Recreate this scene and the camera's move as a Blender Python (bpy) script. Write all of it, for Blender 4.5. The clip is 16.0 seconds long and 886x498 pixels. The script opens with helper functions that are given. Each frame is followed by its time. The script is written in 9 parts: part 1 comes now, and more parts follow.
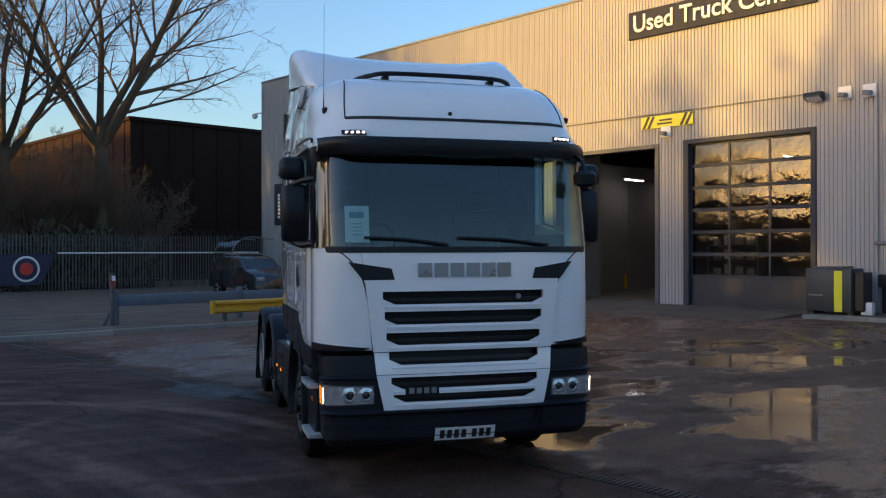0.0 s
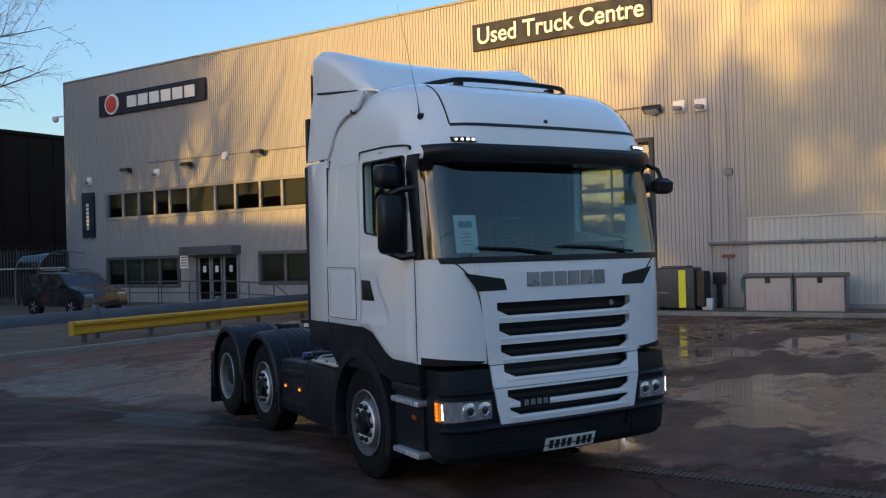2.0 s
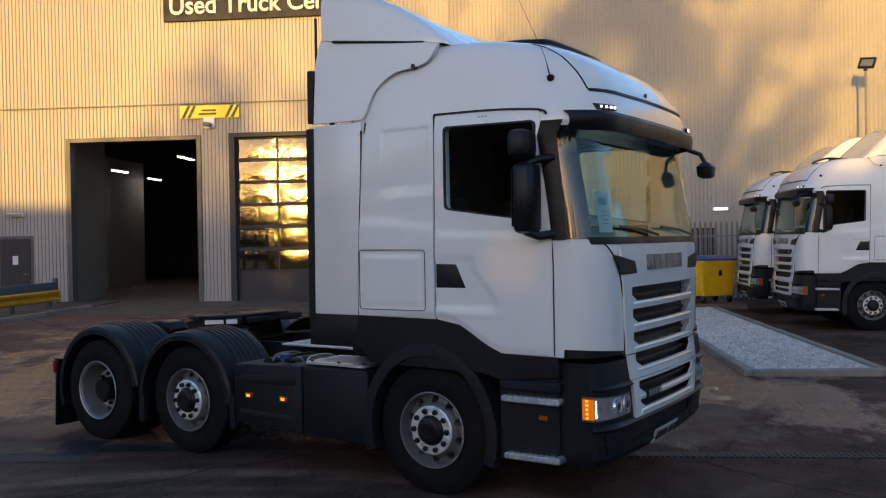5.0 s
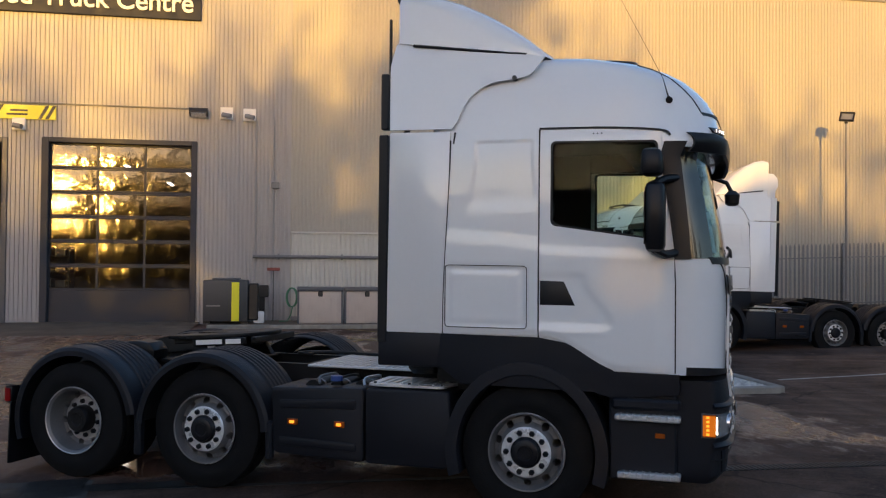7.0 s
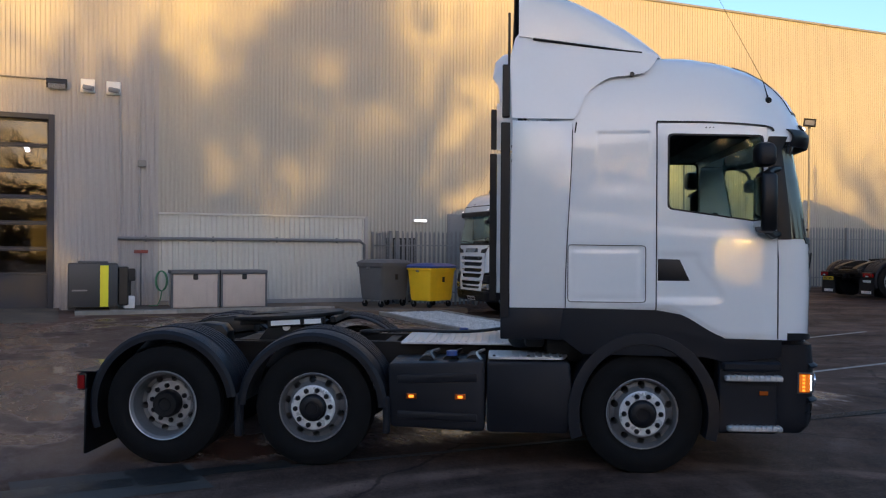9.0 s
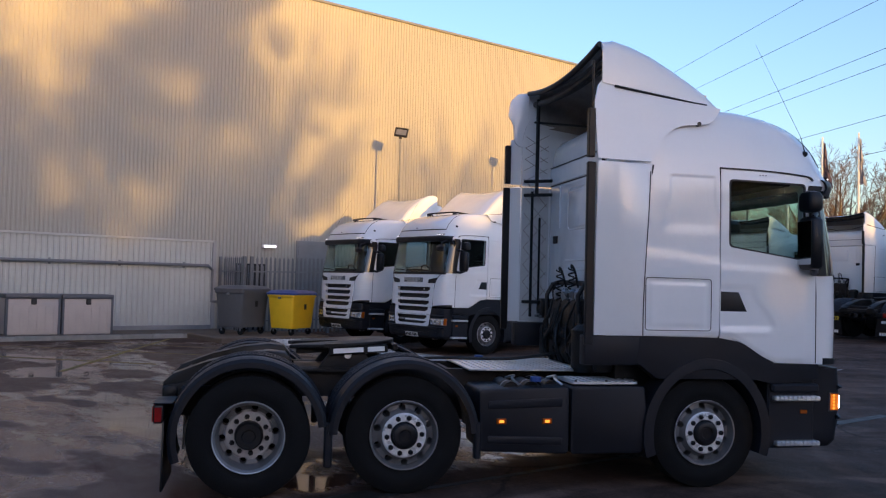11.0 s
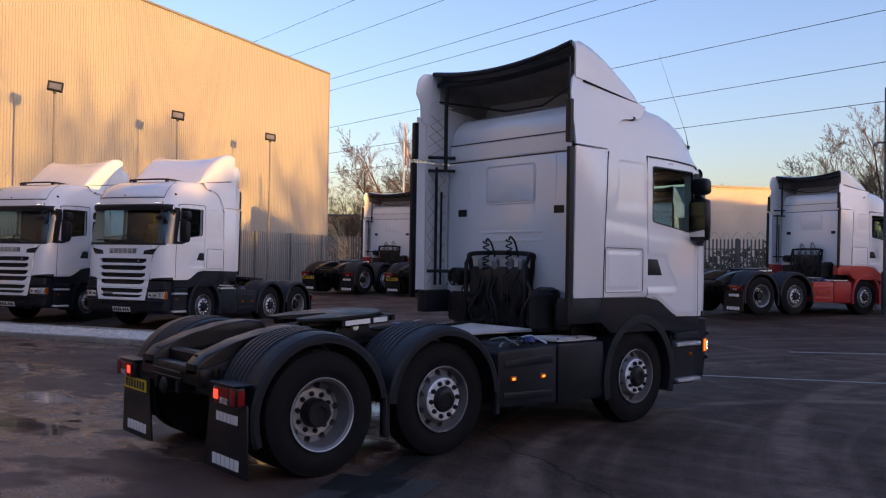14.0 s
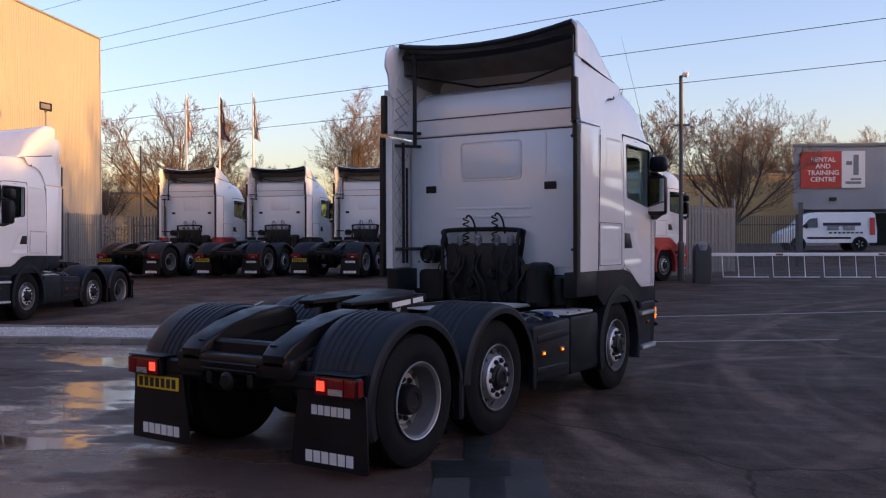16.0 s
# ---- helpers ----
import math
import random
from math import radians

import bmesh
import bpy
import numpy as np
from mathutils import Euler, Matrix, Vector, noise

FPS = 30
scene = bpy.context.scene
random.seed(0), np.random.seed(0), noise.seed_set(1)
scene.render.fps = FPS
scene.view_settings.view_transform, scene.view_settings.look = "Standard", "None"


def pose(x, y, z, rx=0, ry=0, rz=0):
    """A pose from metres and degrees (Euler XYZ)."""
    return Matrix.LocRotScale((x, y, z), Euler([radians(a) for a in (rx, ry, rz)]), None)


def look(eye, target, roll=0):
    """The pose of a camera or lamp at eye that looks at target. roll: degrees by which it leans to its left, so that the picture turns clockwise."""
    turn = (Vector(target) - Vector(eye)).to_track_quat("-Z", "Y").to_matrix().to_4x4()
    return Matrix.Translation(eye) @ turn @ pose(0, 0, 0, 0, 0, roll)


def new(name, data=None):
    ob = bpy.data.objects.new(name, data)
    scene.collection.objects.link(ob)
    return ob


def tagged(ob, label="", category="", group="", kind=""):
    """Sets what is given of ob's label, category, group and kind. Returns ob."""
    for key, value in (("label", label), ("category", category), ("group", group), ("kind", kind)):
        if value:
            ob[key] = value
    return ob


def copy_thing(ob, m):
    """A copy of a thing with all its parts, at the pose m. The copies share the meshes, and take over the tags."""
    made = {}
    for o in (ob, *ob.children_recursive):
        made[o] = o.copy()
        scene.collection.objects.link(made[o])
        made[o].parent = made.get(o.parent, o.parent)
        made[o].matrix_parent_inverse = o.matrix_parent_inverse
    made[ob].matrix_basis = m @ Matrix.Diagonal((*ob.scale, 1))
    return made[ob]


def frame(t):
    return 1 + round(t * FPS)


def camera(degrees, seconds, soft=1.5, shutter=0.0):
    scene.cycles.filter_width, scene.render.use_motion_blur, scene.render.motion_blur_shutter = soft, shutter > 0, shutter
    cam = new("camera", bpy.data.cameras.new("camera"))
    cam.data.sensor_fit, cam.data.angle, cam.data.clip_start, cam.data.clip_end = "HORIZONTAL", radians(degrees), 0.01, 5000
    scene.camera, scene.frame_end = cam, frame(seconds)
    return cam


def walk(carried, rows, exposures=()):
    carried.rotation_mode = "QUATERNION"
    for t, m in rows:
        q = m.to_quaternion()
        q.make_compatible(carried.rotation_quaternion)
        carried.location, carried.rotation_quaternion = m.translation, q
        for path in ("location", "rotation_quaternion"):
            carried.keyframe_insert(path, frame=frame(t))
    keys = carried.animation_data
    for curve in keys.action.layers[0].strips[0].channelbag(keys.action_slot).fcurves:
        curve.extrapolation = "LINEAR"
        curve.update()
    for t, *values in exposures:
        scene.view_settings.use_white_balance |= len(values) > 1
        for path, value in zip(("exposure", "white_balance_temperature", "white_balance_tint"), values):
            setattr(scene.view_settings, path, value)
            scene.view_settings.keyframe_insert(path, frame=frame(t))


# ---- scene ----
cam = camera(53.4, 16.0, soft=1.2)
METRES, EYE, TILT, LEAN, TURN = 22.05, 1.95, 0.0, 0.0, -43.4
ROWS = [
    (0.0, 0.0, 0.0, 0.0, 0.0, 0.11, 0.14),
    (0.5, -0.0296, 0.0011, 0.0008, -2.58, 1.68, 0.23),
    (1.0, -0.0605, 0.0011, 0.0018, -6.42, 0.64, 0.49),
    (1.5, -0.0902, 0.0109, 0.0018, -9.69, 1.13, -0.1),
    (2.0, -0.1188, 0.022, 0.0026, -14.31, 0.39, 1.52),
    (2.5, -0.1455, 0.04, 0.0026, -20.0, 1.27, 0.65),
    (3.0, -0.1734, 0.0557, 0.0023, -24.96, 1.21, 0.27),
    (3.5, -0.1974, 0.0774, 0.0016, -28.7, 1.03, -0.68),
    (4.0, -0.2209, 0.0988, 0.0016, -32.82, -0.11, -0.04),
    (6.5, -0.3135, 0.2143, -0.0007, -52.39, 1.18, 0.06),
    (7.0, -0.3299, 0.2388, -0.0017, -56.42, 1.05, -0.48),
    (7.5, -0.3471, 0.2631, -0.0023, -60.34, 0.82, -0.01),
    (8.0, -0.3656, 0.2883, -0.0023, -62.69, 0.93, 0.2),
    (8.5, -0.385, 0.3126, -0.003, -66.46, 0.07, 0.07),
    (11.0, -0.439, 0.4596, -0.0052, -84.94, 2.08, -1.43),
    (11.5, -0.443, 0.4896, -0.0059, -91.2, 0.66, -1.02),
    (12.0, -0.4449, 0.5208, -0.0063, -96.91, 0.92, -0.72),
    (12.5, -0.4455, 0.5528, -0.0062, -101.91, 1.15, -0.65),
    (13.0, -0.4416, 0.5854, -0.0068, -104.62, 1.47, -0.49),
    (13.5, -0.4375, 0.6174, -0.0071, -109.31, 0.77, -0.4),
    (14.0, -0.4263, 0.651, -0.0083, -113.96, 0.66, -0.85),
    (14.5, -0.4128, 0.6806, -0.0089, -119.2, -0.21, -0.63),
    (15.0, -0.3933, 0.7066, -0.0095, -121.81, -0.55, -0.5),
    (15.5, -0.3751, 0.7319, -0.0092, -125.94, -1.28, -0.2),
    (16.0, -0.3519, 0.7532, -0.009, -130.86, -0.72, 0.2),
]
walk(cam, [(t, pose(0, 0, EYE, TILT, LEAN, TURN) @ pose(METRES * x, METRES * y, METRES * z, 90 + pitch, roll, yaw)) for t, x, y, z, yaw, pitch, roll in ROWS],
     exposures=[(0.0, 0.58, 6050, 17), (2.0, 0.6, 6150, 16), (4.0, 0.52, 6300, 19), (7.0, 0.58, 6650, 19), (8.5, 0.68, 6100, 18), (11.0, 0.62, 6000, 27), (13.0, 0.54, 6200, 35), (16.0, 0.76, 6800, 42)])

# ---- light ----
SUN_DIR = Vector((-0.966, 0.2515, 0.056)).normalized()      # towards the low sun in the west
world = bpy.data.worlds.new("evening_sky")
scene.world = world
world.use_nodes = True
wn, wl = world.node_tree.nodes, world.node_tree.links
sky = wn.new("ShaderNodeTexSky")
sky.sky_type = "NISHITA"
sky.sun_disc = False
sky.sun_elevation = math.asin(SUN_DIR.z)
sky.sun_rotation = math.atan2(SUN_DIR.x, SUN_DIR.y)
sky.altitude = 60
sky.air_density, sky.dust_density, sky.ozone_density = 1.0, 1.45, 2.3
wn["Background"].inputs["Strength"].default_value = 0.44
wl.new(sky.outputs[0], wn["Background"].inputs["Color"])

sun_data = bpy.data.lights.new("sun", "SUN")
sun_data.energy, sun_data.angle, sun_data.color = 4.05, radians(0.55), (1.0, 0.57, 0.1)
sun = new("sun", sun_data)
sun.matrix_world = look(SUN_DIR * 200, (0, 0, 0))

# ---- materials ----
def mat(name, color, rough=0.5, metal=0.0, vary=0.12, scale=3.0, fine=60.0, bump=0.0, rough_vary=0.1, spec=0.5, dirt=0.0, dirt_color=(0.05, 0.04, 0.03), island=False, obj_random=0.0, coat=0.0):
    """A painted or raw surface: two scales of tone, gloss that wanders, optional dirt blotches and fine relief."""
    m = bpy.data.materials.new(name)
    m.use_nodes = True
    n, l = m.node_tree.nodes, m.node_tree.links
    b = n["Principled BSDF"]
    b.inputs["Metallic"].default_value = metal
    b.inputs["Specular IOR Level"].default_value = spec
    b.inputs["Coat Weight"].default_value = coat
    b.inputs["Coat Roughness"].default_value = 0.06
    tc = n.new("ShaderNodeTexCoord")
    big, small = n.new("ShaderNodeTexNoise"), n.new("ShaderNodeTexNoise")
    big.inputs["Scale"].default_value, small.inputs["Scale"].default_value = scale, fine
    big.inputs["Detail"].default_value, small.inputs["Detail"].default_value = 5, 3
    for t in (big, small):
        l.new(tc.outputs["Object"], t.inputs["Vector"])
    add = n.new("ShaderNodeMath"); add.operation = "MULTIPLY_ADD"
    l.new(small.outputs[0], add.inputs[0]); add.inputs[1].default_value = 0.4
    l.new(big.outputs[0], add.inputs[2])
    rng = n.new("ShaderNodeMapRange")
    l.new(add.outputs[0], rng.inputs["Value"])
    rng.inputs["From Min"].default_value, rng.inputs["From Max"].default_value = 0.45, 0.95
    rng.inputs["To Min"].default_value, rng.inputs["To Max"].default_value = 1 - vary, 1 + vary
    src = rng.outputs[0]
    if island or obj_random:
        g = n.new("ShaderNodeNewGeometry") if island else n.new("ShaderNodeObjectInfo")
        k = n.new("ShaderNodeMath"); k.operation = "MULTIPLY_ADD"
        l.new(g.outputs["Random Per Island" if island else "Random"], k.inputs[0])
        k.inputs[1].default_value, k.inputs[2].default_value = obj_random or 0.3, 1 - (obj_random or 0.3) / 2
        k2 = n.new("ShaderNodeMath"); k2.operation = "MULTIPLY"
        l.new(k.outputs[0], k2.inputs[0]); l.new(src, k2.inputs[1])
        src = k2.outputs[0]
    mul = n.new("ShaderNodeVectorMath"); mul.operation = "SCALE"
    mul.inputs[0].default_value = color[:3]
    l.new(src, mul.inputs["Scale"])
    out = mul.outputs[0]
    if dirt:
        dn = n.new("ShaderNodeTexNoise")
        dn.inputs["Scale"].default_value, dn.inputs["Detail"].default_value, dn.inputs["Roughness"].default_value = scale * 0.7, 8, 0.68
        l.new(tc.outputs["Object"], dn.inputs["Vector"])
        dr = n.new("ShaderNodeMapRange")
        l.new(dn.outputs[0], dr.inputs["Value"])
        dr.inputs["From Min"].default_value, dr.inputs["From Max"].default_value = 0.5, 0.75
        dr.inputs["To Max"].default_value = dirt
        mx = n.new("ShaderNodeMix"); mx.data_type = "RGBA"
        l.new(dr.outputs[0], mx.inputs["Factor"])
        l.new(out, mx.inputs["A"])
        mx.inputs["B"].default_value = (*dirt_color, 1)
        out = mx.outputs["Result"]
    l.new(out, b.inputs["Base Color"])
    rr = n.new("ShaderNodeMapRange")
    l.new(big.outputs[0], rr.inputs["Value"])
    rr.inputs["From Min"].default_value, rr.inputs["From Max"].default_value = 0.3, 0.7
    rr.inputs["To Min"].default_value, rr.inputs["To Max"].default_value = max(0.02, rough - rough_vary), min(1, rough + rough_vary)
    l.new(rr.outputs[0], b.inputs["Roughness"])
    if bump:
        bp = n.new("ShaderNodeBump")
        bp.inputs["Strength"].default_value, bp.inputs["Distance"].default_value = min(1, bump), 0.01 * max(1, bump)
        l.new(small.outputs[0], bp.inputs["Height"])
        l.new(bp.outputs[0], b.inputs["Normal"])
    return m


def glow(name, color, strength, base=(0.5, 0.5, 0.5)):
    m = bpy.data.materials.new(name)
    m.use_nodes = True
    b = m.node_tree.nodes["Principled BSDF"]
    b.inputs["Base Color"].default_value = (*base, 1)
    b.inputs["Roughness"].default_value = 0.2
    b.inputs["Emission Color"].default_value = (*color, 1)
    b.inputs["Emission Strength"].default_value = strength
    return m


def glass(name, tint=(0.8, 0.9, 0.87), rough=0.0, ior=1.5, see=0.75, ripple=0.0):
    """Thin tinted glazing: clear where looked straight through, a mirror at a glance."""
    m = bpy.data.materials.new(name)
    m.use_nodes = True
    n, l = m.node_tree.nodes, m.node_tree.links
    n.remove(n["Principled BSDF"])
    tr, gl, lw, pw, fr, mix = n.new("ShaderNodeBsdfTransparent"), n.new("ShaderNodeBsdfGlossy"), n.new("ShaderNodeLayerWeight"), n.new("ShaderNodeMath"), n.new("ShaderNodeMath"), n.new("ShaderNodeMixShader")
    tr.inputs[0].default_value = (tint[0] * see, tint[1] * see, tint[2] * see, 1)
    gl.inputs["Roughness"].default_value = rough
    f0 = ((ior - 1) / (ior + 1)) ** 2
    if ripple:
        tc, nt, bp = n.new("ShaderNodeTexCoord"), n.new("ShaderNodeTexNoise"), n.new("ShaderNodeBump")
        nt.inputs["Scale"].default_value, nt.inputs["Detail"].default_value = 3.2, 3
        bp.inputs["Strength"].default_value, bp.inputs["Distance"].default_value = 1.0, ripple
        l.new(tc.outputs["Object"], nt.inputs["Vector"]); l.new(nt.outputs[0], bp.inputs["Height"])
        l.new(bp.outputs[0], gl.inputs["Normal"])
    lw.inputs["Blend"].default_value = 0.5
    pw.operation, fr.operation = "POWER", "MULTIPLY_ADD"
    pw.inputs[1].default_value = 5.0
    fr.inputs[1].default_value, fr.inputs[2].default_value = 1 - f0, f0
    l.new(lw.outputs["Facing"], pw.inputs[0]); l.new(pw.outputs[0], fr.inputs[0])
    l.new(fr.outputs[0], mix.inputs[0]); l.new(tr.outputs[0], mix.inputs[1]); l.new(gl.outputs[0], mix.inputs[2])
    l.new(mix.outputs[0], n["Material Output"].inputs["Surface"])
    return m


def ground_mat():
    """Old concrete and asphalt yard: patchy tone, tyre-polished streaks, cracks, damp areas and standing water."""
    m = bpy.data.materials.new("wet_yard_concrete")
    m.use_nodes = True
    n, l = m.node_tree.nodes, m.node_tree.links
    b = n["Principled BSDF"]
    geo = n.new("ShaderNodeNewGeometry")

    def noise_tex(scale, detail=6, rough=0.6, stretch=None, w=0.0):
        t = n.new("ShaderNodeTexNoise")
        t.inputs["Scale"].default_value, t.inputs["Detail"].default_value, t.inputs["Roughness"].default_value = scale, detail, rough
        if stretch:
            mp = n.new("ShaderNodeMapping")
            mp.inputs["Scale"].default_value = stretch
            mp.inputs["Rotation"].default_value = (0, 0, w)
            l.new(geo.outputs["Position"], mp.inputs["Vector"])
            l.new(mp.outputs[0], t.inputs["Vector"])
        else:
            l.new(geo.outputs["Position"], t.inputs["Vector"])
        return t.outputs[0]

    def rng(v, a, c, lo=0.0, hi=1.0, smooth=False):
        r = n.new("ShaderNodeMapRange")
        if smooth:
            r.interpolation_type = "SMOOTHSTEP"
        l.new(v, r.inputs["Value"])
        for k, x in (("From Min", a), ("From Max", c), ("To Min", lo), ("To Max", hi)):
            r.inputs[k].default_value = x
        return r.outputs[0]

    def op(kind, a, c):
        o = n.new("ShaderNodeMath"); o.operation = kind
        for i, v in enumerate((a, c)):
            if isinstance(v, (int, float)):
                o.inputs[i].default_value = v
            else:
                l.new(v, o.inputs[i])
        return o.outputs[0]

    def mixc(f, a, c):
        o = n.new("ShaderNodeMix"); o.data_type = "RGBA"
        l.new(f, o.inputs["Factor"])
        for k, v in (("A", a), ("B", c)):
            if isinstance(v, tuple):
                o.inputs[k].default_value = (*v, 1)
            else:
                l.new(v, o.inputs[k])
        return o.outputs["Result"]

    sep = n.new("ShaderNodeSeparateXYZ")
    l.new(geo.outputs["Position"], sep.inputs[0])
    X, Y = sep.outputs[0], sep.outputs[1]
    broad, patch, grain = noise_tex(0.16), noise_tex(0.7, 8, 0.65), noise_tex(45, 4)
    streak = noise_tex(1.0, 6, 0.6, (0.12, 1.1, 1), 0.35)
    streak2 = noise_tex(1.0, 6, 0.6, (1.6, 0.1, 1), -0.5)
    tone = mixc(rng(patch, 0.4, 0.62), (0.019, 0.0175, 0.016), (0.088, 0.078, 0.066))
    tone = mixc(rng(broad, 0.42, 0.62, 0, 0.4), tone, (0.05, 0.045, 0.04))
    smear = noise_tex(1.0, 9, 0.72, (0.85, 1.5, 1), 0.9)
    tone = mixc(rng(smear, 0.52, 0.66, 0, 0.6), tone, (0.012, 0.0112, 0.0105))
    tone = mixc(rng(smear, 0.44, 0.32, 0, 0.6), tone, (0.125, 0.112, 0.095))
    tone = mixc(rng(streak, 0.5, 0.72, 0, 0.55), tone, (0.02, 0.019, 0.018))
    tone = mixc(rng(streak2, 0.5, 0.8, 0, 0.35), tone, (0.105, 0.095, 0.08))
    # the road asphalt beyond the long drain joint is darker
    dark = op("MULTIPLY", rng(op("ADD", X, op("MULTIPLY", noise_tex(0.5), 0.8)), 7.2, 6.4), 0.55)
    tone = mixc(dark, tone, (0.032, 0.03, 0.028))
    tone = mixc(op("MULTIPLY", op("MULTIPLY", rng(Y, 8.5, 11.5, smooth=True), rng(X, 6.3, 7.0, smooth=True)), rng(patch, 0.3, 0.65, 0.3, 0.7)), tone, (0.185, 0.152, 0.125))
    # arcs where lorries swing round on the spot
    def arcs(cx, cy, freq, lo, hi, strength, colour, base):
        px, py = op("SUBTRACT", X, cx), op("SUBTRACT", Y, cy)
        rad = op("SQRT", op("ADD", op("MULTIPLY", px, px), op("MULTIPLY", py, py)), 0)
        cmb = n.new("ShaderNodeCombineXYZ")
        l.new(op("MULTIPLY", rad, freq), cmb.inputs[0])
        l.new(op("MULTIPLY", op("ARCTAN2", py, px), 0.9), cmb.inputs[1])
        t = n.new("ShaderNodeTexNoise")
        t.inputs["Scale"].default_value, t.inputs["Detail"].default_value = 1.0, 5
        l.new(cmb.outputs[0], t.inputs["Vector"])
        return mixc(op("MULTIPLY", rng(t.outputs[0], lo, hi), op("MULTIPLY", rng(patch, 0.35, 0.6), strength)), base, colour)
    tone = arcs(-5.0, 8.0, 3.6, 0.49, 0.66, 0.75, (0.13, 0.117, 0.1), tone)
    tone = arcs(2.0, 2.0, 3.1, 0.5, 0.68, 0.7, (0.12, 0.107, 0.09), tone)
    tone = arcs(9.0, -14.0, 3.0, 0.52, 0.75, 0.6, (0.02, 0.0185, 0.0175), tone)
    tone = arcs(14.0, 30.0, 3.4, 0.52, 0.75, 0.55, (0.02, 0.019, 0.0185), tone)
    # pale scrub rings left by single tyres
    def ring(cx, cy, radius, width, strength, base):
        px, py = op("SUBTRACT", X, cx), op("SUBTRACT", Y, cy)
        rad = op("SQRT", op("ADD", op("MULTIPLY", px, px), op("MULTIPLY", py, py)), 0)
        off = op("ABSOLUTE", op("SUBTRACT", op("ADD", rad, op("MULTIPLY", patch, 0.25)), radius + 0.125), 0)
        m_ = op("MULTIPLY", rng(off, width, width * 0.25, smooth=True), op("MULTIPLY", rng(smear, 0.6, 0.4), strength))
        return mixc(m_, base, (0.15, 0.135, 0.115))
    for cx, cy, radius, width, strength in ((0.83, 8.53, 4.56, 0.2, 0.95), (-11.6, 7.1, 14.83, 0.24, 1.0), (-11.6, 7.1, 13.4, 0.16, 0.5), (5.0, 8.7, 2.31, 0.16, 0.5), (-2.0, -9.0, 9.5, 0.2, 0.55), (12.0, 24.0, 12.5, 0.2, 0.5), (-6.0, 1.0, 7.4, 0.18, 0.6)):
        tone = ring(cx, cy, radius, width, strength, tone)
    # water stands on the concrete between the bays and the drain
    area = op("MULTIPLY", op("MULTIPLY", rng(X, 5.9, 6.9, smooth=True), rng(X, 26.0, 18.0, smooth=True)), op("MULTIPLY", rng(Y, 2.6, 4.8, smooth=True), rng(Y, 15.0, 9.5, smooth=True)))
    wide = op("MULTIPLY", op("MULTIPLY", rng(X, 5.9, 7.0, smooth=True), rng(X, 27.5, 20.0, smooth=True)), op("MULTIPLY", rng(Y, 0.8, 3.2, smooth=True), rng(Y, 22.0, 14.0, smooth=True)))
    pool_noise = op("ADD", noise_tex(0.62, 8, 0.66, (0.75, 1.3, 1), 0.25), op("MULTIPLY", op("SUBTRACT", area, 1.0), 0.34))
    pool_noise = op("ADD", pool_noise, op("MULTIPLY", op("SUBTRACT", noise_tex(4.2, 6, 0.7, (0.6, 1.5, 1), 0.25), 0.5), 0.17))
    # dry raised islands of darker asphalt stand out of the wet
    island = op("MULTIPLY", rng(op("ADD", noise_tex(0.42, 4, 0.5, (0.8, 1.25, 1), 0.4), op("MULTIPLY", op("SUBTRACT", noise_tex(3.0, 5, 0.6), 0.5), 0.07)), 0.505, 0.54), rng(area, 0.2, 0.5))
    dry = op("SUBTRACT", 1.0, island)
    pool = op("MULTIPLY", rng(pool_noise, 0.455, 0.49, smooth=True), dry)
    film = op("ADD", pool_noise, op("MULTIPLY", op("SUBTRACT", wide, area), 0.3))
    damp = op("MULTIPLY", rng(film, 0.33, 0.46, smooth=True), op("SUBTRACT", 1.0, op("MULTIPLY", island, 0.7)))

    # dry silt left at the edges of the water
    silt = op("MULTIPLY", op("MULTIPLY", rng(pool_noise, 0.4, 0.42), rng(pool_noise, 0.46, 0.435)), op("MULTIPLY", rng(patch, 0.4, 0.65), 0.15))
    tone = mixc(silt, tone, (0.13, 0.095, 0.06))
    pebble = noise_tex(30, 4, 0.7)
    tone = mixc(rng(pebble, 0.54, 0.68, 0, 0.55), tone, (0.11, 0.098, 0.08))
    tone = mixc(rng(pebble, 0.46, 0.34, 0, 0.6), tone, (0.012, 0.011, 0.01))
    salt = noise_tex(130, 2)
    tone = mixc(rng(salt, 0.55, 0.7, 0, 0.5), tone, (0.12, 0.11, 0.095))
    tone = mixc(rng(salt, 0.45, 0.3, 0, 0.5), tone, (0.015, 0.0145, 0.014))
    tone = mixc(rng(noise_tex(4.5, 6, 0.7), 0.52, 0.68, 0, 0.45), tone, (0.078, 0.07, 0.06))
    fleck = rng(noise_tex(9, 2), 0.7, 0.74)
    tone = mixc(op("MULTIPLY", fleck, 0.35), tone, (0.2, 0.18, 0.15))
    tone = mixc(op("MULTIPLY", damp, 0.72), tone, mixc(rng(noise_tex(1.1, 6, 0.6), 0.36, 0.64), (0.075, 0.052, 0.037), (0.115, 0.078, 0.052)))
    tone = mixc(op("MULTIPLY", island, 0.55), tone, (0.035, 0.032, 0.032))
    vor = n.new("ShaderNodeTexVoronoi")
    vor.feature = "DISTANCE_TO_EDGE"
    vor.inputs["Scale"].default_value = 0.16
    warp = n.new("ShaderNodeMixRGB"); warp.blend_type = "ADD"
    warp.inputs[0].default_value = 0.9
    nz = n.new("ShaderNodeTexNoise"); nz.inputs["Scale"].default_value = 0.9; nz.inputs["Detail"].default_value = 6
    l.new(geo.outputs["Position"], nz.inputs["Vector"])
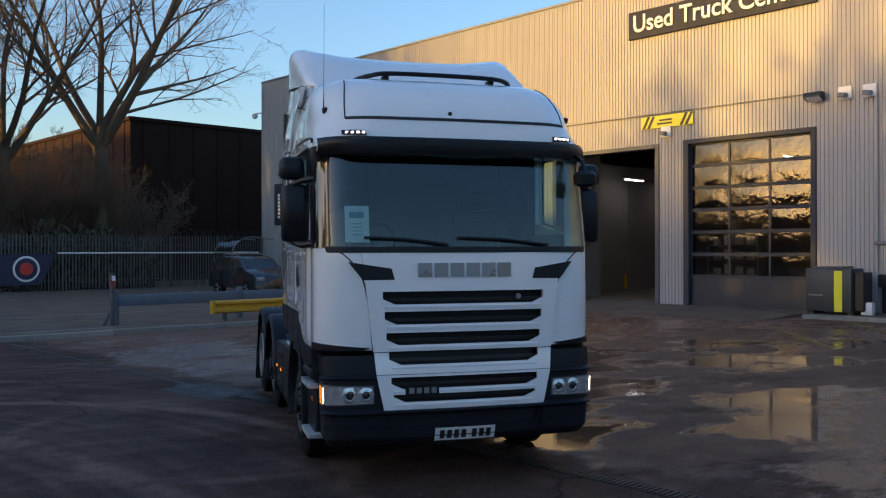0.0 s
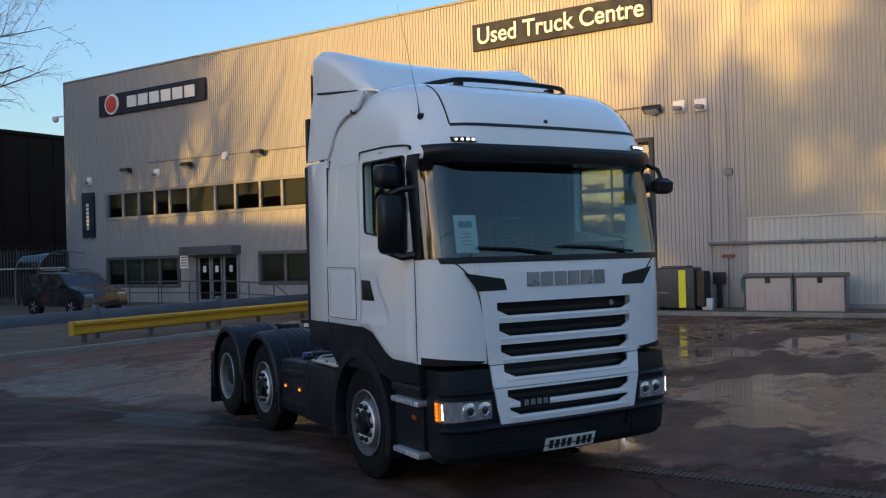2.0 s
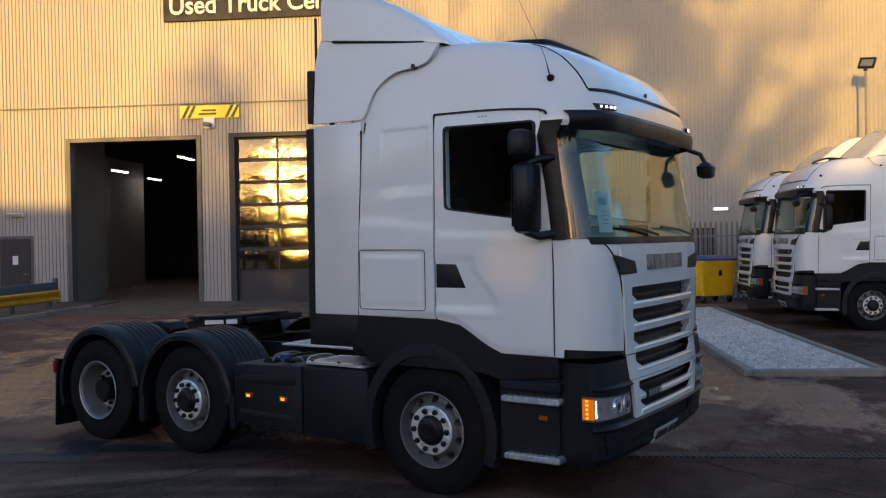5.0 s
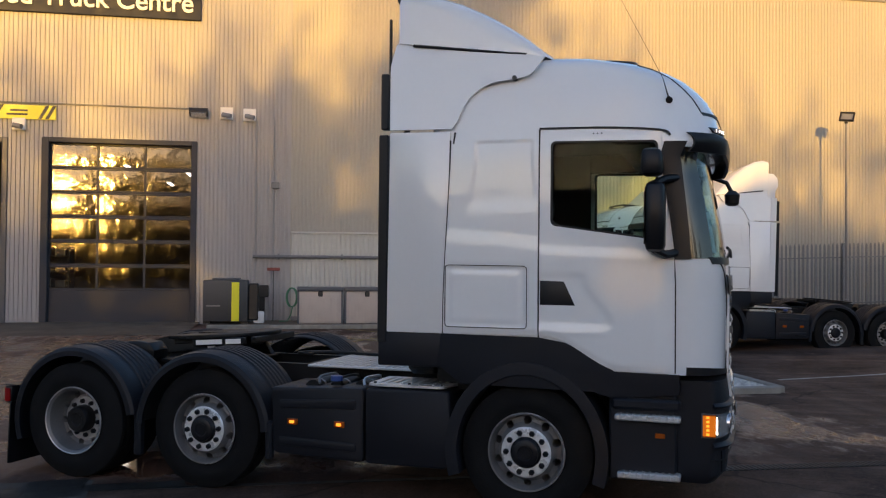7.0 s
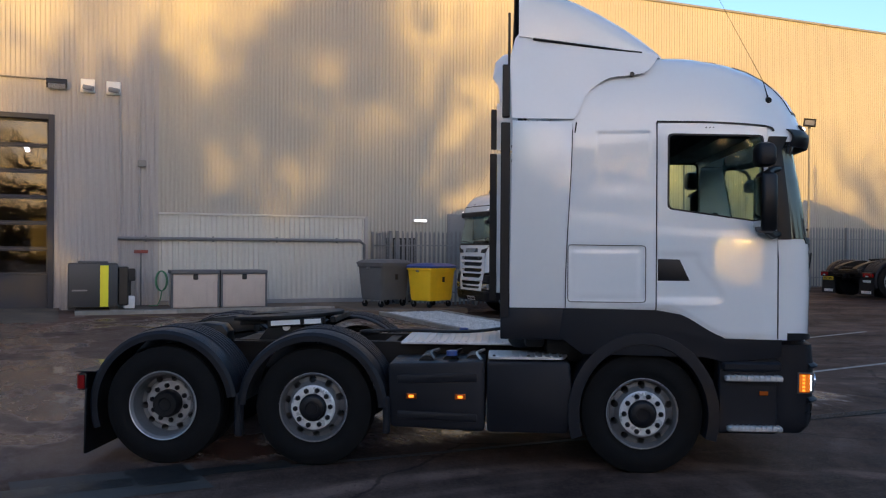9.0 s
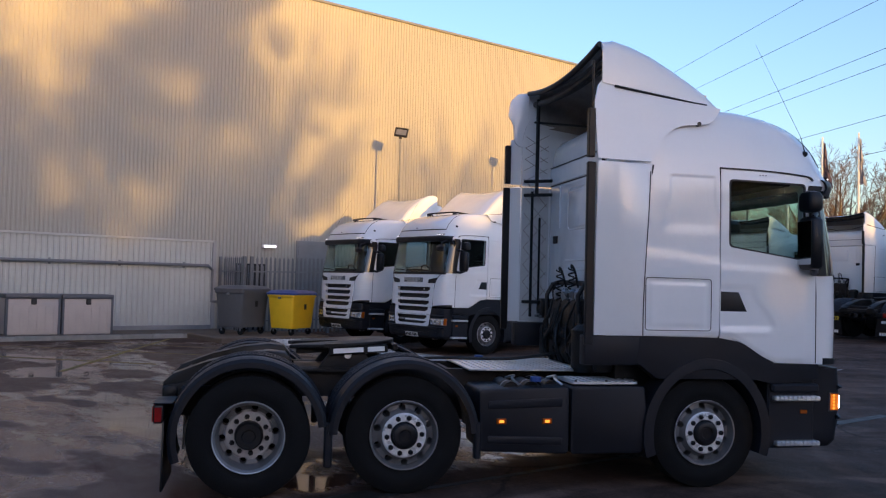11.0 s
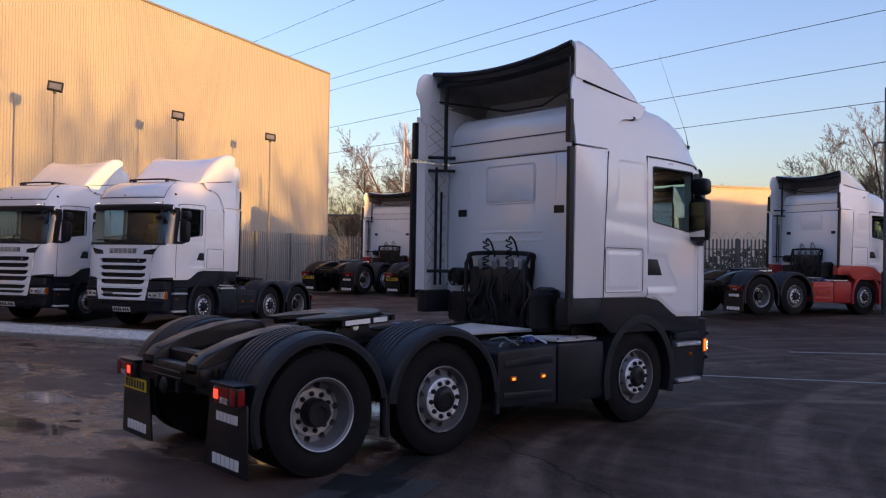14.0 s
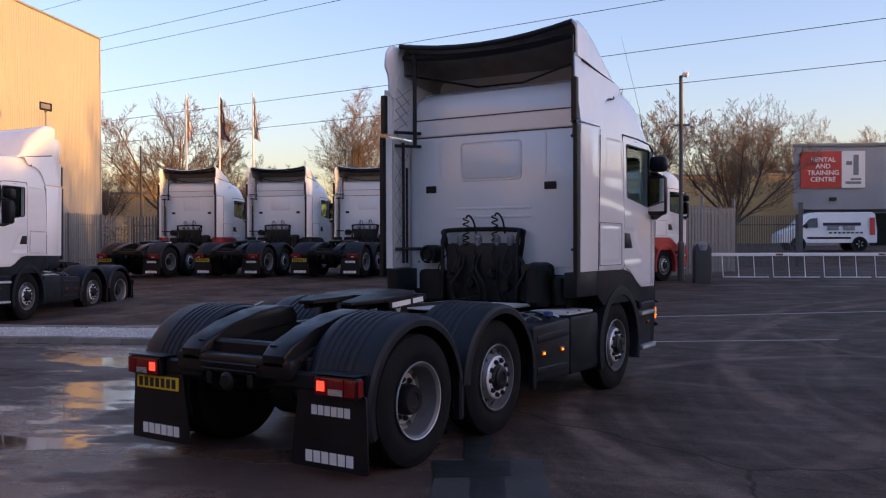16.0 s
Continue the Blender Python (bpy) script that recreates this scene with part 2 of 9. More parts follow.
    l.new(geo.outputs["Position"], warp.inputs[1]); l.new(nz.outputs[1], warp.inputs[2])
    l.new(warp.outputs[0], vor.inputs["Vector"])
    crack = rng(vor.outputs["Distance"], 0.0015, 0.0045, 1, 0)
    tone = mixc(op("MULTIPLY", crack, 0.7), tone, (0.018, 0.017, 0.016))
    warm = n.new("ShaderNodeMix"); warm.data_type, warm.blend_type = "RGBA", "MULTIPLY"
    warm.inputs["Factor"].default_value = 1.0
    l.new(tone, warm.inputs["A"]); warm.inputs["B"].default_value = (1.58, 1.13, 1.02, 1)
    l.new(warm.outputs["Result"], b.inputs["Base Color"])
    rough = op("ADD", rng(smear, 0.35, 0.62, 0.78, 0.58), rng(grain, 0.3, 0.7, -0.06, 0.06))
    rough = op("SUBTRACT", rough, op("MULTIPLY", damp, rng(noise_tex(3.0, 6), 0.35, 0.65, 0.4, 0.55)))
    rough = op("MULTIPLY", rough, op("SUBTRACT", 1.0, op("MULTIPLY", pool, rng(noise_tex(1.4, 5), 0.35, 0.65, 0.4, 0.86))))
    l.new(rough, b.inputs["Roughness"])
    l.new(op("ADD", op("MULTIPLY", damp, 0.55), rng(patch, 0.3, 0.8, 0.03, 0.1)), b.inputs["Specular IOR Level"])
    bp = n.new("ShaderNodeBump")
    bp.inputs["Distance"].default_value = 0.02
    l.new(op("MULTIPLY", rng(pool, 0, 1, 1, 0.0), 0.55), bp.inputs["Strength"])
    l.new(op("ADD", grain, op("MULTIPLY", patch, 1.5)), bp.inputs["Height"])
    l.new(bp.outputs[0], b.inputs["Normal"])
    return m


M = {
    "ground": ground_mat(),
    "clad": mat("silver_cladding", (0.34, 0.335, 0.335), 0.45, 0.0, 0.06, 0.35, 9, dirt=0.16, dirt_color=(0.25, 0.23, 0.2)),
    "clad_pale": mat("pale_cladding", (0.375, 0.36, 0.315), 0.5, 0.0, 0.07, 0.3, 9, dirt=0.14, dirt_color=(0.33, 0.31, 0.27)),
    "panel_pale": mat("pale_grey_panel", (0.5, 0.5, 0.46), 0.45, 0.0, 0.07, 0.6, 9, dirt=0.14, dirt_color=(0.33, 0.31, 0.27)),
    "trim_grey": mat("dark_grey_trim", (0.085, 0.09, 0.1), 0.45, 0, 0.1),
    "door_grey": mat("anthracite_door_paint", (0.026, 0.03, 0.042), 0.6, 0, 0.12, 1.5, 30, dirt=0.2),
    "mid_grey": mat("mid_grey_paint", (0.22, 0.225, 0.235), 0.5, 0, 0.1),
    "navy": mat("navy_sign", (0.012, 0.017, 0.036), 0.55, 0, 0.08, spec=0.25),
    "letter": mat("white_letters", (0.82, 0.81, 0.78), 0.5, 0, 0.03),
    "red_sign": mat("red_sign", (0.62, 0.055, 0.035), 0.5, 0, 0.05),
    "yellow": mat("yellow_paint", (0.56, 0.3, 0.018), 0.5, 0, 0.12, 4, 50, dirt=0.35, dirt_color=(0.2, 0.13, 0.03)),
    "bright_yellow": mat("bright_yellow_plastic", (0.85, 0.53, 0.015), 0.45, 0, 0.06, 3, 40, dirt=0.12),
    "hazard": mat("hazard_yellow", (0.85, 0.78, 0.03), 0.4, 0, 0.04),
    "black": mat("black_paint", (0.012, 0.012, 0.013), 0.45, 0, 0.2),
    "blue_rail": mat("blue_grey_rail", (0.1, 0.13, 0.17), 0.5, 0, 0.15, 4, 40, dirt=0.25),
    "galv": mat("galvanised_steel", (0.2, 0.205, 0.21), 0.5, 0.3, 0.15, 5, 40, obj_random=0.25),
    "galv_dark": mat("weathered_galvanised_steel", (0.092, 0.095, 0.095), 0.6, 0.2, 0.2, 5, 40, obj_random=0.35),
    "kerb": mat("kerb_concrete", (0.27, 0.25, 0.22), 0.85, 0, 0.25, 3, 70, 0.5, dirt=0.5, obj_random=0.3),
    "pave": mat("worn_paving", (0.15, 0.112, 0.082), 0.8, 0, 0.42, 1.2, 60, 0.5, dirt=0.7, spec=0.25),
    "gravel": mat("white_gravel", (0.55, 0.53, 0.5), 0.8, 0, 0.3, 6, 50, 0.6, island=True),
    "gravel_bed": mat("pale_gravel_bed", (0.42, 0.4, 0.37), 0.9, 0, 0.35, 8, 120, 1.0, dirt=0.3),
    "line_yellow": mat("worn_yellow_line", (0.26, 0.19, 0.05), 0.8, 0, 0.4, 6, 30, dirt=0.85, dirt_color=(0.08, 0.075, 0.07)),
    "line_white": mat("worn_white_line", (0.34, 0.33, 0.31), 0.8, 0, 0.4, 5, 30, dirt=0.9, dirt_color=(0.08, 0.075, 0.07)),
    "drain": mat("iron_drain", (0.03, 0.03, 0.03), 0.55, 0.5, 0.3, 6, 50, 0.4),
    "brown": mat("brown_cladding", (0.034, 0.019, 0.014), 0.95, 0, 0.15, 0.5, 15, 0.2, spec=0.15),
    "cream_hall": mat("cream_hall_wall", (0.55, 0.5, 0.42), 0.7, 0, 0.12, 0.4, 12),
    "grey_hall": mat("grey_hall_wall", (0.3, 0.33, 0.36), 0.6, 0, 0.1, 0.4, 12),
    # the orange of the low sun is mixed into this wall colour
    "orange_hall": mat("sun_tinted_hall_wall", (0.6, 0.38, 0.17), 0.7, 0, 0.12, 0.4, 12),
    "inside": mat("workshop_inside_wall", (0.180, 0.160, 0.140), 0.7, 0, 0.12, 1, 20),
    "blind": mat("pale_window_blind", (0.42, 0.38, 0.32), 0.8, 0, 0.1, 2, 40),
    "office": mat("pale_office_wall", (0.5, 0.47, 0.42), 0.8, 0, 0.1, 1, 20),
    "inside_dark": mat("workshop_dark_steel", (0.09, 0.09, 0.09), 0.5, 0.2, 0.2),
    "beige_box": mat("taupe_plastic_box", (0.5, 0.43, 0.38), 0.6, 0, 0.08, 2, 30, dirt=0.15),
    "bin_grey": mat("grey_bin_plastic", (0.1, 0.105, 0.11), 0.55, 0, 0.12, 3, 40, dirt=0.2, dirt_color=(0.18, 0.17, 0.15)),
    "cabinet_grey": mat("dark_grey_cabinet_paint", (0.045, 0.048, 0.052), 0.5, 0, 0.12, 2, 40, dirt=0.2),
    "blue_lid": mat("blue_lid_plastic", (0.03, 0.07, 0.25), 0.45, 0, 0.1),
    "rust": mat("red_oxide_steel", (0.22, 0.05, 0.035), 0.6, 0, 0.2),
    "green_hose": mat("green_hose", (0.06, 0.22, 0.12), 0.5, 0, 0.1),
    "water_can": mat("translucent_white_can", (0.65, 0.67, 0.68), 0.4, 0, 0.06),
    "bark": mat("tree_bark", (0.11, 0.078, 0.05), 0.9, 0, 0.3, 4, 40, 0.6),
    "twig": mat("bare_twigs", (0.17, 0.115, 0.075), 0.9, 0, 0.2, 2, 20, island=True),
    "hedge": mat("winter_hedge", (0.07, 0.065, 0.035), 0.9, 0, 0.35, 2, 20, island=True),
    "brick": mat("red_brown_brick", (0.25, 0.12, 0.08), 0.85, 0, 0.2, 1, 25),
    # the lorries
    "white": mat("white_lorry_paint", (0.84, 0.845, 0.85), 0.22, 0, 0.015, 1.2, 30, rough_vary=0.04, coat=1.0, dirt=0.05, dirt_color=(0.5, 0.48, 0.45)),
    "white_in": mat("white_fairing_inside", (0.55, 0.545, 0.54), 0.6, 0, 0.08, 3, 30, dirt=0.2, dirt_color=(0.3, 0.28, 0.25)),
    "plastic": mat("charcoal_plastic", (0.0085, 0.0098, 0.0145), 0.47, 0, 0.15, 3, 180, 0.2, spec=0.28, dirt=0.2, dirt_color=(0.02, 0.019, 0.018)),
    "plastic_black": mat("black_plastic", (0.006, 0.0065, 0.009), 0.4, 0, 0.2, 3, 150, 0.1, spec=0.34),
    "rubber": mat("tyre_rubber", (0.006, 0.006, 0.0065), 0.8, 0, 0.25, 5, 80, 0.3, spec=0.2, dirt=0.25, dirt_color=(0.014, 0.013, 0.012)),
    "chassis": mat("chassis_black", (0.006, 0.006, 0.007), 0.5, 0.0, 0.25, 6, 60, 0.2, spec=0.3, dirt=0.3, dirt_color=(0.018, 0.015, 0.013)),
    "chassis_gloss": mat("worn_gloss_black", (0.006, 0.006, 0.0065), 0.42, 0.0, 0.25, 6, 60, 0.15, spec=0.3, dirt=0.35, dirt_color=(0.02, 0.017, 0.014)),
    "chassis_red": mat("red_chassis_paint", (0.36, 0.02, 0.018), 0.45, 0, 0.1, 3, 60, dirt=0.15),
    "alu": mat("tread_aluminium", (0.72, 0.73, 0.74), 0.38, 0.75, 0.12, 5, 60, 0.3, dirt=0.25, dirt_color=(0.3, 0.29, 0.28)),
    # darker copy of the rim: recess shade in the colour, plus grime
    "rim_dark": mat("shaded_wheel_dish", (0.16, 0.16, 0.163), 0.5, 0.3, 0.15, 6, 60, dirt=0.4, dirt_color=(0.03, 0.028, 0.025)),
    "rim": mat("silver_wheel", (0.48, 0.482, 0.485), 0.36, 0.5, 0.12, 6, 60, dirt=0.3, dirt_color=(0.12, 0.11, 0.1)),
    "rim_bright": mat("polished_wheel_trim", (0.84, 0.84, 0.84), 0.33, 0.35, 0.1, 9, 70, dirt=0.35, dirt_color=(0.07, 0.065, 0.06)),
    "badge": mat("grey_chrome_letters", (0.32, 0.33, 0.34), 0.3, 0.6, 0.05),
    "gloss_black": mat("black_glass_border", (0.006, 0.007, 0.008), 0.08, 0, 0.1, rough_vary=0.02, coat=1.0),
    "seal": mat("black_seal", (0.008, 0.008, 0.008), 0.6, 0, 0.1),
    "cabin": mat("dark_cab_trim", (0.02, 0.02, 0.021), 0.7, 0, 0.15),
    "cabin_pale": mat("beige_cab_trim", (0.1, 0.095, 0.088), 0.8, 0, 0.15),
    "paper": mat("white_paper", (0.8, 0.84, 0.86), 0.7, 0, 0.02),
    "paper_ink": mat("teal_print", (0.12, 0.3, 0.33), 0.7, 0, 0.05),
    "plate_white": mat("white_plate", (0.8, 0.8, 0.76), 0.35, 0, 0.03),
    "plate_yellow": mat("yellow_plate", (0.8, 0.55, 0.03), 0.35, 0, 0.05),
    "mirror": mat("mirror_glass", (0.6, 0.62, 0.63), 0.04, 1.0, 0.02, rough_vary=0.01),
    "patch": mat("tar_patch", (0.012, 0.0115, 0.011), 0.55, 0, 0.3, 5, 60, 0.4, dirt=0.3),
    "slab": mat("worn_concrete_slab", (0.05, 0.046, 0.04), 0.75, 0, 0.35, 4, 50, 0.4, dirt=0.6),
    "amber": mat("amber_lens", (0.36, 0.08, 0.008), 0.2, 0, 0.1),
    "red_lens": mat("red_lens", (0.24, 0.008, 0.008), 0.15, 0, 0.1),
    "clear_lens": mat("lamp_reflector", (0.75, 0.77, 0.8), 0.12, 0.8, 0.25, 22, 34, 0.35),
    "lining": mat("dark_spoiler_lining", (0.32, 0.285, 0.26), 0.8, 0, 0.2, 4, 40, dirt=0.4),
    "hose": mat("black_air_hose", (0.006, 0.006, 0.006), 0.5, 0, 0.1, spec=0.3),
    "soot": mat("sooty_black_works", (0.006, 0.0056, 0.0052), 0.55, 0, 0.35, 8, 60, 0.5, spec=0.35),
    "projector": mat("dark_projector_lens", (0.02, 0.022, 0.025), 0.06, 0, 0.05, spec=0.8, coat=1.0),
    "van": mat("silver_van_paint", (0.72, 0.73, 0.75), 0.35, 0.1, 0.04, coat=0.4),
    "car_dark": mat("dark_car_paint", (0.015, 0.017, 0.022), 0.25, 0.2, 0.1, coat=0.6),
    "flag": mat("grey_banner_cloth", (0.1, 0.07, 0.085), 0.8, 0, 0.2),
    "flag_pale": mat("faded_pink_flag_cloth", (0.42, 0.34, 0.36), 0.8, 0, 0.25, 2, 30),
    "flag_grey": mat("grey_flag_cloth", (0.3, 0.29, 0.3), 0.8, 0, 0.25, 2, 30),
    "banner_blue": mat("navy_banner_cloth", (0.03, 0.035, 0.07), 0.7, 0, 0.15),
    "bollard": mat("black_bollard_housing", (0.03, 0.032, 0.036), 0.5, 0, 0.15),
    "glass": glass("tinted_windscreen", (0.84, 0.96, 0.95), see=0.84, ior=1.65),
    "glass_side": glass("tinted_side_glass", (0.88, 0.96, 0.92), see=0.96, ior=1.22),
    "glass_win": glass("window_glass", (0.7, 0.74, 0.72), see=0.8, ior=1.6),
    "glass_door": glass("shutter_glazing", (0.5, 0.52, 0.5), rough=0.075, see=0.45, ior=1.8, ripple=0.012),
    "lamp_dim": glow("wall_strip_lamp", (1.0, 0.98, 0.95), 1.6),
    "lamp_white": glow("cool_lamp", (1.0, 0.95, 0.88), 14.0),
    "led": glow("marker_led", (1.0, 0.93, 0.85), 1.8),
    "drl": glow("daytime_lamp", (1.0, 0.86, 0.62), 6.0),
    "amber_dim": glow("glowing_amber_lens", (1.0, 0.22, 0.012), 0.32, (0.5, 0.14, 0.01)),
    "amber_lit": glow("lit_amber_marker", (1.0, 0.27, 0.02), 1.5, (0.6, 0.2, 0.02)),
    "red_lit": glow("lit_tail_lamp", (1.0, 0.05, 0.02), 1.6, (0.5, 0.02, 0.01)),
}


def wavy(m, scale, distance):
    """Pressed sheet and moulded panels are never quite flat: a slow swell in the surface."""
    n, l = m.node_tree.nodes, m.node_tree.links
    tc, t, bp = n.new("ShaderNodeTexCoord"), n.new("ShaderNodeTexNoise"), n.new("ShaderNodeBump")
    t.inputs["Scale"].default_value, t.inputs["Detail"].default_value = scale, 2
    bp.inputs["Strength"].default_value, bp.inputs["Distance"].default_value = 1.0, distance
    l.new(tc.outputs["Object"], t.inputs["Vector"])
    l.new(t.outputs[0], bp.inputs["Height"])
    b = n["Principled BSDF"]
    l.new(bp.outputs[0], b.inputs["Normal"])
    l.new(bp.outputs[0], b.inputs["Coat Normal"])


wavy(M["white"], 2.2, 0.008)
wavy(M["clad"], 0.8, 0.01)
wavy(M["clad_pale"], 0.8, 0.01)

# ---- shape helpers ----
def smooth(me, angle=35):
    for p in me.polygons:
        p.use_smooth = True
    me.set_sharp_from_angle(angle=radians(angle))
    return me


def mesh_of(name, bm, material, flat=False, angle=35):
    me = bpy.data.meshes.new(name)
    bmesh.ops.recalc_face_normals(bm, faces=bm.faces)
    bm.to_mesh(me)
    bm.free()
    if material is not None:
        for x in material if isinstance(material, (list, tuple)) else (material,):
            me.materials.append(M[x] if isinstance(x, str) else x)
    if not flat:
        smooth(me, angle)
    return me


def part(name, bm, material, parent=None, label="", flat=False, angle=35):
    """One mesh object under a thing or a part; a ready mesh may stand in for the bmesh."""
    me = bm if isinstance(bm, bpy.types.Mesh) else mesh_of(name, bm, material, flat, angle)
    ob = new(name, me)
    if parent is not None:
        ob.parent = parent
    return tagged(ob, label)


def thing(name, label, category, m=None, group="", kind=""):
    ob = new(name)
    ob.empty_display_size = 0.2
    if m is not None:
        ob.matrix_basis = m
    return tagged(ob, label, category, group, kind)


def solid(name, bm, material, label, category, group="", kind="", flat=False):
    return tagged(new(name, mesh_of(name, bm, material, flat)), label, category, group, kind)


def box(bm, x0, x1, y0, y1, z0, z1, bevel=0.0, seg=1, m=None, mi=0):
    v = [bm.verts.new((x, y, z)) for z in (z0, z1) for y in (y0, y1) for x in (x0, x1)]
    f = [bm.faces.new([v[i] for i in q]) for q in ((0, 2, 3, 1), (4, 5, 7, 6), (0, 1, 5, 4), (2, 6, 7, 3), (0, 4, 6, 2), (1, 3, 7, 5))]
    for x in f:
        x.material_index = mi
    if m is not None:
        for x in v:
            x.co = m @ x.co
    if bevel:
        e = list({e for x in f for e in x.edges})
        bmesh.ops.bevel(bm, geom=e, offset=bevel, segments=seg, affect="EDGES", profile=0.5)
    return v


def boxed(x0, x1, y0, y1, z0, z1, bevel=0.0, seg=1):
    bm = bmesh.new()
    box(bm, x0, x1, y0, y1, z0, z1, bevel, seg)
    return bm


def rings(bm, rows, closed=True, caps=True):
    """Skin over rows of points, all of one length."""
    vs = [[bm.verts.new(p) for p in row] for row in rows]
    k = len(rows[0])
    for a, b in zip(vs, vs[1:]):
        for i in range(k if closed else k - 1):
            j = (i + 1) % k
            bm.faces.new((a[i], a[j], b[j], b[i]))
    if caps and closed:
        bm.faces.new(vs[0][::-1])
        bm.faces.new(vs[-1])
    return vs


def tube(bm, pts, r, n=6, caps=True):
    """A round bar along points; r is one radius or one for each point."""
    pts = [Vector(p) for p in pts]
    rows, ref = [], None
    for i, p in enumerate(pts):
        d = (pts[min(i + 1, len(pts) - 1)] - pts[max(i - 1, 0)]).normalized()
        if ref is None:
            ref = d.orthogonal().normalized()
        ref = (ref - d * ref.dot(d))
        ref = ref.normalized() if ref.length > 1e-6 else d.orthogonal().normalized()
        o = d.cross(ref)
        rad = r[i] if isinstance(r, (list, tuple)) else r
        rows.append([p + (ref * math.cos(a) + o * math.sin(a)) * rad for a in (2 * math.pi * k / n for k in range(n))])
    rings(bm, rows, True, caps)


def tubed(pts, r, n=6):
    bm = bmesh.new()
    tube(bm, pts, r, n)
    return bm


def lathe(bm, prof, n=32, c=(0, 0, 0), axis="x", caps=True):
    """Turn a profile of (along, radius) round an axis."""
    rows = []
    for a, r in prof:
        row = []
        for k in range(n):
            t = 2 * math.pi * k / n
            u, v = r * math.cos(t), r * math.sin(t)
            p = {"x": (a, u, v), "y": (u, a, v), "z": (u, v, a)}[axis]
            row.append((c[0] + p[0], c[1] + p[1], c[2] + p[2]))
        rows.append(row)
    rings(bm, rows, True, caps)


def turned(prof, n=32, c=(0, 0, 0), axis="x", caps=True):
    bm = bmesh.new()
    lathe(bm, prof, n, c, axis, caps)
    return bm


def prism(bm, poly, a0, a1, axis="x", bevel=0.0):
    """Extrude a flat outline; poly is in the two other axes, in order."""
    def at(p, a):
        return {"x": (a, p[0], p[1]), "y": (p[0], a, p[1]), "z": (p[0], p[1], a)}[axis]
    v0, v1 = [bm.verts.new(at(p, a0)) for p in poly], [bm.verts.new(at(p, a1)) for p in poly]
    k = len(poly)
    f = [bm.faces.new(v0[::-1]), bm.faces.new(v1)]
    f += [bm.faces.new((v0[i], v0[(i + 1) % k], v1[(i + 1) % k], v1[i])) for i in range(k)]
    if bevel:
        e = list({e for x in f[:2] for e in x.edges})
        bmesh.ops.bevel(bm, geom=e, offset=bevel, segments=2, affect="EDGES", profile=0.5)


def prismed(poly, a0, a1, axis="x", bevel=0.0):
    bm = bmesh.new()
    prism(bm, poly, a0, a1, axis, bevel)
    return bm


def round_poly(poly, r, n=5):
    """Round the corners of an outline."""
    out, k = [], len(poly)
    for i in range(k):
        p, a, b = Vector(poly[i]), Vector(poly[i - 1]), Vector(poly[(i + 1) % k])
        q = min(r, (a - p).length * 0.45, (b - p).length * 0.45)
        s, e = p + (a - p).normalized() * q, p + (b - p).normalized() * q
        for j in range(n + 1):
            t = j / n
            out.append(tuple(s * (1 - t) ** 2 + p * 2 * t * (1 - t) + e * t * t))
    return out


def carve(bm, *cutters):
    """Take cutters away from a body, exactly; returns the mesh left."""
    me = bpy.data.meshes.new("carved")
    bmesh.ops.recalc_face_normals(bm, faces=bm.faces)
    bm.to_mesh(me)
    bm.free()
    ob = new("carved", me)
    tools = []
    for c in cutters:
        bmesh.ops.recalc_face_normals(c, faces=c.faces)
        cm = bpy.data.meshes.new("tool")
        c.to_mesh(cm)
        c.free()
        t = new("tool", cm)
        md = ob.modifiers.new("cut", "BOOLEAN")
        md.operation, md.object, md.solver = "DIFFERENCE", t, "EXACT"
        tools.append(t)
    dg = bpy.context.evaluated_depsgraph_get()
    dg.update()
    out = bpy.data.meshes.new_from_object(ob.evaluated_get(dg))
    for o in (ob, *tools):
        bpy.data.objects.remove(o, do_unlink=True)
    return out


def finish(me, name, material, angle=30):
    me.name = name
    me.materials.clear()
    me.materials.append(M[material])
    return smooth(me, angle)


def text_mesh(body, size, depth, bold=0.0):
    """Raised lettering in the plane x, z, centred, facing -y."""
    cu = bpy.data.curves.new("lettering", "FONT")
    cu.body, cu.size, cu.extrude, cu.offset = body, size, depth / 2, bold
    cu.align_x, cu.align_y = "CENTER", "CENTER"
    ob = new("lettering", cu)
    dg = bpy.context.evaluated_depsgraph_get()
    dg.update()
    me = bpy.data.meshes.new_from_object(ob.evaluated_get(dg))
    bpy.data.objects.remove(ob, do_unlink=True)
    me.transform(Matrix.Rotation(radians(90), 4, "X"))
    return me

# ---- the site ----
def ground_z(x, y):
    """The yard is level by the lorry and rises a little towards the gate."""
    t = min(max(-y / 12.5, 0.0), 1.0)
    return 0.41 * t + 0.62 * min(max((-y - 25.0) / 6.0, 0.0), 1.0)


bm = bmesh.new()
xs = [-600, -250, -120, -70, -40, -25] + [-18 + 1.5 * i for i in range(44)] + [52, 60, 75, 100, 160, 300, 600]
ys = [-600, -300, -160, -100, -70, -50, -40] + [-32 + 1.5 * i for i in range(52)] + [52, 60, 75, 100, 160, 300, 600]
gv = [[bm.verts.new((x, y, ground_z(x, y))) for x in xs] for y in ys]
for a, b in zip(gv, gv[1:]):
    for i in range(len(xs) - 1):
        bm.faces.new((a[i], a[i + 1], b[i + 1], b[i]))
solid("ground", bm, "ground", "damp dark concrete and asphalt lorry yard with puddles", "ground", kind="structure")

WALL_X, TOP = 26.9, 11.45
BAY, DOOR = (17.38, 22.05, 0.0, 5.63), (11.8, 16.3, 0.0, 5.68)
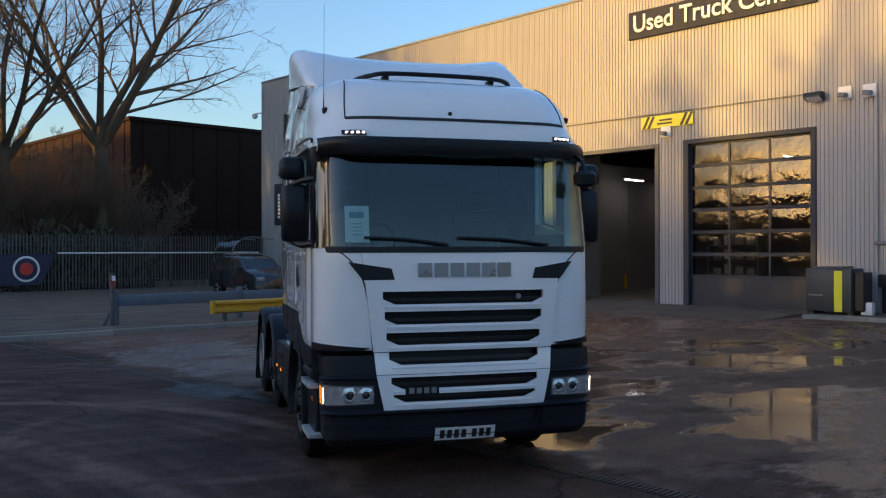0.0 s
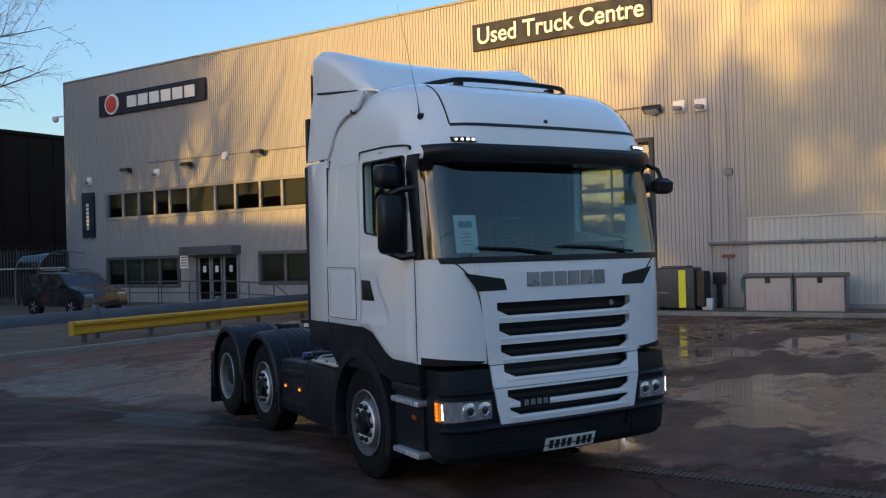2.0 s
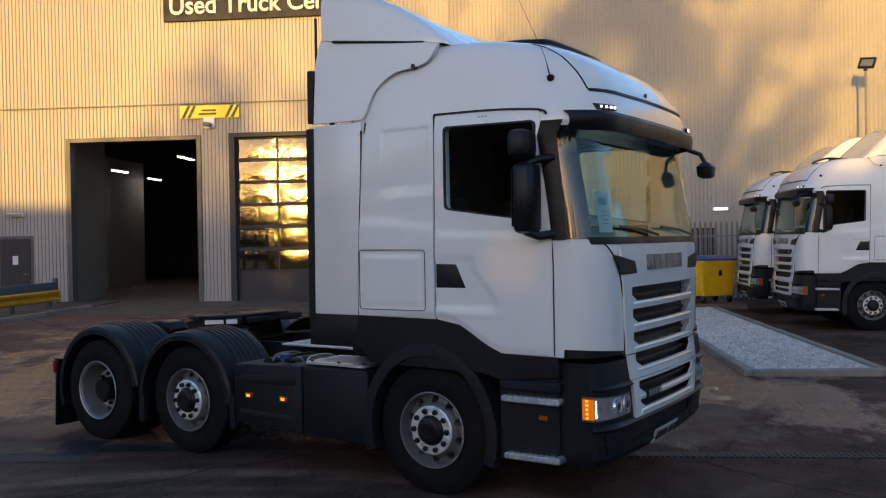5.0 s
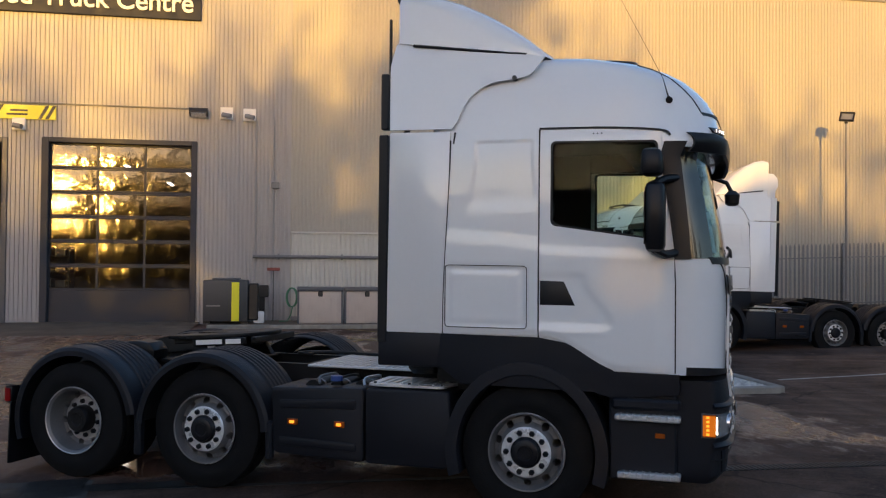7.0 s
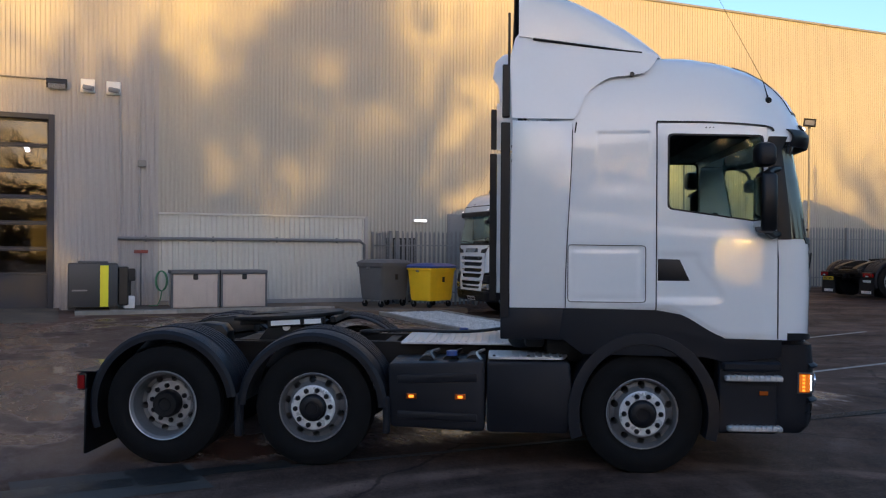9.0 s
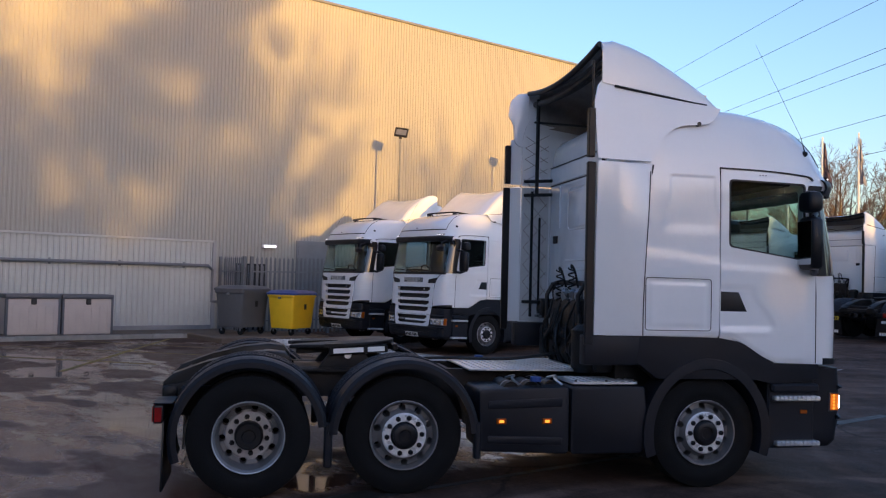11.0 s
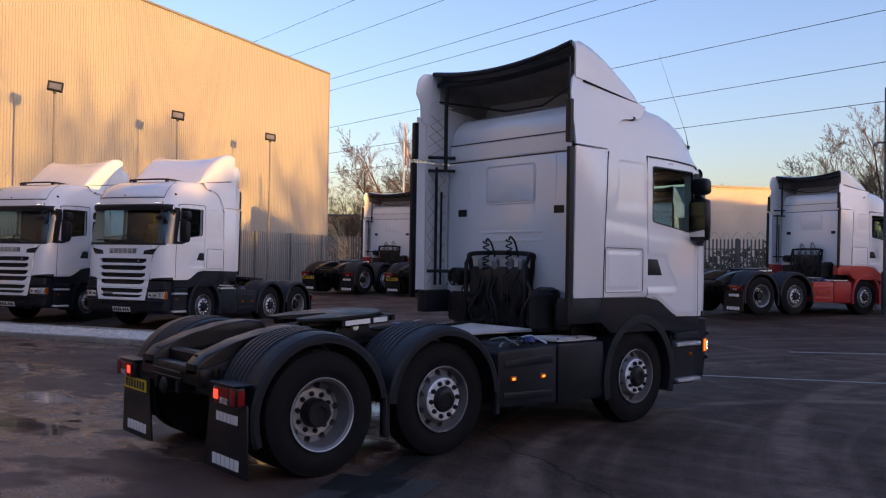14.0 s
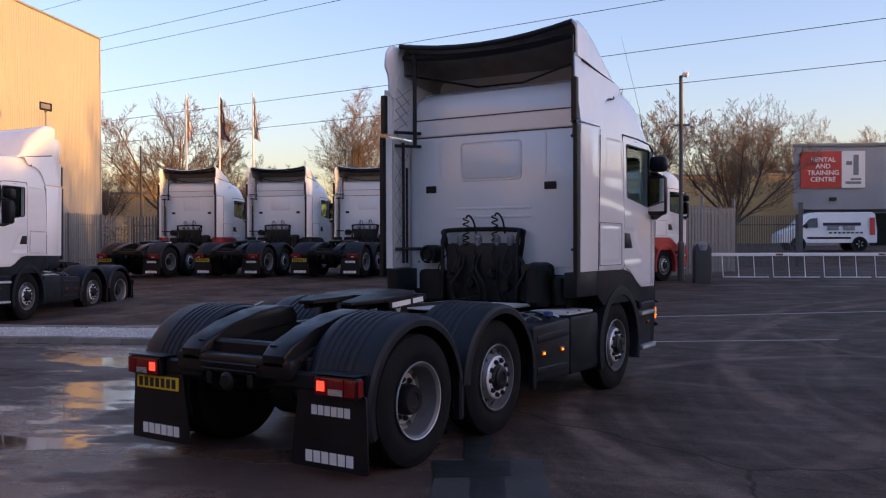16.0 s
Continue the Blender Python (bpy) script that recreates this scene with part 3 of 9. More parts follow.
OPENINGS = [
    (26.54, 40.1, 4.2, 5.55), (34.8, 40.14, 0.85, 2.28), (30.9, 34.1, 0.0, 2.68), (26.5, 29.7, 0.95, 2.34), (23.36, 24.66, 0.0, 2.38), BAY, DOOR,
]


def free_rects(y0, y1, z0, z1, holes):
    """The rectangles of a wall that its openings leave."""
    cuts = sorted({y0, y1, *(v for h in holes for v in h[:2] if y0 < v < y1)})
    for a, b in zip(cuts, cuts[1:]):
        z = z0
        for h in sorted((h for h in holes if h[0] <= a and h[1] >= b), key=lambda h: h[2]):
            if h[2] > z:
                yield a, b, z, h[2]
            z = h[3]
        if z < z1:
            yield a, b, z, z1


def cladding(bm, y0, y1, z0, z1, pitch, x=WALL_X, depth=0.038, duty=0.5):
    """Trapezoidal ribbed sheet, ribs upright, standing out towards -x."""
    marks = [(0.0, 0.0), (duty - 0.1, 0.0), (duty, 1.0), (0.9, 1.0)]

    def out(y):
        f = (y / pitch) % 1.0
        if f < duty - 0.1:
            return 0.0
        if f < duty:
            return (f - duty + 0.1) / 0.1
        return 1.0 if f < 0.9 else (1.0 - f) / 0.1
    pts = [(y0, out(y0 + 1e-6))]
    for k in range(math.floor(y0 / pitch), math.ceil(y1 / pitch) + 1):
        pts += [((k + f) * pitch, v) for f, v in marks if y0 < (k + f) * pitch < y1]
    pts.append((y1, out(y1 - 1e-6)))
    lo = [bm.verts.new((x - depth * v, y, z0)) for y, v in pts]
    hi = [bm.verts.new((x - depth * v, y, z1)) for y, v in pts]
    for i in range(len(pts) - 1):
        bm.faces.new((lo[i], hi[i], hi[i + 1], lo[i + 1]))


hall = bmesh.new()
core = bmesh.new()
for y0, y1, z0, z1 in free_rects(8.9, 43.3, 0.0, TOP, OPENINGS):
    cladding(hall, y0, y1, z0, z1, 0.13, depth=0.026, duty=0.5)
    box(core, WALL_X + 0.004, WALL_X + 0.22, y0, y1, z0, z1)
wall = thing("wall_west", "silver ribbed steel cladding of the workshop hall in low sun", "wall", kind="structure")
part("cladding", hall, "clad", wall, flat=True)
part("wall_core", core, "inside", wall, flat=True)
pale = bmesh.new()
cladding(pale, -24.1, 8.88, 0.0, TOP + 0.1, 0.125, depth=0.019)
box(pale, WALL_X + 0.004, WALL_X + 0.22, -24.1, 8.88, 0, TOP + 0.1)
tagged(new("wall_south_part", mesh_of("wall_south_part", pale, "clad_pale", True)), "pale ribbed steel cladding of the hall in sun and tree shade", "wall", kind="structure")
bm = bmesh.new()
box(bm, WALL_X + 0.004, 70, 43.05, 43.3, 0, TOP)
box(bm, WALL_X + 0.004, 70, -24.1, -23.9, 0, TOP + 0.1)
box(bm, 69.8, 70, -23.9, 43.05, 0, TOP)
tagged(new("wall_ends", mesh_of("wall_ends", bm, "clad", True)), "grey clad end and back walls of the hall", "wall", kind="structure")
bm = bmesh.new()
box(bm, WALL_X - 0.07, 70.1, 8.9, 43.36, TOP, TOP + 0.1, 0.02)
box(bm, WALL_X - 0.07, 70.1, -24.17, 8.88, TOP + 0.1, TOP + 0.2, 0.02)
tagged(new("roof", mesh_of("roof", bm, "mid_grey")), "flat hall roof with a dark metal edge flashing", "roof", kind="structure")
# corner and joint trims
bm = bmesh.new()
box(bm, WALL_X - 0.05, WALL_X + 0.1, 43.3, 43.36, 0, TOP, 0.01)
box(bm, WALL_X - 0.05, WALL_X + 0.1, -24.16, -24.1, 0, TOP + 0.1, 0.01)
box(bm, WALL_X - 0.05, WALL_X - 0.002, 8.84, 8.93, 0, TOP, 0.008)
tagged(new("corner_trim", mesh_of("corner_trim", bm, "clad")), "silver folded metal corner trims", "trim", kind="structure")
# inside of the hall
bm = bmesh.new()
box(bm, WALL_X + 0.22, 60, 8.9, 43.05, -0.06, 0.006)
tagged(new("hall_floor", mesh_of("hall_floor", bm, "pave")), "grey painted workshop floor", "floor", kind="structure")
bm = bmesh.new()
box(bm, 60, 60.2, 8.9, 43.05, 0, TOP)
box(bm, WALL_X + 0.22, 30.6, 22.6, 22.8, 0, TOP)
box(bm, 30.5, 30.6, 22.8, 43.05, 7.0, TOP)
box(bm, WALL_X + 0.22, 60, 10.8, 11.0, 0, TOP)
box(bm, 34.8, 41.5, 26.0, 26.2, 0, 6.2)
box(bm, 34.7, 35.0, 25.9, 26.3, 0, TOP, 0.02)
tagged(new("hall_partitions", mesh_of("hall_partitions", bm, "inside")), "plain grey inner walls of the workshop", "wall", kind="structure")

# what stands inside the bays
th = thing("bay_screen", "pale grey folded partition inside the open bay", "partition")
for i, (a, b) in enumerate(((34.9, 37.4), (37.45, 40.0))):
    part("leaf", boxed(a, b, 25.9, 25.98, 0.02, 5.4, 0.01), "inside", th)
part("stripe", boxed(37.0, 37.2, 25.87, 25.899, 0.02, 0.75), "yellow", th, "small yellow stripe")
th = thing("tool_rack", "dark steel shelving with boxes inside the bay", "shelving", pose(34, 18.2, 0.01))
for z in (0.3, 0.9, 1.5, 2.1):
    part("shelf", boxed(-0.4, 0.4, -1.1, 1.1, z, z + 0.05), "inside_dark", th)
    for k in range(4):
        part("tray", boxed(-0.3, 0.3, -0.95 + 0.5 * k, -0.6 + 0.5 * k, z + 0.05, z + 0.3 + 0.08 * ((k * 7 + int(z * 10)) % 3)), ("galv", "mid_grey", "beige_box")[(k + int(z * 10)) % 3], th)
for y in (-1.1, 1.1):
    part("upright", boxed(-0.4, 0.4, y - 0.03, y + 0.03, 0, 2.5), "inside_dark", th)
for x, y in ((31.0, 19.5), (36.0, 24.6), (41.0, 25.2), (31.5, 14.6), (33.5, 12.7), (38.0, 14.0)):
    th = thing("strip_lamp", "lit white strip lamp hanging in the workshop", "lamp", pose(x, y, 5.35), "workshop lamps")
    part("housing", boxed(-0.75, 0.75, -0.09, 0.09, 0.0, 0.07, 0.01), "letter", th)
    part("tube", boxed(-0.7, 0.7, -0.06, 0.06, -0.03, -0.001), "lamp_white", th)
    part("hanger", tubed([(0, 0, 0.07), (0, 0, 6.0)], 0.01, 4), "galv", th)

# ---- bay fittings ----
bm = bmesh.new()
for y0, y1 in ((BAY[0] - 0.06, BAY[0] + 0.1), (BAY[1] - 0.1, BAY[1] + 0.06)):
    box(bm, WALL_X - 0.06, WALL_X + 0.3, y0, y1, 0, BAY[3] + 0.06, 0.01)
box(bm, WALL_X - 0.06, WALL_X + 0.3, BAY[0] + 0.1, BAY[1] - 0.1, BAY[3] - 0.08, BAY[3] + 0.06, 0.01)
tagged(new("bay_frame", mesh_of("bay_frame", bm, "trim_grey")), "dark grey steel frame of the open bay", "door frame", kind="structure")


def sectional_door():
    y0, y1, z1 = DOOR[0], DOOR[1], DOOR[3]
    th = thing("sectional_door", "closed dark grey overhead door with six glazed rows", "door", kind="structure")
    fr = bmesh.new()
    box(fr, WALL_X - 0.07, WALL_X + 0.3, y0 - 0.05, y0 + 0.12, 0, z1 + 0.05, 0.012)
    box(fr, WALL_X - 0.07, WALL_X + 0.3, y1 - 0.16, y1 + 0.05, 0, z1 + 0.05, 0.012)
    box(fr, WALL_X - 0.07, WALL_X + 0.3, y0 + 0.12, y1 - 0.16, z1 - 0.1, z1 + 0.05, 0.012)
    part("door_frame", fr, "door_grey", th)
    a, b = y0 + 0.12, y1 - 0.16
    low = 1.05
    part("bottom_section", boxed(WALL_X + 0.14, WALL_X + 0.2, a, b, 0.02, low, 0.01), "door_grey", th)
    h = (z1 - 0.1 - low) / 6
    w = (b - a) / 3
    for r in range(6):
        rail = bmesh.new()
        z = low + r * h
        box(rail, WALL_X + 0.13, WALL_X + 0.2, a, b, z + 0.002, z + 0.06, 0.008)
        box(rail, WALL_X + 0.13, WALL_X + 0.2, a, b, z + h - 0.06, z + h - 0.002, 0.008)
        for c in range(4):
            y = a + c * w
            box(rail, WALL_X + 0.135, WALL_X + 0.195, max(a, y - 0.035), min(b, y + 0.035), z + 0.06, z + h - 0.06)
        sec = part("door_section", rail, "door_grey", th)
        for c in range(3):
            g = bmesh.new()
            ya, yb, za, zb = a + c * w + 0.03, a + (c + 1) * w - 0.03, z + 0.05, z + h - 0.05
            rows = []
            n = 8
            amp = random.uniform(0.004, 0.009)
            for i in range(n + 1):
                rows.append([(WALL_X + 0.16 - amp * math.sin(math.pi * i / n) * math.sin(math.pi * j / n), ya + (yb - ya) * j / n, za + (zb - za) * i / n) for j in range(n + 1)])
            rings(g, rows, False, False)
            part("pane", g, "glass_door", sec)
    return th


sectional_door()


def window_band(name, y0, y1, z0, z1, widths, material="mid_grey", label=""):
    """A framed strip of panes in the cladding; widths are shares of the band."""
    th = thing(name, label or "dark-framed strip window with tinted panes", "window", kind="structure")
    fr = bmesh.new()
    x0, x1 = WALL_X - 0.06, WALL_X + 0.14
    box(fr, x0, x1, y0 - 0.04, y1 + 0.04, z0 - 0.05, z0 + 0.12, 0.01)
    box(fr, x0, x1, y0 - 0.04, y1 + 0.04, z1 - 0.1, z1 + 0.05, 0.01)
    box(fr, x0, x1, y0 - 0.04, y0 + 0.14, z0 + 0.12, z1 - 0.1, 0.01)
    box(fr, x0, x1, y1 - 0.14, y1 + 0.04, z0 + 0.12, z1 - 0.1, 0.01)
    part("window_frame", fr, material, th)
    a, b = y1 - 0.14, y0 + 0.14
    tot = sum(widths)
    y = a
    for i, w in enumerate(widths):
        e = y - (a - b) * w / tot
        if i < len(widths) - 1:
            part("mullion", boxed(x0 + 0.015, x1, e - 0.07, e + 0.07, z0 + 0.12, z1 - 0.1, 0.008), material, th)
        pn = part("pane", boxed(WALL_X + 0.05, WALL_X + 0.06, e + 0.05, y - 0.05, z0 + 0.12, z1 - 0.1), "glass_win", th)
        drop = (0.6, 0.95, 0.8, 0.45)[i % 4] * (z1 - z0 - 0.22)
        part("blind", boxed(WALL_X + 0.1, WALL_X + 0.11, e + 0.06, y - 0.06, z1 - 0.1 - drop, z1 - 0.1), "blind", pn, "pale pulled-down blind")
        y = e
    return th


window_band("window_1", 26.54, 40.1, 4.2, 5.55, (1, 1, 1, 0.9, 1.1, 1.5, 1.1, 1.3, 1.1, 1.35), "mid_grey", "strip of tinted windows in broad grey frames")
window_band("window_2", 34.8, 40.14, 0.85, 2.28, (1, 1, 1, 1), "trim_grey")
window_band("window_3", 26.5, 29.7, 0.95, 2.34, (1, 1.1), "trim_grey")
# rooms behind the office windows
bm = bmesh.new()
box(bm, 30.5, 30.6, 22.8, 43.05, 0, 7)
box(bm, WALL_X + 0.22, 30.5, 22.8, 43.05, 3.2, 3.3)
box(bm, WALL_X + 0.22, 30.5, 22.8, 43.05, 6.9, 7)
tagged(new("office_inside", mesh_of("office_inside", bm, "office")), "plain office walls and floor behind the windows", "wall", kind="structure")


def entrance():
    th = thing("entrance_door", "glazed grey double entrance door under a dark canopy", "door", kind="structure")
    y0, y1, z1 = 30.9, 34.1, 2.68
    fr = bmesh.new()
    box(fr, WALL_X - 0.1, WALL_X + 0.16, y0, y0 + 0.12, 0, 2.3, 0.01)
    box(fr, WALL_X - 0.1, WALL_X + 0.16, y1 - 0.45, y1, 0, 2.3, 0.01)
    part("door_frame", fr, "mid_grey", th)
    part("canopy", boxed(WALL_X - 0.6, WALL_X + 0.16, y0 - 0.1, y1 + 0.1, 2.3, z1 + 0.02, 0.02), "trim_grey", th)
    for a, b in ((31.05, 31.95), (32.05, 32.75), (32.8, 33.6)):
        leaf = bmesh.new()
        box(leaf, WALL_X + 0.02, WALL_X + 0.08, a, a + 0.09, 0.02, 2.28)
        box(leaf, WALL_X + 0.02, WALL_X + 0.08, b - 0.09, b, 0.02, 2.28)
        box(leaf, WALL_X + 0.02, WALL_X + 0.08, a + 0.09, b - 0.09, 0.02, 0.25)
        box(leaf, WALL_X + 0.02, WALL_X + 0.08, a + 0.09, b - 0.09, 2.16, 2.28)
        d = part("door_leaf", leaf, "mid_grey", th)
        part("pane", boxed(WALL_X + 0.045, WALL_X + 0.055, a + 0.09, b - 0.09, 0.25, 2.16), "glass_win", d)
        part("notice", boxed(WALL_X + 0.03, WALL_X + 0.036, (a + b) / 2 - 0.1, (a + b) / 2 + 0.1, 1.5, 1.8), "paper", d)


entrance()
th = thing("side_door", "closed dark grey steel side door with a small notice", "door", kind="structure")
part("door_frame", boxed(WALL_X - 0.05, WALL_X + 0.1, 23.36, 24.66, 0.0, 2.38, 0.01), "trim_grey", th)
part("door_leaf", boxed(WALL_X - 0.075, WALL_X - 0.052, 23.46, 24.56, 0.05, 2.28, 0.006), "door_grey", th)
part("notice", boxed(WALL_X - 0.085, WALL_X - 0.077, 23.9, 24.1, 1.4, 1.7), "paper", th)
part("handle", boxed(WALL_X - 0.12, WALL_X - 0.077, 23.56, 23.7, 1.05, 1.09, 0.01), "galv", th)
th = thing("bulkhead_lamp", "small white bulkhead lamp over the side door", "wall lamp", pose(WALL_X - 0.04, 23.95, 3.12))
part("housing", boxed(-0.12, 0, -0.3, 0.3, -0.07, 0.07, 0.02), "letter", th)
part("diffuser", boxed(-0.14, -0.121, -0.27, 0.27, -0.05, 0.04, 0.005), "blind", th)

# ---- paved strips, kerbs ----
bm = bmesh.new()
box(bm, 4.0, WALL_X, 20.32, 43.2, -0.1, 0.1)
tagged(new("pavement_north", mesh_of("pavement_north", bm, "pave", True)), "worn raised paving by the offices", "pavement", kind="structure")
bm = bmesh.new()
box(bm, 24.75, WALL_X, 1.8, 11.2, -0.1, 0.11)
tagged(new("pavement_wall", mesh_of("pavement_wall", bm, "pave", True)), "raised concrete strip along the hall wall", "pavement", kind="structure")
bm = bmesh.new()
box(bm, 10.85, 24.3, 1.45, 3.15, -0.1, 0.07)
tagged(new("gravel_bed", mesh_of("gravel_bed", bm, "gravel_bed", True)), "strip of pale gravel between concrete kerbs", "gravel bed", kind="structure")
bm = bmesh.new()
box(bm, 22.3, 24.66, 0.5, 3.9, -0.1, 0.15, 0.03)
tagged(new("pavement_bins", mesh_of("pavement_bins", bm, "pave")), "raised worn concrete pad under the bins", "pavement", kind="structure")
# concrete ramps before the bays
bm = bmesh.new()
v = [bm.verts.new(p) for p in ((22.5, 11.6, 0.004), (22.5, 22.4, 0.004), (WALL_X + 0.25, 22.4, 0.07), (WALL_X + 0.25, 11.6, 0.07))]
bm.faces.new(v)
v = [bm.verts.new(p) for p in ((22.5, 11.6, -0.05), (22.5, 22.4, -0.05), (WALL_X + 0.25, 22.4, -0.05), (WALL_X + 0.25, 11.6, -0.05))]
bm.faces.new(v[::-1])
tagged(new("bay_apron", mesh_of("bay_apron", bm, "pave", True)), "pale concrete apron in front of the workshop bays", "apron", kind="structure")
# the long slot drain and the joint beside it
bm = bmesh.new()
box(bm, 6.06, 6.24, -6, 6.6, -0.05, 0.004)
box(bm, 6.11, 6.19, 6.6, 20.2, -0.05, 0.004)
tagged(new("drain_channel", mesh_of("drain_channel", bm, "drain", True)), "dark iron slot drain across the yard", "drain", kind="structure")

# ---- the lorries ----
# Local axes of a lorry: x to its right, y ahead, z up, from the ground under the middle of the front axle.
CAB = [  # height, front at the middle, half width, back
    (1.14, 1.455, 1.225, -0.78), (1.3, 1.46, 1.225, -0.78), (1.6, 1.465, 1.225, -0.78), (1.95, 1.455, 1.225, -0.78), (2.2, 1.42, 1.222, -0.78), (2.45, 1.375, 1.22, -0.78),
    (2.74, 1.32, 1.218, -0.78), (2.8, 1.37, 1.218, -0.78), (2.87, 1.425, 1.217, -0.78), (2.96, 1.42, 1.212, -0.78), (3.06, 1.39, 1.2, -0.78), (3.16, 1.335, 1.19, -0.78),
    (3.25, 1.26, 1.175, -0.775), (3.33, 1.17, 1.16, -0.765), (3.4, 1.05, 1.138, -0.745), (3.46, 0.89, 1.1, -0.7), (3.505, 0.68, 1.04, -0.6), (3.535, 0.36, 0.9, -0.42),
]
SCREEN = [r for r in CAB if r[0] < 2.75] + [(2.95, 1.28, 1.217, -0.78)]
BUMP = [(0.36, 1.41, 1.12, 1.0), (0.42, 1.46, 1.155, 1.0), (0.7, 1.485, 1.17, 1.0), (0.95, 1.485, 1.175, 1.0), (1.1, 1.465, 1.18, 1.0)]


def level(table, z):
    if z <= table[0][0]:
        return table[0][1:]
    for a, b in zip(table, table[1:]):
        if z <= b[0]:
            t = (z - a[0]) / (b[0] - a[0])
            return tuple(p + (q - p) * t for p, q in zip(a[1:], b[1:]))
    return table[-1][1:]


def corner(table, z):
    """The plan of the front at a height: front, half width, back, and where the corner's curve starts and ends."""
    f, w, b = level(table, z)
    g = bulge(z, 2.78, 3.02)
    k = min(0.4 + 0.16 * g, w * 0.48)
    return f, w, b, w - k, f - 0.025, f - 0.025 - min(0.32 + 0.43 * g, (f - b) * (0.27 + 0.13 * g))


def front_y(table, x, z):
    """The front skin's y at a given x and height."""
    f, w, b, xf, yf, yc = corner(table, z)
    a = abs(x)
    if a <= xf:
        return f - 0.025 * (a / xf) ** 2
    s = min(1.0, (a - xf) / (w - xf))
    return yc + (yf - yc) * (1 - s ** 2.3) ** (1 / 2.3)


def flank_x(table, y, z):
    """How far out the skin stands at a given y and height."""
    f, w, b, xf, yf, yc = corner(table, z)
    if y <= yc:
        return w
    return xf + (w - xf) * (1 - min(1.0, (y - yc) / (yf - yc)) ** 2.3) ** (1 / 2.3)


def outline(table, z, n_side=5, n_cor=9, n_front=5):
    f, w, b, xf, yf, yc = corner(table, z)
    r = min(0.12, w * 0.3)
    half = [(0.0, b), (w - r, b)]
    half += [(w - r + r * math.sin(a), b + r - r * math.cos(a)) for a in (math.pi / 2 * i / 4 for i in range(1, 5))]
    half += [(w, b + r + (yc - b - r) * i / n_side) for i in range(1, n_side + 1)]
    for i in range(1, n_cor + 1):
        t = math.pi / 2 * i / n_cor
        half.append((xf + (w - xf) * math.cos(t) ** (2 / 2.3), yc + (yf - yc) * math.sin(t) ** (2 / 2.3)))
    half += [(xf * (1 - i / n_front), f - 0.025 * (1 - i / n_front) ** 2) for i in range(1, n_front + 1)]
    return [(x, y, z) for x, y in half] + [(-x, y, z) for x, y in half[-2:0:-1]]


def refine(table, per):
    out = []
    for a, b in zip(table, table[1:]):
        k = max(1, math.ceil((b[0] - a[0]) / per))
        out += [a[0] + (b[0] - a[0]) * i / k for i in range(k)]
    return out + [table[-1][0]]


def skin(table, quad, off=0.004, thick=0.01, nx=10, nz=4, lift=None):
    """A plate that follows the front skin: quad is four corners (x, z), lower left, lower right, upper right, upper left."""
    (ax, az), (bx, bz), (cx, cz), (dx, dz) = quad
    bm = bmesh.new()

    def sheet(o):
        rows = []
        for j in range(nz + 1):
            t = j / nz
            row = []
            for i in range(nx + 1):
                s = i / nx
                x = (ax + (bx - ax) * s) * (1 - t) + (dx + (cx - dx) * s) * t
                z = (az + (bz - az) * s) * (1 - t) + (dz + (cz - dz) * s) * t
                e = 0.01
                w = level(table, z)[1]
                xx = min(max(x, -w + 0.002), w - 0.002)
                y = front_y(table, xx, z)
                n = Vector((front_y(table, xx - e if xx > 0 else xx, z) - front_y(table, xx if xx > 0 else xx + e, z), e, 0)).normalized()
                rise = o + (lift(s, t) if lift else 0)
                row.append(Vector((xx, y, z)) + n * rise)
            rows.append(row)
        return rows
    front, back = sheet(off + thick), sheet(off)
    f, b = rings(bm, front, False, False), rings(bm, back, False, False)
    edge_f = f[0][:] + [r[-1] for r in f[1:]] + f[-1][-2::-1] + [r[0] for r in f[-2:0:-1]]
    edge_b = b[0][:] + [r[-1] for r in b[1:]] + b[-1][-2::-1] + [r[0] for r in b[-2:0:-1]]
    k = len(edge_f)
    for i in range(k):
        j = (i + 1) % k
        bm.faces.new((edge_f[i], edge_f[j], edge_b[j], edge_b[i]))
    return bm


def wrap(table, s, z0, z1, a0, a1, off=0.004, thick=0.01, na=8, nz=3):
    """A plate round the front corner: a0 and a1 are degrees from the flank (0; below it a centimetre each) to the front (90); z0, z1 its heights, or pairs of heights at a0 and a1."""
    z0, z1 = (z if isinstance(z, tuple) else (z, z) for z in (z0, z1))
    bm = bmesh.new()
    loops = []
    for i in range(na + 1):
        k = i / na
        t = radians(a0[0] + (a1[0] - a0[0]) * k) if isinstance(a0, tuple) else radians(a0 + (a1 - a0) * k)
        t2 = radians(a0[1] + (a1[1] - a0[1]) * k) if isinstance(a0, tuple) else t
        cols = []
        for o in (off + thick, off):
            col = []
            for j in range(nz + 1):
                q = j / nz
                z = (z0[0] + (z0[1] - z0[0]) * k) * (1 - q) + (z1[0] + (z1[1] - z1[0]) * k) * q
                a = t + (t2 - t) * q
                f, w, b, xf, yf, yc = corner(table, z)
                c, n = max(math.cos(a), 0.0), max(math.sin(a), 0.0)
                x, y = xf + (w - xf) * c ** (2 / 2.3), yc + (yf - yc) * n ** (2 / 2.3)
                if a < 0:       # past the corner, along the flat flank
                    x, y, c, n = w, yc + a * 0.573, 1.0, 0.0
                nn = Vector((c ** (2.6 / 2.3) / (w - xf), n ** (2.6 / 2.3) / (yf - yc))).normalized()
                col.append((s * (x + nn.x * o), y + nn.y * o, z))
            cols.append(col)
        loops.append(cols[0] + cols[1][::-1])
    rings(bm, loops)
    return bm


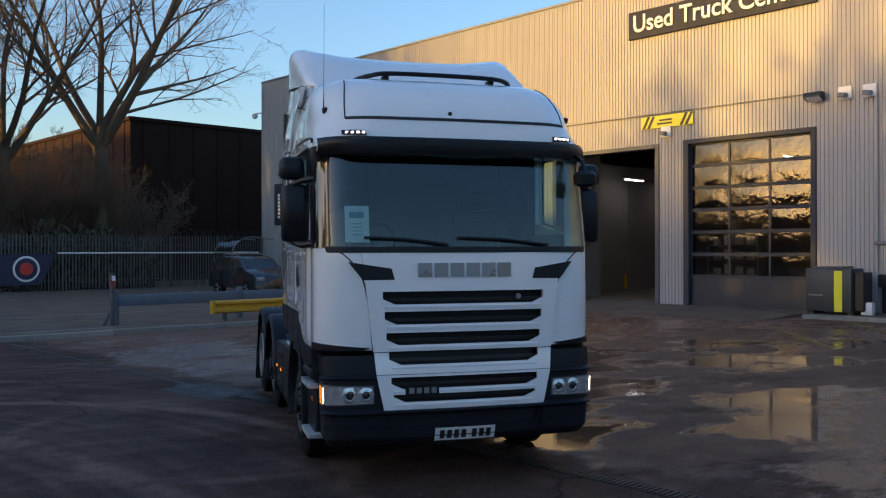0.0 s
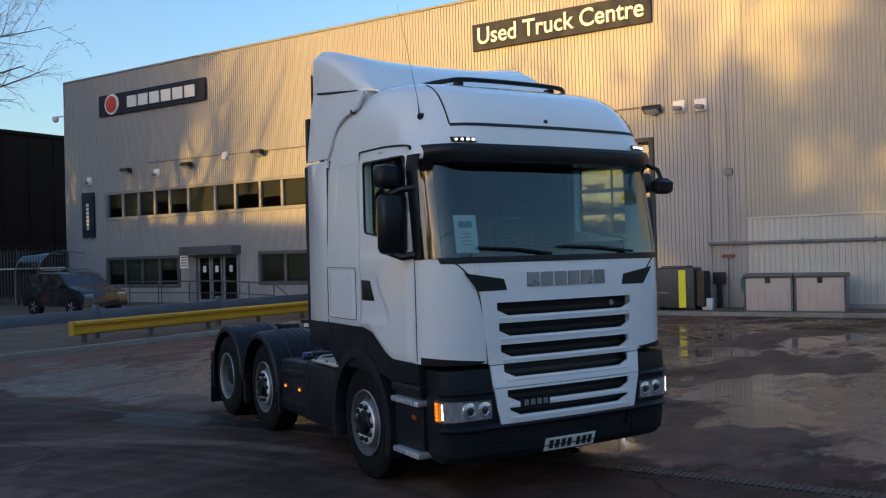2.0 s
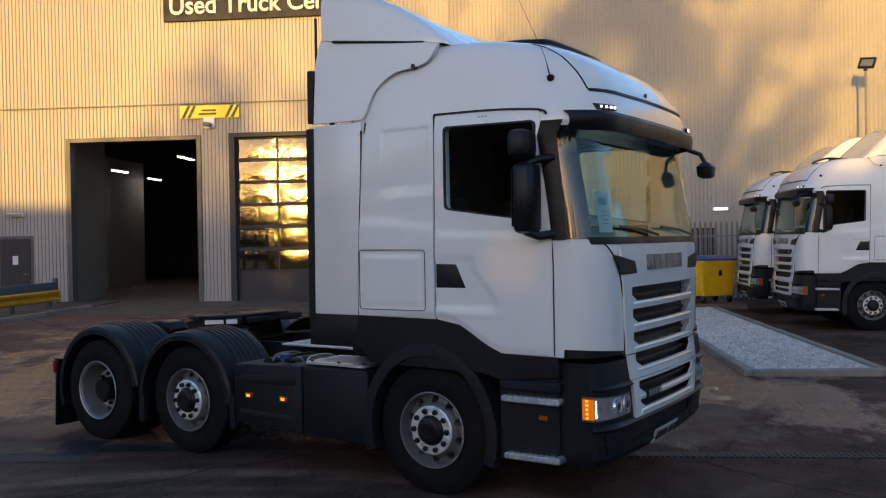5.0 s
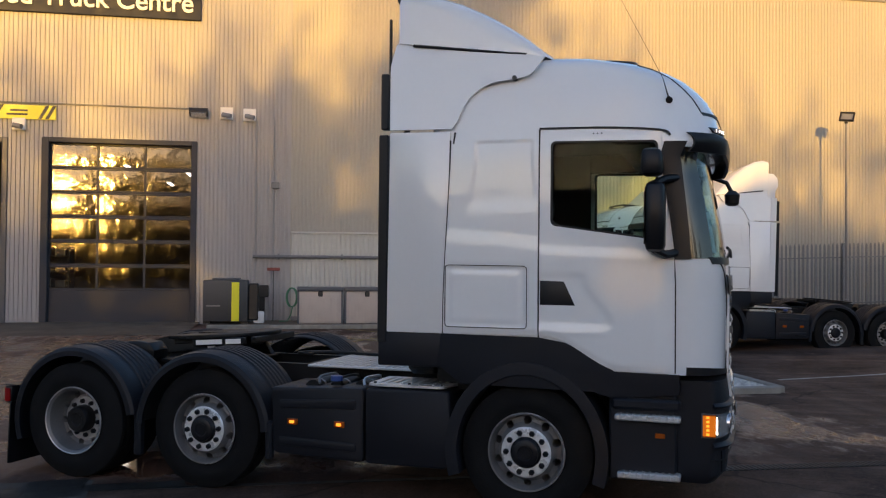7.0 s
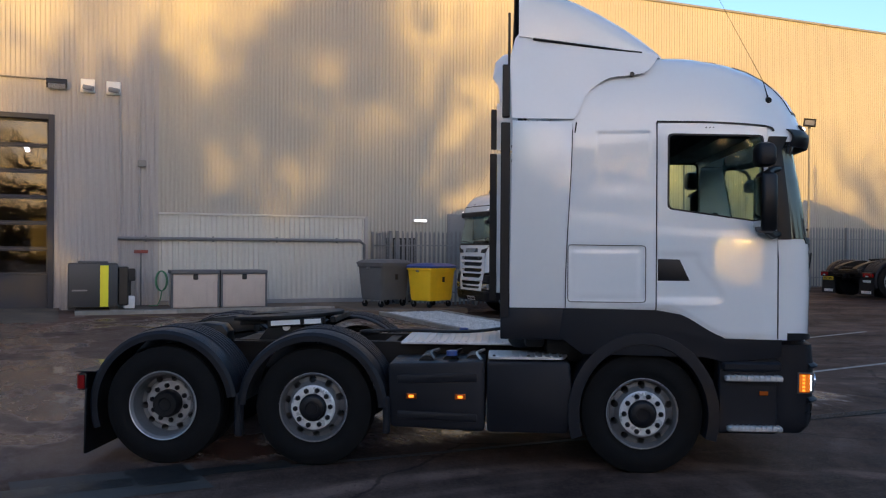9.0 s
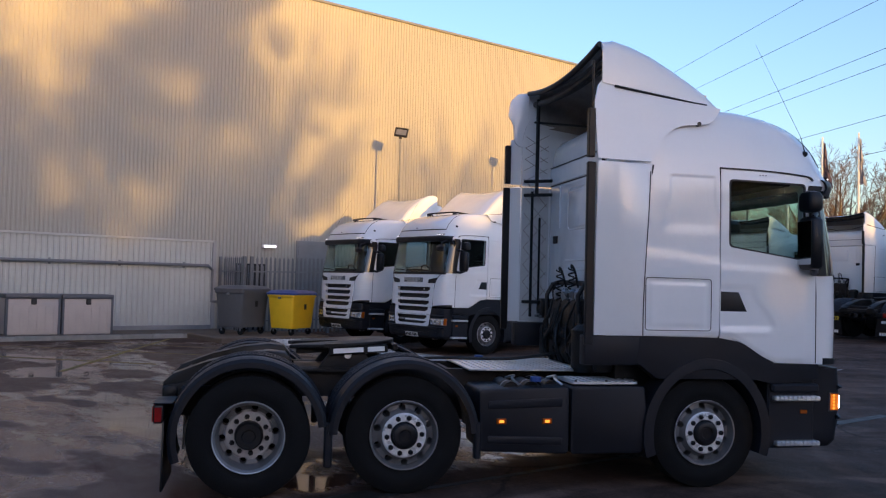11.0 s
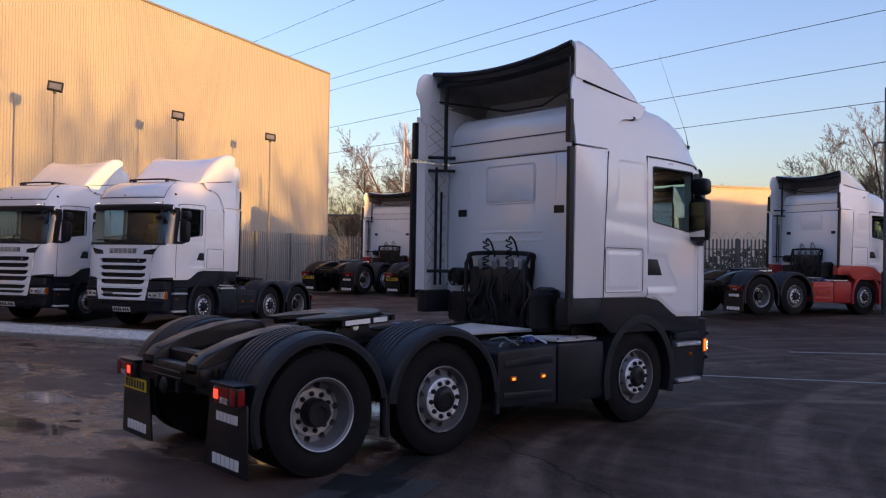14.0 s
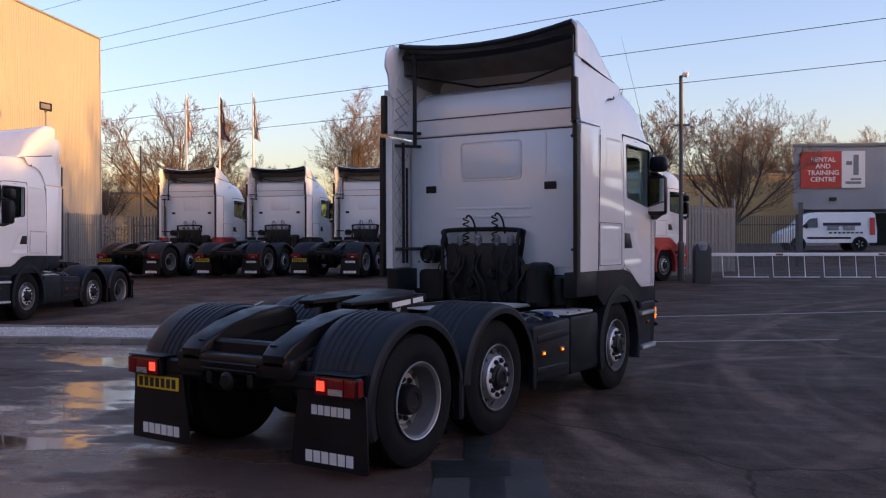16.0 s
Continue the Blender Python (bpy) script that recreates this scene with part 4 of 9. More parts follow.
def bulge(v, a, b):
    """0 below a, 1 above b, smooth between."""
    t = min(1.0, max(0.0, (v - a) / (b - a)))
    return t * t * (3 - 2 * t)


def inside(y, z, y0, y1, z0, z1, soft):
    """1 well inside a rounded rectangle, falling to 0 over its soft edge."""
    dy, dz = max(y0 - y, y - y1, 0.0), max(z0 - z, z - z1, 0.0)
    return 1 - bulge(math.hypot(dy, dz), 0.0, soft)


def sleeper_relief(y, z):
    """Pressed shape of the cab side behind the door: a blanked window dish and a swage."""
    r = -0.005 * inside(y, z, -0.39, 0.035, 2.42, 2.85, 0.016 + 0.1 * (1 - bulge(z, 2.3, 2.72)))
    r += 0.006 * (1 - bulge(z, 2.09 - 0.09 * (y + 0.65), 2.22 - 0.09 * (y + 0.65)))
    r -= 0.006 * (inside(y, z, -0.6, -0.03, 1.47, 1.88, 0.05) - inside(y, z, -0.56, -0.07, 1.51, 1.84, 0.05))
    return r


def door_relief(y, z):
    """Pressed shape of the door: a swage under the window, a dish by the handle, a crease low down."""
    line = 2.04 - 0.05 * (y - 0.1)
    r = 0.006 * (1 - bulge(z, line - 0.045, line + 0.045))
    edge = 0.42 + 0.2 * bulge(1.82 - z, 0.0, 0.34)
    r -= 0.009 * (1 - bulge(y, edge - 0.02, edge + 0.06)) * bulge(z, 1.44, 1.5) * (1 - bulge(z, 1.81, 1.88))
    r += 0.004 * math.exp(-((z - 1.42) / 0.016) ** 2) * (1 - bulge(y, 0.55, 0.66))
    return r


def side_panel(s, y0, y1, low, top, relief, front_soft=0.0):
    """A pressed cab side skin, a little proud of the shell; low and top give its heights along y."""
    bm = bmesh.new()
    ny, nz = max(10, int((y1(1.5) - y0(1.5)) / 0.014)), 104
    rows = []
    for i in range(ny + 1):
        k = i / ny
        out, back = [], []
        for j in range(nz + 1):
            q = j / nz
            ym = y0(1.39) + (y1(1.39) - y0(1.39)) * k
            z = low(ym) + (top(ym) - low(ym)) * q
            y = y0(z) + (y1(z) - y0(z)) * k
            proud = 0.019 * (1 - 0.75 * bulge(z, 2.7, 3.0)) + relief(y, z)
            if front_soft:
                proud *= 1 - 0.8 * bulge(y, y1(z) - front_soft, y1(z))
            proud -= 0.01 * (1 - bulge(z - low(ym), 0.0, 0.05))
            w = level(CAB, z)[1]
            out.append((s * (w + max(proud, 0.0025)), y, z))
            back.append((s * (w - 0.02), y, z))
        rows.append(out + back[::-1])
    rings(bm, rows)
    bmesh.ops.recalc_face_normals(bm, faces=bm.faces)
    return bm


def strip(path, x0, x1, w):
    """A thin band along a path in the plane y, z (a panel gap or a seal)."""
    bm = bmesh.new()
    pts = [Vector(p) for p in path]
    rows = []
    for i, p in enumerate(pts):
        d = (pts[min(i + 1, len(pts) - 1)] - pts[max(i - 1, 0)]).normalized()
        n = Vector((-d.y, d.x)) * w / 2
        a, b = p + n, p - n
        rows.append([(x0, a.x, a.y), (x1, a.x, a.y), (x1, b.x, b.y), (x0, b.x, b.y)])
    rings(bm, rows)
    return bm


def bez(p, n=10):
    """Smooth points through a short list of places."""
    p = [Vector(q) for q in p]
    out = []
    for i in range(len(p) - 1):
        a, b, c, d = p[max(i - 1, 0)], p[i], p[i + 1], p[min(i + 2, len(p) - 1)]
        for k in range(n):
            t = k / n
            out.append(0.5 * ((2 * b) + (c - a) * t + (2 * a - 5 * b + 4 * c - d) * t * t + (3 * b - a - 3 * c + d) * t ** 3))
    return [tuple(q) for q in out] + [tuple(p[-1])]


TYRE_R = 0.508


def tyre_mesh(width, face):
    """Tyre whose outer side stands at x = face, the wheel to the left of it."""
    w = width
    prof = [(-w + 0.02, 0.292), (-w + 0.004, 0.34), (-w, 0.4), (-w + 0.012, 0.455), (-w + 0.03, TYRE_R - 0.008), (-w + 0.045, TYRE_R)]
    g = 4
    a, b = -w + 0.045, -0.045
    for i in range(g):
        y = a + (b - a) * (i + 0.8) / (g + 0.6)
        prof += [(y - 0.008, TYRE_R), (y - 0.006, TYRE_R - 0.014), (y + 0.006, TYRE_R - 0.014), (y + 0.008, TYRE_R)]
    prof += [(-0.045, TYRE_R), (-0.03, TYRE_R - 0.008), (-0.012, 0.455), (-0.006, 0.43), (0.0, 0.4), (-0.002, 0.37), (-0.006, 0.345), (-0.012, 0.335), (-0.016, 0.308), (-0.02, 0.292)]
    bm = bmesh.new()
    lathe(bm, [(face + p, r) for p, r in prof], 48, caps=False)
    return mesh_of("wheel", bm, "rubber", angle=28)


def disc_with_holes(prof, holes, hr, hole_r, n=40):
    """A turned wheel disc with hand holes let into it."""
    body = turned(prof, n)
    xs_ = [p[0] for p in prof]
    cut = bmesh.new()
    for k in range(holes):
        a = 2 * math.pi * (k + 0.5) / holes
        lathe(cut, [(min(xs_) - 0.3, hole_r), (max(xs_) + 0.3, hole_r)], 14, (0, hr * math.cos(a), hr * math.sin(a)))
    return carve(body, cut)


def shade_dish(me, r0, r1):
    """The dish between two radii takes a darker colour for the recess's shade, with grime."""
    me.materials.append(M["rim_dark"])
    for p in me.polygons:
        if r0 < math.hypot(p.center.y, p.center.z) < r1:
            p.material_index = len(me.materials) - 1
    return me


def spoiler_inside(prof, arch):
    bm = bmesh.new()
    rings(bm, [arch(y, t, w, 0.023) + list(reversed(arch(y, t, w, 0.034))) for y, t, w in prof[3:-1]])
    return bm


def steer_wheel_parts():
    """Front and pusher wheels: the nut ring stands out."""
    rim = disc_with_holes([(-0.25, 0.285), (-0.02, 0.286), (-0.004, 0.298), (0.004, 0.296), (0.002, 0.285), (-0.04, 0.277), (-0.075, 0.262), (-0.06, 0.225), (-0.004, 0.192), (0.006, 0.18), (0.006, 0.12), (-0.02, 0.105), (-0.2, 0.1)], 10, 0.236, 0.031)
    hub = turned([(-0.2, 0.118), (0.01, 0.118), (0.022, 0.108), (0.03, 0.1), (0.045, 0.098), (0.05, 0.09), (0.05, 0.055), (0.042, 0.05), (0.042, 0.012)], 28)
    return shade_dish(finish(rim, "rim", "rim_bright"), 0.198, 0.292), mesh_of("hub", hub, "plastic_black"), (0.006, 0.152, 0.036)


def drive_wheel_parts():
    """The driven wheel: a deep dish with the hub inside it."""
    rim = disc_with_holes([(-0.3, 0.27), (-0.19, 0.268), (-0.035, 0.27), (-0.022, 0.286), (-0.004, 0.3), (0.004, 0.296), (0.0, 0.288), (-0.02, 0.268), (-0.05, 0.262), (-0.13, 0.258), (-0.165, 0.245), (-0.17, 0.21), (-0.155, 0.19), (-0.155, 0.11), (-0.2, 0.1)], 10, 0.222, 0.03)
    hub = turned([(-0.3, 0.12), (-0.1, 0.12), (-0.06, 0.112), (-0.045, 0.1), (-0.045, 0.06), (-0.055, 0.05), (-0.055, 0.01)], 28)
    return shade_dish(finish(rim, "rim", "rim"), 0.2, 0.284), mesh_of("hub", hub, "chassis"), (-0.155, 0.152, 0.03)


TYRE_STEER, TYRE_TWIN = tyre_mesh(0.3, 0.0), tyre_mesh(0.285, 0.0)
STEER, DRIVE = steer_wheel_parts(), drive_wheel_parts()
NUT = mesh_of("wheel_nut", turned([(0, 0.0225), (0.02, 0.0225), (0.027, 0.016), (0.034, 0.012)], 6), "plastic_black")
INNER_TYRE = mesh_of("inner_tyre", turned([(-0.6, 0.3), (-0.61, 0.4), (-0.59, 0.47), (-0.57, TYRE_R), (-0.37, TYRE_R), (-0.35, 0.47), (-0.33, 0.4), (-0.34, 0.3)], 40), "rubber")


def wheel(parent, side, y, face, kind):
    """side: 1 for the right, -1 for the left; face: how far the tyre's outer side is from the middle."""
    rim, hub, (nx, nr, _) = DRIVE if kind == "drive" else STEER
    w = part("wheel", TYRE_TWIN if kind == "drive" else TYRE_STEER, None, parent, "worn black tyre")
    w.matrix_basis = Matrix.Translation((side * face, y, 0.505)) @ Matrix.Rotation(0 if side > 0 else math.pi, 4, "Z") @ Matrix.Rotation(0.2 * y, 4, "X")
    part("rim", rim, None, w, "silver steel rim with round hand holes")
    part("hub", hub, None, w)
    for k in range(10):
        a = 2 * math.pi * k / 10
        n = part("wheel_nut", NUT, None, w)
        n.location = (nx, nr * math.cos(a), nr * math.sin(a))
    if kind == "drive":
        part("inner_tyre", INNER_TYRE, None, w)
    return w


def fender(yc, side, a0, a1, r=0.66, flat=0.6, x0=0.62, x1=1.25):
    """A ribbed plastic wheel cover over one wheel."""
    bm = bmesh.new()
    n = 26
    rows = []
    for i in range(n + 1):
        a = radians(a0 + (a1 - a0) * i / n)
        c, s = math.cos(a), math.sin(a)
        p = []
        ribs = [(x0, r - 0.012), (x0 + 0.04, r)]
        for q in range(6):
            b = x0 + 0.07 + 0.062 * q
            ribs += [(b, r), (b + 0.01, r + 0.012), (b + 0.034, r + 0.012), (b + 0.044, r)]
        ribs += [(x1 - 0.08, r), (x1 - 0.02, r - 0.012), (x1, r - 0.04), (x1, r - 0.085), (x1 - 0.02, r - 0.085), (x1 - 0.025, r - 0.045), (x1 - 0.08, r - 0.022), (x0, r - 0.03)]
        for x, rr in ribs:
            p.append((side * x, yc + rr * c, max(0.505 + rr * s, 0.24)))
        rows.append(p)
    rings(bm, rows)
    return bm


STEP_BAR = mesh_of("tread_bar", boxed(-0.054, 0.054, -0.01, 0.01, -0.021, 0.021, 0.003), "alu")
WALK_BAR = mesh_of("tread_bar", boxed(-0.52, 0.52, -0.01, 0.01, -0.005, 0.005, 0.002), "alu")
DECK_BAR = mesh_of("tread_bar", boxed(-0.19, 0.19, -0.01, 0.01, -0.005, 0.005, 0.002), "alu")


def lorry(name, label, m, chassis="chassis", skirt="plastic", cover="plastic", group="lorries", raised=0.0):
    th = thing(name, label, "lorry", m, group)
    # ---- cab shell, hollow, with its openings cut ----
    zs_ = refine(CAB, 0.12)
    body = bmesh.new()
    rings(body, [outline(CAB, z) for z in zs_])
    room = boxed(-1.15, 1.15, -0.72, 0.95, 1.55, 3.05)
    screen = prismed(round_poly([(-1.125, 1.965), (1.125, 1.965), (1.115, 2.775), (-1.115, 2.775)], 0.05), 0.75, 2.2, "y")
    side_win = [(0.185, 2.215), (0.965, 2.105), (0.965, 2.83), (0.185, 2.845)]
    wins = bmesh.new()
    for s in (-1, 1):
        prism(wins, round_poly(side_win, 0.045), s * 0.9, s * 1.5)
    mouth = boxed(-0.72, 0.72, 1.3, 2.0, 1.16, 1.635)
    shell = carve(body, room, screen, wins, mouth)
    part("cab_body", finish(shell, "cab_body", "white", 28), None, th, "glossy white steel cab shell")
    # glazing
    part("windscreen", skin(SCREEN, [(-1.192, 1.96), (1.192, 1.96), (1.183, 2.78), (-1.183, 2.78)], -0.01, 0.006, 40, 8), "glass", th, "tinted curved windscreen")
    for s in (-1, 1):
        part("side_window", boxed(*sorted((s * 1.185, s * 1.191)), 0.17, 0.98, 2.08, 2.86), "glass_side", th)
        part("window_seal", prismed_ring(side_win, 0.045, 0.02, s * 1.225, s * 1.2405), "seal", th)
        part("screen_border", wrap(CAB, s, 1.975, 2.78, (11.0, 20.0), (45.0, 45.0), 0.0005, 0.004, 8, 8), "gloss_black", th)
        # black pillar cover between screen and door
        part("pillar_cover", wrap(CAB, s, 1.97, 2.82, (-2.0, 0.0), (13.0, 23.0), 0.002, 0.009, 6, 8), "plastic_black", th)
    # lower screen edge and wipers
    part("screen_sill", skin(CAB, [(-1.13, 1.935), (1.13, 1.935), (1.15, 1.985), (-1.15, 1.985)], 0.0, 0.01, 26, 2), "plastic_black", th)
    for a, b in ((0.15, 0.85), (-0.75, 0.05)):
        part("wiper", tubed([(a, front_y(CAB, a, 2.0) + 0.03, 2.0), ((a + b) / 2, front_y(CAB, (a + b) / 2, 2.04) + 0.035, 2.045), (b, front_y(CAB, b, 2.06) + 0.03, 2.06)], 0.012, 6), "plastic_black", th)
    # sun visor over the screen
    part("sun_visor", skin(CAB, [(-1.165, 2.745), (1.165, 2.745), (1.17, 2.885), (-1.17, 2.885)], 0.004, 0.022, 40, 5, lambda s, t: 0.11 * (1 - t) ** 0.8 * (1 - 0.92 * bulge(abs(s - 0.5) * 2, 0.74, 0.96))), "plastic_black", th, "glossy black sun visor")
    for s in (-1, 1):
        led = part("marker_light", skin(CAB, [(s * 0.82, 2.895), (s * 1.0, 2.9), (s * 1.0, 2.94), (s * 0.82, 2.935)], 0.004, 0.02, 4, 1), "plastic_black", th)
        for k in range(4):
            x = s * (0.845 + 0.043 * k)
            part("led", boxed(x - 0.012, x + 0.012, front_y(CAB, x, 2.917) + 0.024, front_y(CAB, x, 2.917) + 0.032, 2.908, 2.926), "led", led)
    # seams of the roof
    part("roof_seam", skin(CAB, [(-0.97, 3.035), (0.97, 3.035), (0.97, 3.06), (-0.97, 3.06)], 0.0, 0.006, 24, 1), "seal", th)
    for s in (-1, 1):
        pts = []
        for i in range(10):
            z = 3.05 + 0.40 * i / 9
            x = s * (0.97 - 0.07 * (i / 9) ** 2)
            x = s * min(abs(x), level(CAB, z)[1] - 0.05)
            pts.append((x, front_y(CAB, x, z) - 0.002, z))
        part("roof_seam", tubed(pts, 0.007, 5), "seal", th)
    part("roof_sensor", tubed([(0.1, front_y(CAB, 0.1, 3.1), 3.1), (0.1, front_y(CAB, 0.1, 3.1) + 0.015, 3.1)], 0.018, 8), "black", th)
    bar = [(0.76, 0.1, 3.5), (0.75, 0.42, 3.52), (0.64, 0.66, 3.53), (0.42, 0.74, 3.545), (-0.42, 0.74, 3.545), (-0.66, 0.66, 3.53), (-0.76, 0.42, 3.51), (-0.78, 0.12, 3.5)]
    part("roof_rail", tubed(bez(bar, 6), 0.022, 8), "plastic_black", th, "black tubular roof lamp rail")
    for x in (-0.5, 0.5):
        part("rail_foot", boxed(x - 0.03, x + 0.03, 0.6, 0.7, 3.44, 3.54, 0.01), "plastic_black", th)
    # ---- roof spoiler: a shell open to the back ----
    prof = [(0.2, 3.49, 1.0), (0.12, 3.545, 1.085), (-0.02, 3.66, 1.14), (-0.18, 3.78, 1.155), (-0.36, 3.89, 1.162), (-0.56, 3.985, 1.168), (-0.76, 4.05, 1.175), (-0.93, 4.085, 1.178), (-1.05, 4.06, 1.178)]
    prof = [(y, t_ + raised * min(1.0, max(0.0, (0.2 - y) / 0.9)), w_) for y, t_, w_ in prof]
    sp = bmesh.new()

    def arch(y, top, hw, inset):
        t = (0.2 - y) / 1.25
        low = 3.5 + 0.17 * t + 0.005
        low = min(low, top - 0.012)
        hw -= inset
        top -= inset
        k = min(0.2, (top - low) * 0.7) * (1.2 - 0.75 * t)
        sag = 0.12 * t * t
        pts = [(-hw, y, low)]
        pts += [(-hw + k * (1 - math.cos(a)), y, top - k + k * math.sin(a)) for a in (math.pi / 2 * j / 5 for j in range(6))]
        pts += [(x_, y, top - sag * (1 - (x_ / hw) ** 2) * 1.0) for x_ in (-hw * 0.6, -hw * 0.3, 0, hw * 0.3, hw * 0.6)]
        pts += [(hw - k + k * math.sin(a), y, top - k + k * math.cos(a)) for a in (math.pi / 2 * j / 5 for j in range(6))]
        pts += [(hw, y, low)]
        return pts
    outer = [arch(y, t_, w_, 0) for y, t_, w_ in prof]
    inner = [arch(y, t_, w_, 0.022) for y, t_, w_ in prof]
    rows = [o + list(reversed(q)) for o, q in zip(outer, inner)]
    rings(sp, rows)
    part("roof_spoiler", sp, "white", th, "white moulded roof air spoiler", angle=40)
    for s in (-1, 1):
        part("spoiler_gap", tubed([(s * (max(w_, 1.166) + 0.001), y, min(3.5 + 0.17 * (0.2 - y) / 1.25, t_ - 0.02) - 0.004) for y, t_, w_ in prof[2:-1]], 0.012, 5), "seal", th)
    part("spoiler_edge", tubed([(x, -1.06, 4.045 - 0.115 * (1 - (x / 1.15) ** 2)) for x in (-1.12, -0.9, -0.6, -0.3, 0, 0.3, 0.6, 0.9, 1.12)], 0.03, 8), "seal", th)
    part("spoiler_base", boxed(-1.13, 1.13, -0.55, 0.06, 3.38, 3.525, 0.02), "white", th)
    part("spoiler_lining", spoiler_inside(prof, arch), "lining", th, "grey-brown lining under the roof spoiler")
    beam = [(1.12 * k / 8, 3.84 + 0.075 * (k / 8) ** 2) for k in range(-8, 9)]
    part("spoiler_beam", tubed([(x, -0.98, z) for x, z in beam], 0.036, 8), "chassis", th, "dark cross beam under the spoiler")
    part("spoiler_beam", tubed([(x, -0.86, z + 0.045) for x, z in beam], 0.02, 6), "chassis", th)
    part("spoiler_strut", tubed([(-1.08, -1.0, 3.7), (-0.3, -0.62, 3.54)], 0.013, 6), "chassis", th)
    part("spoiler_strut", tubed([(1.08, -1.0, 3.6), (0.3, -0.62, 3.535), (-0.3, -0.62, 3.54)], 0.011, 6), "chassis", th)
    part("spoiler_lip", prismed(round_poly([(-1.04, 3.42), (-1.04, 4.05), (-1.18, 4.04), (-1.27, 3.95), (-1.3, 3.77), (-1.26, 3.72), (-1.23, 3.66), (-1.22, 3.48), (-1.16, 3.42)], 0.03, 3), -1.18, -1.157, bevel=0.006), "white", th, "white rear lip of the roof spoiler")
    # ---- side fairings behind the cab ----
    for s in (-1, 1):
        lo = round_poly([(-1.115, 1.385), (-0.6, 1.385), (-0.6, 2.945), (-1.1, 2.955)], 0.012, 2)
        part("side_fairing", prismed(lo, s * 1.215, s * 1.242, bevel=0.006), "white", th, "white side air fairing")
        up = [(-1.1, 2.975), (-0.59, 2.965)] + bez([(-0.55, 3.02), (-0.46, 3.2), (-0.3, 3.31), (-0.12, 3.335), (0.02, 3.37), (0.12, 3.5)], 4) + [(-0.3, 3.585), (-0.7, 3.66), (-1.04, 3.71), (-1.08, 3.66), (-1.12, 3.5), (-1.12, 3.42)]
        bm = bmesh.new()
        prism(bm, up, s * 1.14, s * 1.165)
        for v in bm.verts:      # the upper fairing leans in with the roof
            v.co.x += s * max(0.0, 0.076 * (1 - (v.co.z - 2.97) / 0.65))
        part("side_fairing", bm, "white", th, "white upper side fairing")
        e = 0.13 if s < 0 else 0.0
        if e:
            part("fairing_edge", boxed(-1.238, -1.214, -1.115 - e, -1.113, 1.39, 2.945), "white", th)
            part("fairing_edge", boxed(-1.215, -1.19, -1.12 - e, -1.118, 2.98, 3.5), "white", th)
        part("edge_rubber", boxed(*sorted((s * 1.19, s * 1.238)), -1.195 - e, -1.117 - e, 1.3, 2.94, 0.008), "plastic_black", th)
        part("edge_rubber", boxed(*sorted((s * 1.16, s * 1.225)), -1.185 - e, -1.122 - e, 2.985, 3.43, 0.008), "plastic_black", th)
        if s > 0:
            part("edge_rubber", boxed(1.15, 1.17, -1.14, -1.118, 3.43, 3.88, 0.005), "plastic_black", th)
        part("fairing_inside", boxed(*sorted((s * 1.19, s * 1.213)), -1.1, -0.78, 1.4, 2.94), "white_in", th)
        part("fairing_post", tubed([(s * 1.12, -1.0, 1.45), (s * 1.12, -1.0, 2.9)], 0.018, 6), "chassis", th)
        xp = -0.95 if s < 0 else 1.12
        part("fairing_post", tubed([(xp, -1.0, 2.83), (xp, -1.0, 3.94)], 0.024, 6), "chassis", th)
        part("fairing_post", tubed([(s * 1.14, -0.9, 1.45), (s * 1.14, -0.9, 2.6)], 0.014, 6), "chassis", th)
        for k in range(11):
            z = 1.45 + 0.2 * k
            for z1 in (z + 0.32, z - 0.32):
                if 1.42 < z1 < 2.92:
                    part("quilt_line", tubed([(s * 1.1885, -1.08, z), (s * 1.1885, -0.8, z1)], 0.004, 4), "lining", th)
        for k in range(5):
            z = 3.02 + 0.13 * k
            for z1 in (z + 0.16, z - 0.16):
                if 2.99 < z1 < 3.6:
                    part("quilt_line", tubed([(s * (1.138 + max(0.0, 0.076 * (1 - (a - 2.97) / 0.65))), b, a) for b, a in ((-1.08, z), (-0.8, z1))], 0.004, 4), "lining", th)
        for z in (1.62, 2.86, 3.02):
            part("fairing_stay", tubed([(s * 1.19, -1.08, z), (s * 1.0, -0.8, z)], 0.02, 6), "chassis", th)
        # cab side details
        gap = [(-0.655, 1.39), (-0.64, 1.9), (-0.605, 2.6), (-0.565, 2.94)]
        part("cab_gap", strip(bez(gap, 6), s * 1.2, s * 1.229, 0.012), "seal", th)
        part("cab_gap", strip([(-0.6495 + 0.05 * bulge(z, 1.5, 2.9), z) for z in (1.39 + 0.0875 * k for k in range(18))], s * 1.2, s * 1.247, 0.007), "seal", th)
        part("door_gap", strip([(0.098, 1.375), (0.098, 2.2), (0.098, 2.94)], s * 1.2, s * 1.228, 0.012), "seal", th)
        part("door_gap", strip(bez([(0.098, 2.945), (0.6, 2.935), (0.98, 2.905), (1.05, 2.865)], 5), s * 1.205, s * 1.226, 0.014), "seal", th)
        part("door_gap", strip([(1.075, 2.07), (1.09, 1.8), (1.09, 1.15)], s * 1.2, s * 1.2275, 0.01), "seal", th)
        rear = lambda z: -0.645 + 0.05 * bulge(z, 1.5, 2.9)
        skin_low = lambda y: 1.392
        part("side_skin", side_panel(s, rear, lambda z: 0.092, skin_low, lambda y: 2.955, sleeper_relief), "white", th, "pressed white sleeper side panel", angle=50)
        door_low = lambda y: 1.152 + 0.235 * (1 - bulge(y, 0.16, 0.72))
        door_front = lambda z: 1.082 - 0.085 * bulge(z, 2.0, 2.85)
